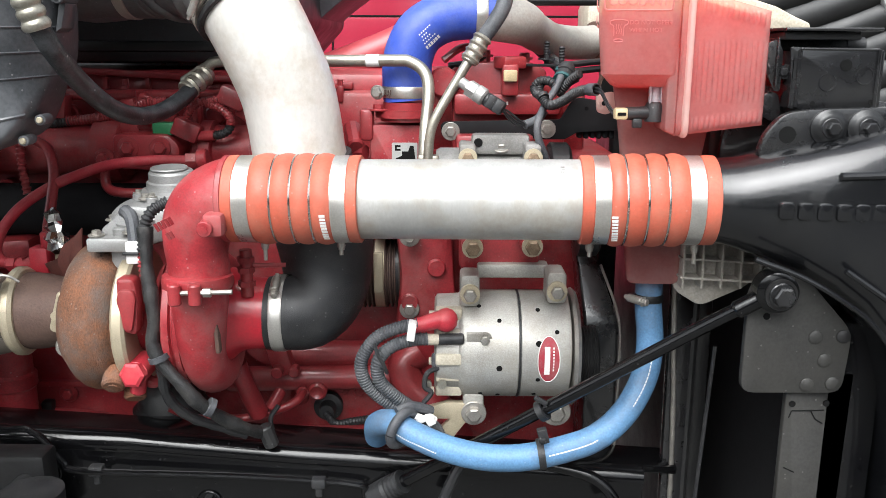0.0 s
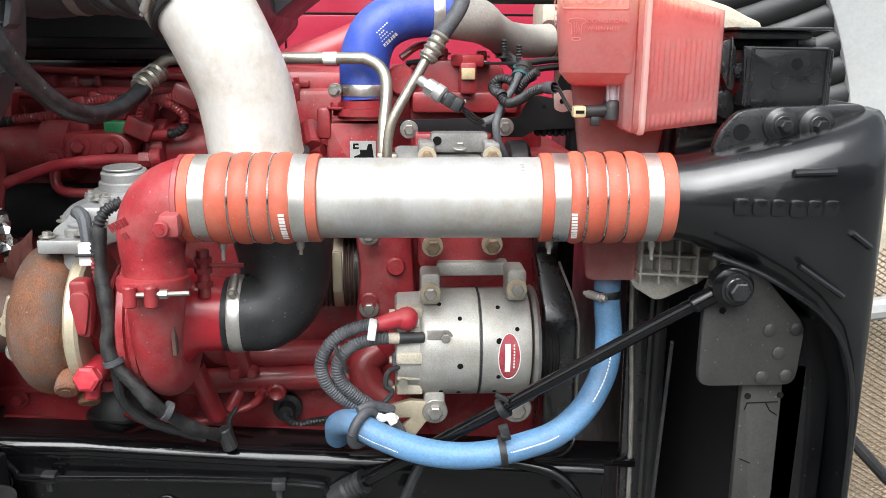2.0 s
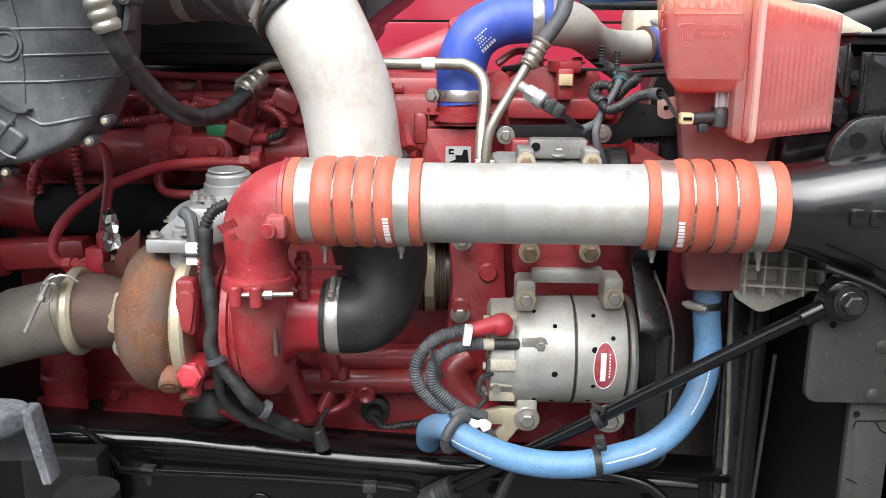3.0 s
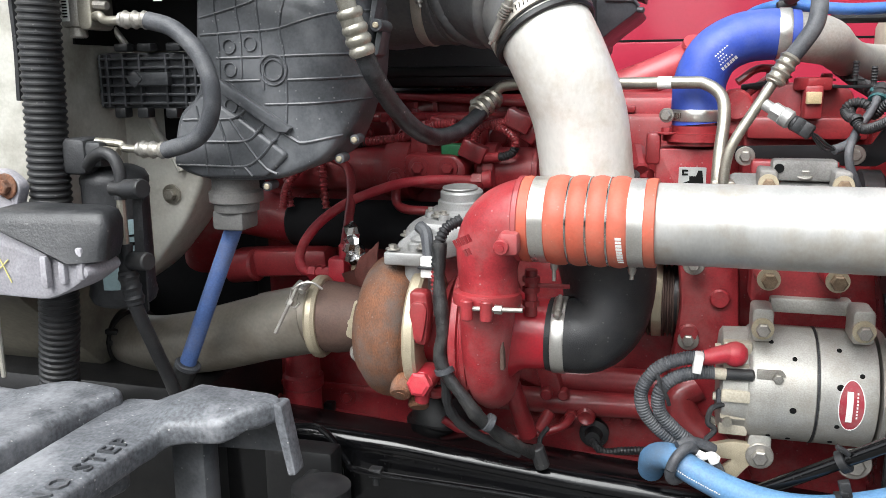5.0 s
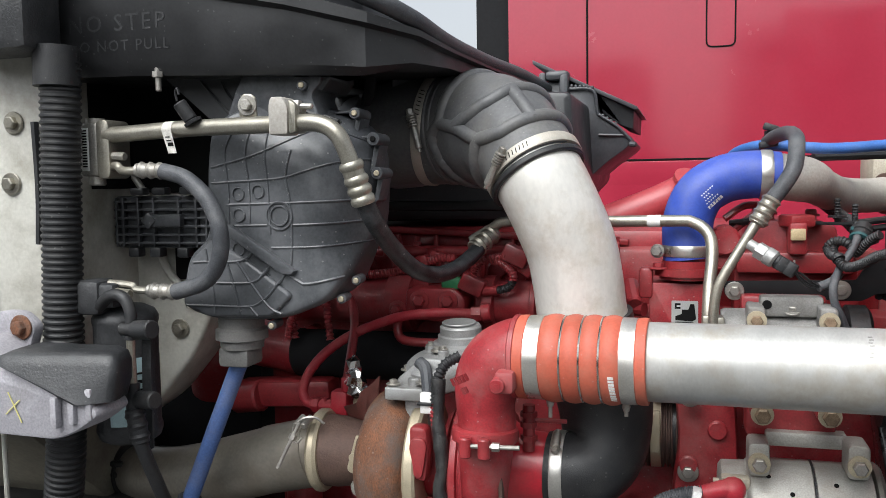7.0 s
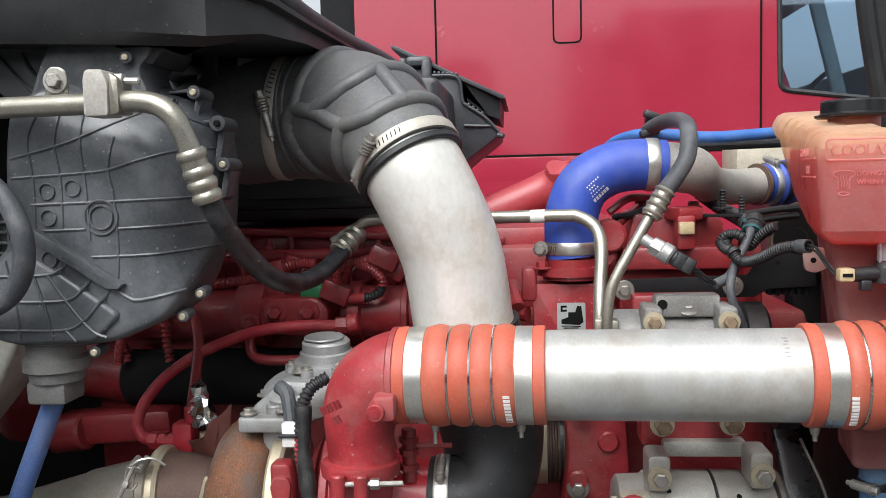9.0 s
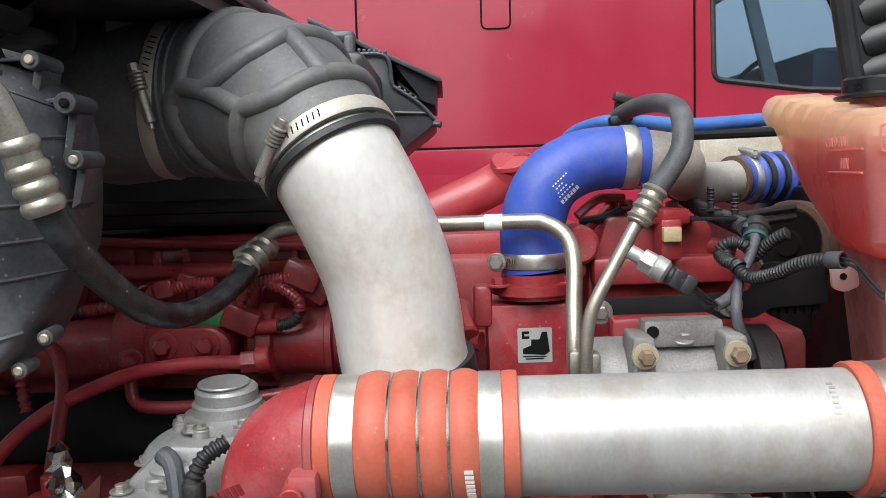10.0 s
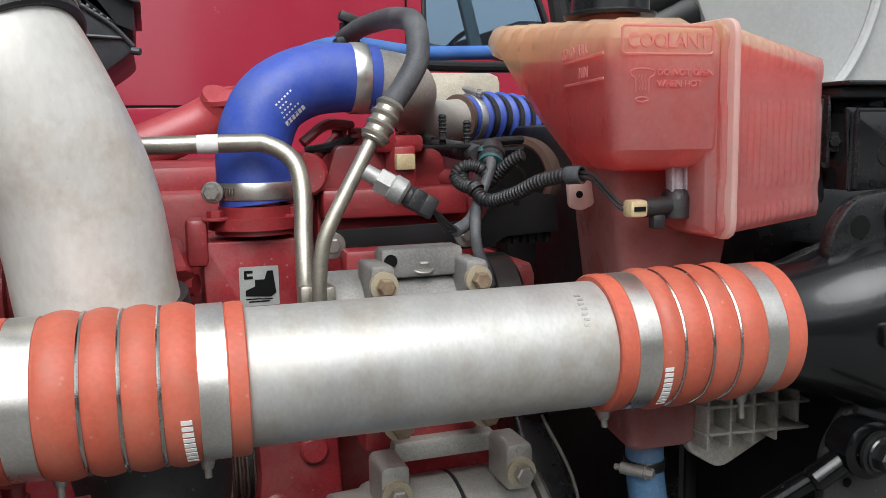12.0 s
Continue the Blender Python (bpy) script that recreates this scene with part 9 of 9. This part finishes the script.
for z, c in ((1.424, [(-0.795, 0.855), (-0.752, 0.885), (-0.768, 0.94), (-0.87, 0.94)]), (1.445, [(-0.84, 0.852), (-0.748, 0.884), (-0.764, 0.945), (-0.915, 0.945)]), (1.470, [(-0.912, 0.855), (-0.746, 0.886), (-0.763, 0.945), (-0.925, 0.945)]), (1.482, [(-0.915, 0.86), (-0.752, 0.89), (-0.768, 0.945), (-0.925, 0.945)]), (1.487, [(-0.905, 0.87), (-0.762, 0.897), (-0.776, 0.94), (-0.915, 0.94)])):
    rings.append([bm.verts.new((p, q, z)) for p, q in rounded(c, 0.014, 3)])
for a, b in zip(rings, rings[1:]):
    for j in range(len(a)):
        bm.faces.new((a[j], a[(j + 1) % len(a)], b[(j + 1) % len(a)], b[j]))
bm.faces.new(rings[0][::-1])
bm.faces.new(rings[-1])
part("cover", bm, COVER, gb, "scuffed black plastic cover", 50)
bm = bmesh.new()
for i in range(3):
    box((-0.825 + i * 0.022, 0.862 + i * 0.006, 1.412 + i * 0.005), (0.010, 0.012, 0.042), 0.003, bm=bm)
pieces("tooth", bm, BRACKET, gb)
bm = bmesh.new()
for a, b in (((-0.905, 1.445), (-0.885, 1.405)), ((-0.887, 1.435), (-0.91, 1.415))):
    rod((a[0], 0.868, a[1] - 0.012), (b[0], 0.868, b[1] - 0.012), 0.0009, 6, bm)
pieces("chalk_mark", bm, CHALK, gb)

# step plate
stp = thing("step_plate", "scuffed grey plastic step with moulded lettering", "step", (-0.75, 0.85, 1.1))


def slab(outline, z0, z1, bevel, lift=None):
    bm = prism(rounded(outline, 0.014, 4), (0, 0, z0), z1 - z0, (1, 0, 0), (0, 1, 0), bevel, seg=3)
    bmesh.ops.triangulate(bm, faces=[f for f in bm.faces if len(f.verts) > 4])
    bmesh.ops.subdivide_edges(bm, edges=[e for e in bm.edges if e.calc_length() > 0.02], cuts=2, use_grid_fill=True)
    for v in bm.verts:
        if lift:
            v.co.z += lift(v.co.x, v.co.y)
        v.co += Vector((0, 0, 0.0015 * noise.noise(v.co * 45)))
    return bm


part("tread", slab([(-0.745, 0.45), (-0.745, 0.896), (-0.686, 0.897), (-0.64, 0.909), (-0.58, 0.902), (-0.531, 0.898), (-0.514, 0.88), (-0.528, 0.854), (-0.562, 0.817), (-0.60, 0.813), (-0.634, 0.806), (-0.642, 0.76), (-0.648, 0.45)], 1.212, 1.241, 0.007,
     lambda x, y: 0.024 * max(0, min(1, (x + 0.70) / 0.06)) * max(0, min(1, (y - 0.79) / 0.05))), STEPGREY, stp, "", 60)
part("ridge", slab([(-1.2, 0.45), (-1.2, 0.90), (-0.957, 0.882), (-0.862, 0.873), (-0.831, 0.897), (-0.75, 0.886), (-0.735, 0.872), (-0.752, 0.80), (-0.80, 0.45)], 1.12, 1.258, 0.010, lambda x, y: -0.012 * max(0, min(1, (-0.85 - x) / 0.05))), STEPGREY, stp, "", 60)
part("ridge_block", slab([(-1.2, 0.45), (-1.2, 0.80), (-0.87, 0.79), (-0.855, 0.77), (-0.87, 0.45)], 1.15, 1.272, 0.008), PLASTIC_GREY, stp, "darker raised block", 60)
part("end_leg", prism(rounded([(-0.526, 1.262), (-0.512, 1.262), (-0.496, 1.172), (-0.507, 1.170)], 0.004), (0, 0.894, 0), 0.026, bevel=0.003), STEPGREY, stp)
part("rear_skirt", prism(rounded([(-0.66, 1.18), (-0.512, 1.187), (-0.516, 1.255), (-0.66, 1.25)], 0.006), (0, 0.904, 0), 0.006, bevel=0.002), PLASTIC_GREY, stp)
pieces("moulded_letter", words("NO STEP", (-0.652, 0.618, 1.2415), 0.033, (0, 1, 0), (-1, 0, 0), 0.0022, 1.25), PLASTIC_GREY, stp, "moulded lettering")
part("underside_post", box((-0.635, 0.87, 1.1), (0.05, 0.04, 0.24), 0.01), PLASTIC_GREY, stp)
part("damper", lathe([(0, 0.04), (0.01, 0.045), (0.03, 0.045), (0.035, 0.02)], (-0.56, 1.08, 1.015), (0, 0, 1), 24), RUBBER, stp)

# ---- left engine side: fuel system ----
fs = thing("fuel_pump_group", "red painted fuel rail, filter plate and lines", "fuel system", (-0.5, 1.42, 1.4))
bm = rod((-0.80, 1.44, 1.485), (-0.50, 1.43, 1.485), 0.042, 24, None, 0.006)
lathe([(0, 0.03), (0, 0.052), (0.03, 0.052), (0.034, 0.04)], (-0.545, 1.43, 1.485), (1, 0, 0), 28, bm)
part("cylinder_left", bm, RED_CAST, fs)
bm = rod((-0.40, 1.44, 1.485), (-0.16, 1.44, 1.485), 0.042, 24, None, 0.006)
lathe([(0, 0.03), (0, 0.048), (0.02, 0.048), (0.022, 0.04)], (-0.385, 1.44, 1.485), (1, 0, 0), 28, bm)
part("cylinder_right", bm, RED_CAST, fs)
bm = prism(rounded([(-0.515, 1.462), (-0.41, 1.455), (-0.405, 1.50), (-0.425, 1.518), (-0.515, 1.518)], 0.012), (0, 1.44, 0), 0.07, bevel=0.006)
pl = part("filter_plate", bm, RED, fs)
for x in (-0.489, -0.437):
    part("bolt", hexbolt((x, 1.371, 1.496), (0, -1, 0), 0.0105), RED, pl)
part("return_line", tube([(-0.652, 1.27, 1.328), (-0.664, 1.273, 1.331), (-0.673, 1.278, 1.345), (-0.671, 1.282, 1.362), (-0.661, 1.288, 1.384), (-0.638, 1.302, 1.412), (-0.598, 1.32, 1.440), (-0.55, 1.335, 1.460), (-0.505, 1.34, 1.473), (-0.44, 1.345, 1.479), (-0.385, 1.345, 1.479)], 0.0085, 12), RAWRED, fs, "bright red fuel line")
bm = rod((-0.39, 1.345, 1.479), (-0.365, 1.35, 1.479), 0.013, 6)
rod((-0.372, 1.35, 1.479), (-0.355, 1.35, 1.482), 0.016, 12, bm, 0.002)
part("line_nut", bm, RED_CAST, fs)
part("lower_line", tube([(-0.53, 1.37, 1.465), (-0.525, 1.36, 1.435), (-0.50, 1.355, 1.425), (-0.43, 1.36, 1.425), (-0.36, 1.37, 1.432), (-0.25, 1.38, 1.44)], 0.008, 12), RED, fs)
part("down_line", tube([(-0.645, 1.37, 1.51), (-0.615, 1.36, 1.495), (-0.598, 1.335, 1.46), (-0.588, 1.295, 1.42), (-0.582, 1.262, 1.385), (-0.582, 1.255, 1.36)], 0.008, 12), RED, fs)
bm = box((-0.592, 1.255, 1.335), (0.030, 0.03, 0.05), 0.006)
rod((-0.582, 1.253, 1.358), (-0.582, 1.253, 1.382), 0.0085, 12, bm, 0.002)
rod((-0.654, 1.27, 1.328), (-0.605, 1.26, 1.327), 0.010, 12, bm, 0.002)
for x, w_ in ((-0.648, 0.012), (-0.632, 0.008), (-0.619, 0.010)):
    lathe([(0, 0.013), (w_, 0.013)], (x, 1.267, 1.328), (1, -0.1, 0), 6, bm)
part("sensor_union", bm, RAWRED, fs, "bright red union fitting")
bm = lathe([(-0.004, 0.012), (0.006, 0.016), (0.014, 0.013), (0.022, 0.018), (0.031, 0.014), (0.040, 0.0165), (0.048, 0.011), (0.056, 0.010), (0.064, 0.003)], (-0.556, 1.240, 1.356), (-0.10, 0, 1), 11, wob=0.9)
for v in bm.verts:
    v.co += 0.005 * Vector((noise.noise(v.co * 130), noise.noise(v.co * 130 + Vector((9, 0, 0))), noise.noise(v.co * 130 + Vector((0, 9, 0)))))
part("foil_wrap", bm, FOIL, fs, "crumpled silver foil wrap", 8)
part("brass_stem", rod((-0.562, 1.245, 1.29), (-0.558, 1.243, 1.365), 0.007, 12), ZINC, fs)
bm = prism(rounded([(-0.600, 1.318), (-0.598, 1.328), (-0.562, 1.345), (-0.545, 1.352), (-0.535, 1.373), (-0.516, 1.386), (-0.500, 1.402), (-0.506, 1.372), (-0.512, 1.338), (-0.54, 1.316)], 0.004, 3), (0, 1.205, 0), 0.0025, bevel=0.0004)
bmesh.ops.triangulate(bm, faces=bm.faces)
bmesh.ops.subdivide_edges(bm, edges=[e for e in bm.edges if e.calc_length() > 0.012], cuts=3)
for v in bm.verts:
    v.co.y += 0.05 * max(0, -0.55 - v.co.x) / 0.05 + 0.6 * max(0, 1.345 - v.co.z) - 0.25 * max(0, v.co.z - 1.37) + 0.003 * noise.noise(v.co * 60)
part("heat_shield", bm, mat("rust_red_sheet", (0.13, 0.040, 0.032), 0.6, 0.1, 0.3, 20, 0.1, 0.2, (0.09, 0.055, 0.045), 0.6, 18), fs, "bent brown heat shield")
for pts_, m_, r_ in (([(-0.68, 1.43, 1.525), (-0.64, 1.42, 1.528), (-0.60, 1.42, 1.534)], RUBBER, 0.0085),
                     ([(-0.605, 1.42, 1.534), (-0.565, 1.42, 1.538), (-0.529, 1.42, 1.543), (-0.515, 1.41, 1.552), (-0.505, 1.40, 1.560)], RED, 0.0085),
                     ([(-0.50, 1.40, 1.562), (-0.477, 1.395, 1.563), (-0.459, 1.39, 1.568), (-0.427, 1.39, 1.569)], RED, 0.008),
                     ([(-0.335, 1.39, 1.574), (-0.372, 1.39, 1.568), (-0.388, 1.39, 1.559), (-0.396, 1.39, 1.545), (-0.394, 1.39, 1.532)], RED, 0.007),
                     ([(-0.362, 1.39, 1.566), (-0.342, 1.385, 1.559), (-0.325, 1.38, 1.545), (-0.324, 1.38, 1.532)], RED, 0.0075),
                     ([(-0.324, 1.38, 1.532), (-0.330, 1.38, 1.522), (-0.341, 1.38, 1.517), (-0.352, 1.38, 1.515)], RUBBER, 0.0075),
                     ([(-0.74, 1.36, 1.42), (-0.73, 1.36, 1.46), (-0.70, 1.38, 1.50)], RED, 0.007)):
    part("harness_branch", ribbed(pts_, r_, 0.005, 0.15), m_, fs)
part("harness_sleeve", tube([(-0.350, 1.38, 1.515), (-0.365, 1.383, 1.514), (-0.382, 1.385, 1.513)], 0.0088, 12), RED, fs)
bm = bmesh.new()
for c, s_, rr in (((-0.396, 1.385, 1.524), (0.044, 0.03, 0.030), (0, 24, 0)), ((-0.322, 1.40, 1.574), (0.046, 0.032, 0.030), (0, 25, 0)), ((-0.492, 1.40, 1.562), (0.024, 0.024, 0.022), (0, -10, 0)), ((-0.465, 1.40, 1.570), (0.022, 0.018, 0.020), (0, 20, 0)), ((-0.303, 1.41, 1.553), (0.026, 0.026, 0.03), (0, 35, 0)), ((-0.63, 1.43, 1.56), (0.05, 0.03, 0.04), (0, 8, 0)), ((-0.69, 1.43, 1.575), (0.05, 0.03, 0.05), (0, 5, 0))):
    box(c, s_, 0.004, rr, bm)
pieces("plug_body", bm, RED, fs)
part("lift_tab", prism(rounded([(-0.513, 1.51), (-0.483, 1.51), (-0.485, 1.54), (-0.512, 1.546)], 0.004), (0, 1.41, 0), 0.006, bevel=0.001), RED_CAST, fs)
for x0_, x1_, r_ in ((-0.562, -0.539, 0.052), (-0.532, -0.524, 0.047), (-0.384, -0.362, 0.050), (-0.300, -0.288, 0.046)):
    part("pipe_collar", lathe([(0, r_ - 0.006), (0.002, r_), (x1_ - x0_ - 0.002, r_), (x1_ - x0_, r_ - 0.006)], (x0_, 1.435, 1.485), (1, 0, 0), 32), RED_CAST, fs)
part("collar_bolt", hexbolt((-0.531, 1.375, 1.478), (0, -1, 0), 0.0095, 0.014), RED, fs)
part("green_plug", box((-0.435, 1.395, 1.525), (0.035, 0.028, 0.02), 0.003), GREEN, fs, "green connector")
part("injector_rail", rod((-0.66, 1.46, 1.575), (-0.18, 1.46, 1.575), 0.010, 12), RED, fs)
bm = bmesh.new()
for i in range(6):
    x = -0.66 + i * 0.085
    tube([(x, 1.46, 1.575), (x + 0.015, 1.44, 1.555), (x + 0.01, 1.45, 1.525)], 0.006, 8, 6, bm)
    lathe([(0, 0.012), (0.015, 0.012)], (x, 1.455, 1.567), (0, 0, 1), 6, bm)
    rod((x + 0.03, 1.50, 1.54), (x + 0.03, 1.48, 1.54), 0.018, 12, bm, 0.003)
pieces("injector_line", bm, RED, fs)
bm = bmesh.new()
for x, z in ((-0.76, 1.40), (-0.72, 1.42), (-0.67, 1.395), (-0.54, 1.41), (-0.45, 1.40)):
    rod((x, 1.47, z), (x, 1.42, z), 0.016, 14, bm, 0.003)
    join(bm, hexbolt((x, 1.421, z), (0, -1, 0), 0.009))
pieces("boss", bm, RED_CAST, fs)
for x in (-0.74, -0.67):
    part("spring_clip", ribbed([(x, 1.38, 1.50), (x + 0.004, 1.375, 1.45), (x + 0.01, 1.37, 1.42)], 0.0075, 0.008, 0.25), RED, fs)
# red turbo-side exhaust manifold far left
em = thing("exhaust_manifold", "dark red coated exhaust manifold beside the block", "manifold", (-0.75, 1.45, 1.2))
part("runner", tube([(-0.95, 1.45, 1.30), (-0.93, 1.42, 1.36), (-0.87, 1.42, 1.40), (-0.80, 1.44, 1.39), (-0.70, 1.45, 1.37)], 0.045, 20), RED_CAST, em)
bm = box((-0.76, 1.39, 1.315), (0.20, 0.06, 0.05), 0.012, (0, -4, 0))
rod((-0.86, 1.38, 1.30), (-0.80, 1.37, 1.31), 0.03, 16, bm, 0.004)
part("housing", bm, RED, em)
# plain black box added behind the manifold to keep the background dark
part("black_backing", box((-0.82, 1.60, 1.25), (0.5, 0.1, 0.5), 0.02), FLAT_BLACK, em)
# distant wiring seen below the air box
dw = thing("cab_wiring", "loose coloured wires in the dark behind the engine", "wiring", (-0.45, 1.95, 1.55))
for i, m_ in enumerate((LINE, RUBBER, TEAL, RAWRED, GREEN, TANK_LOW, RUBBER, AMBER, STEEL, RAWRED)):
    x = -0.62 + i * 0.035
    part("wire", tube([(x, 2.0, 1.655), (x + 0.012, 1.97, 1.63), (x + 0.004 * i, 1.96, 1.60), (x + 0.02, 1.97, 1.57)], 0.005, 8), m_, dw)
part("shelf", box((-0.45, 2.02, 1.565), (0.6, 0.14, 0.02), 0.004), SATIN, dw)
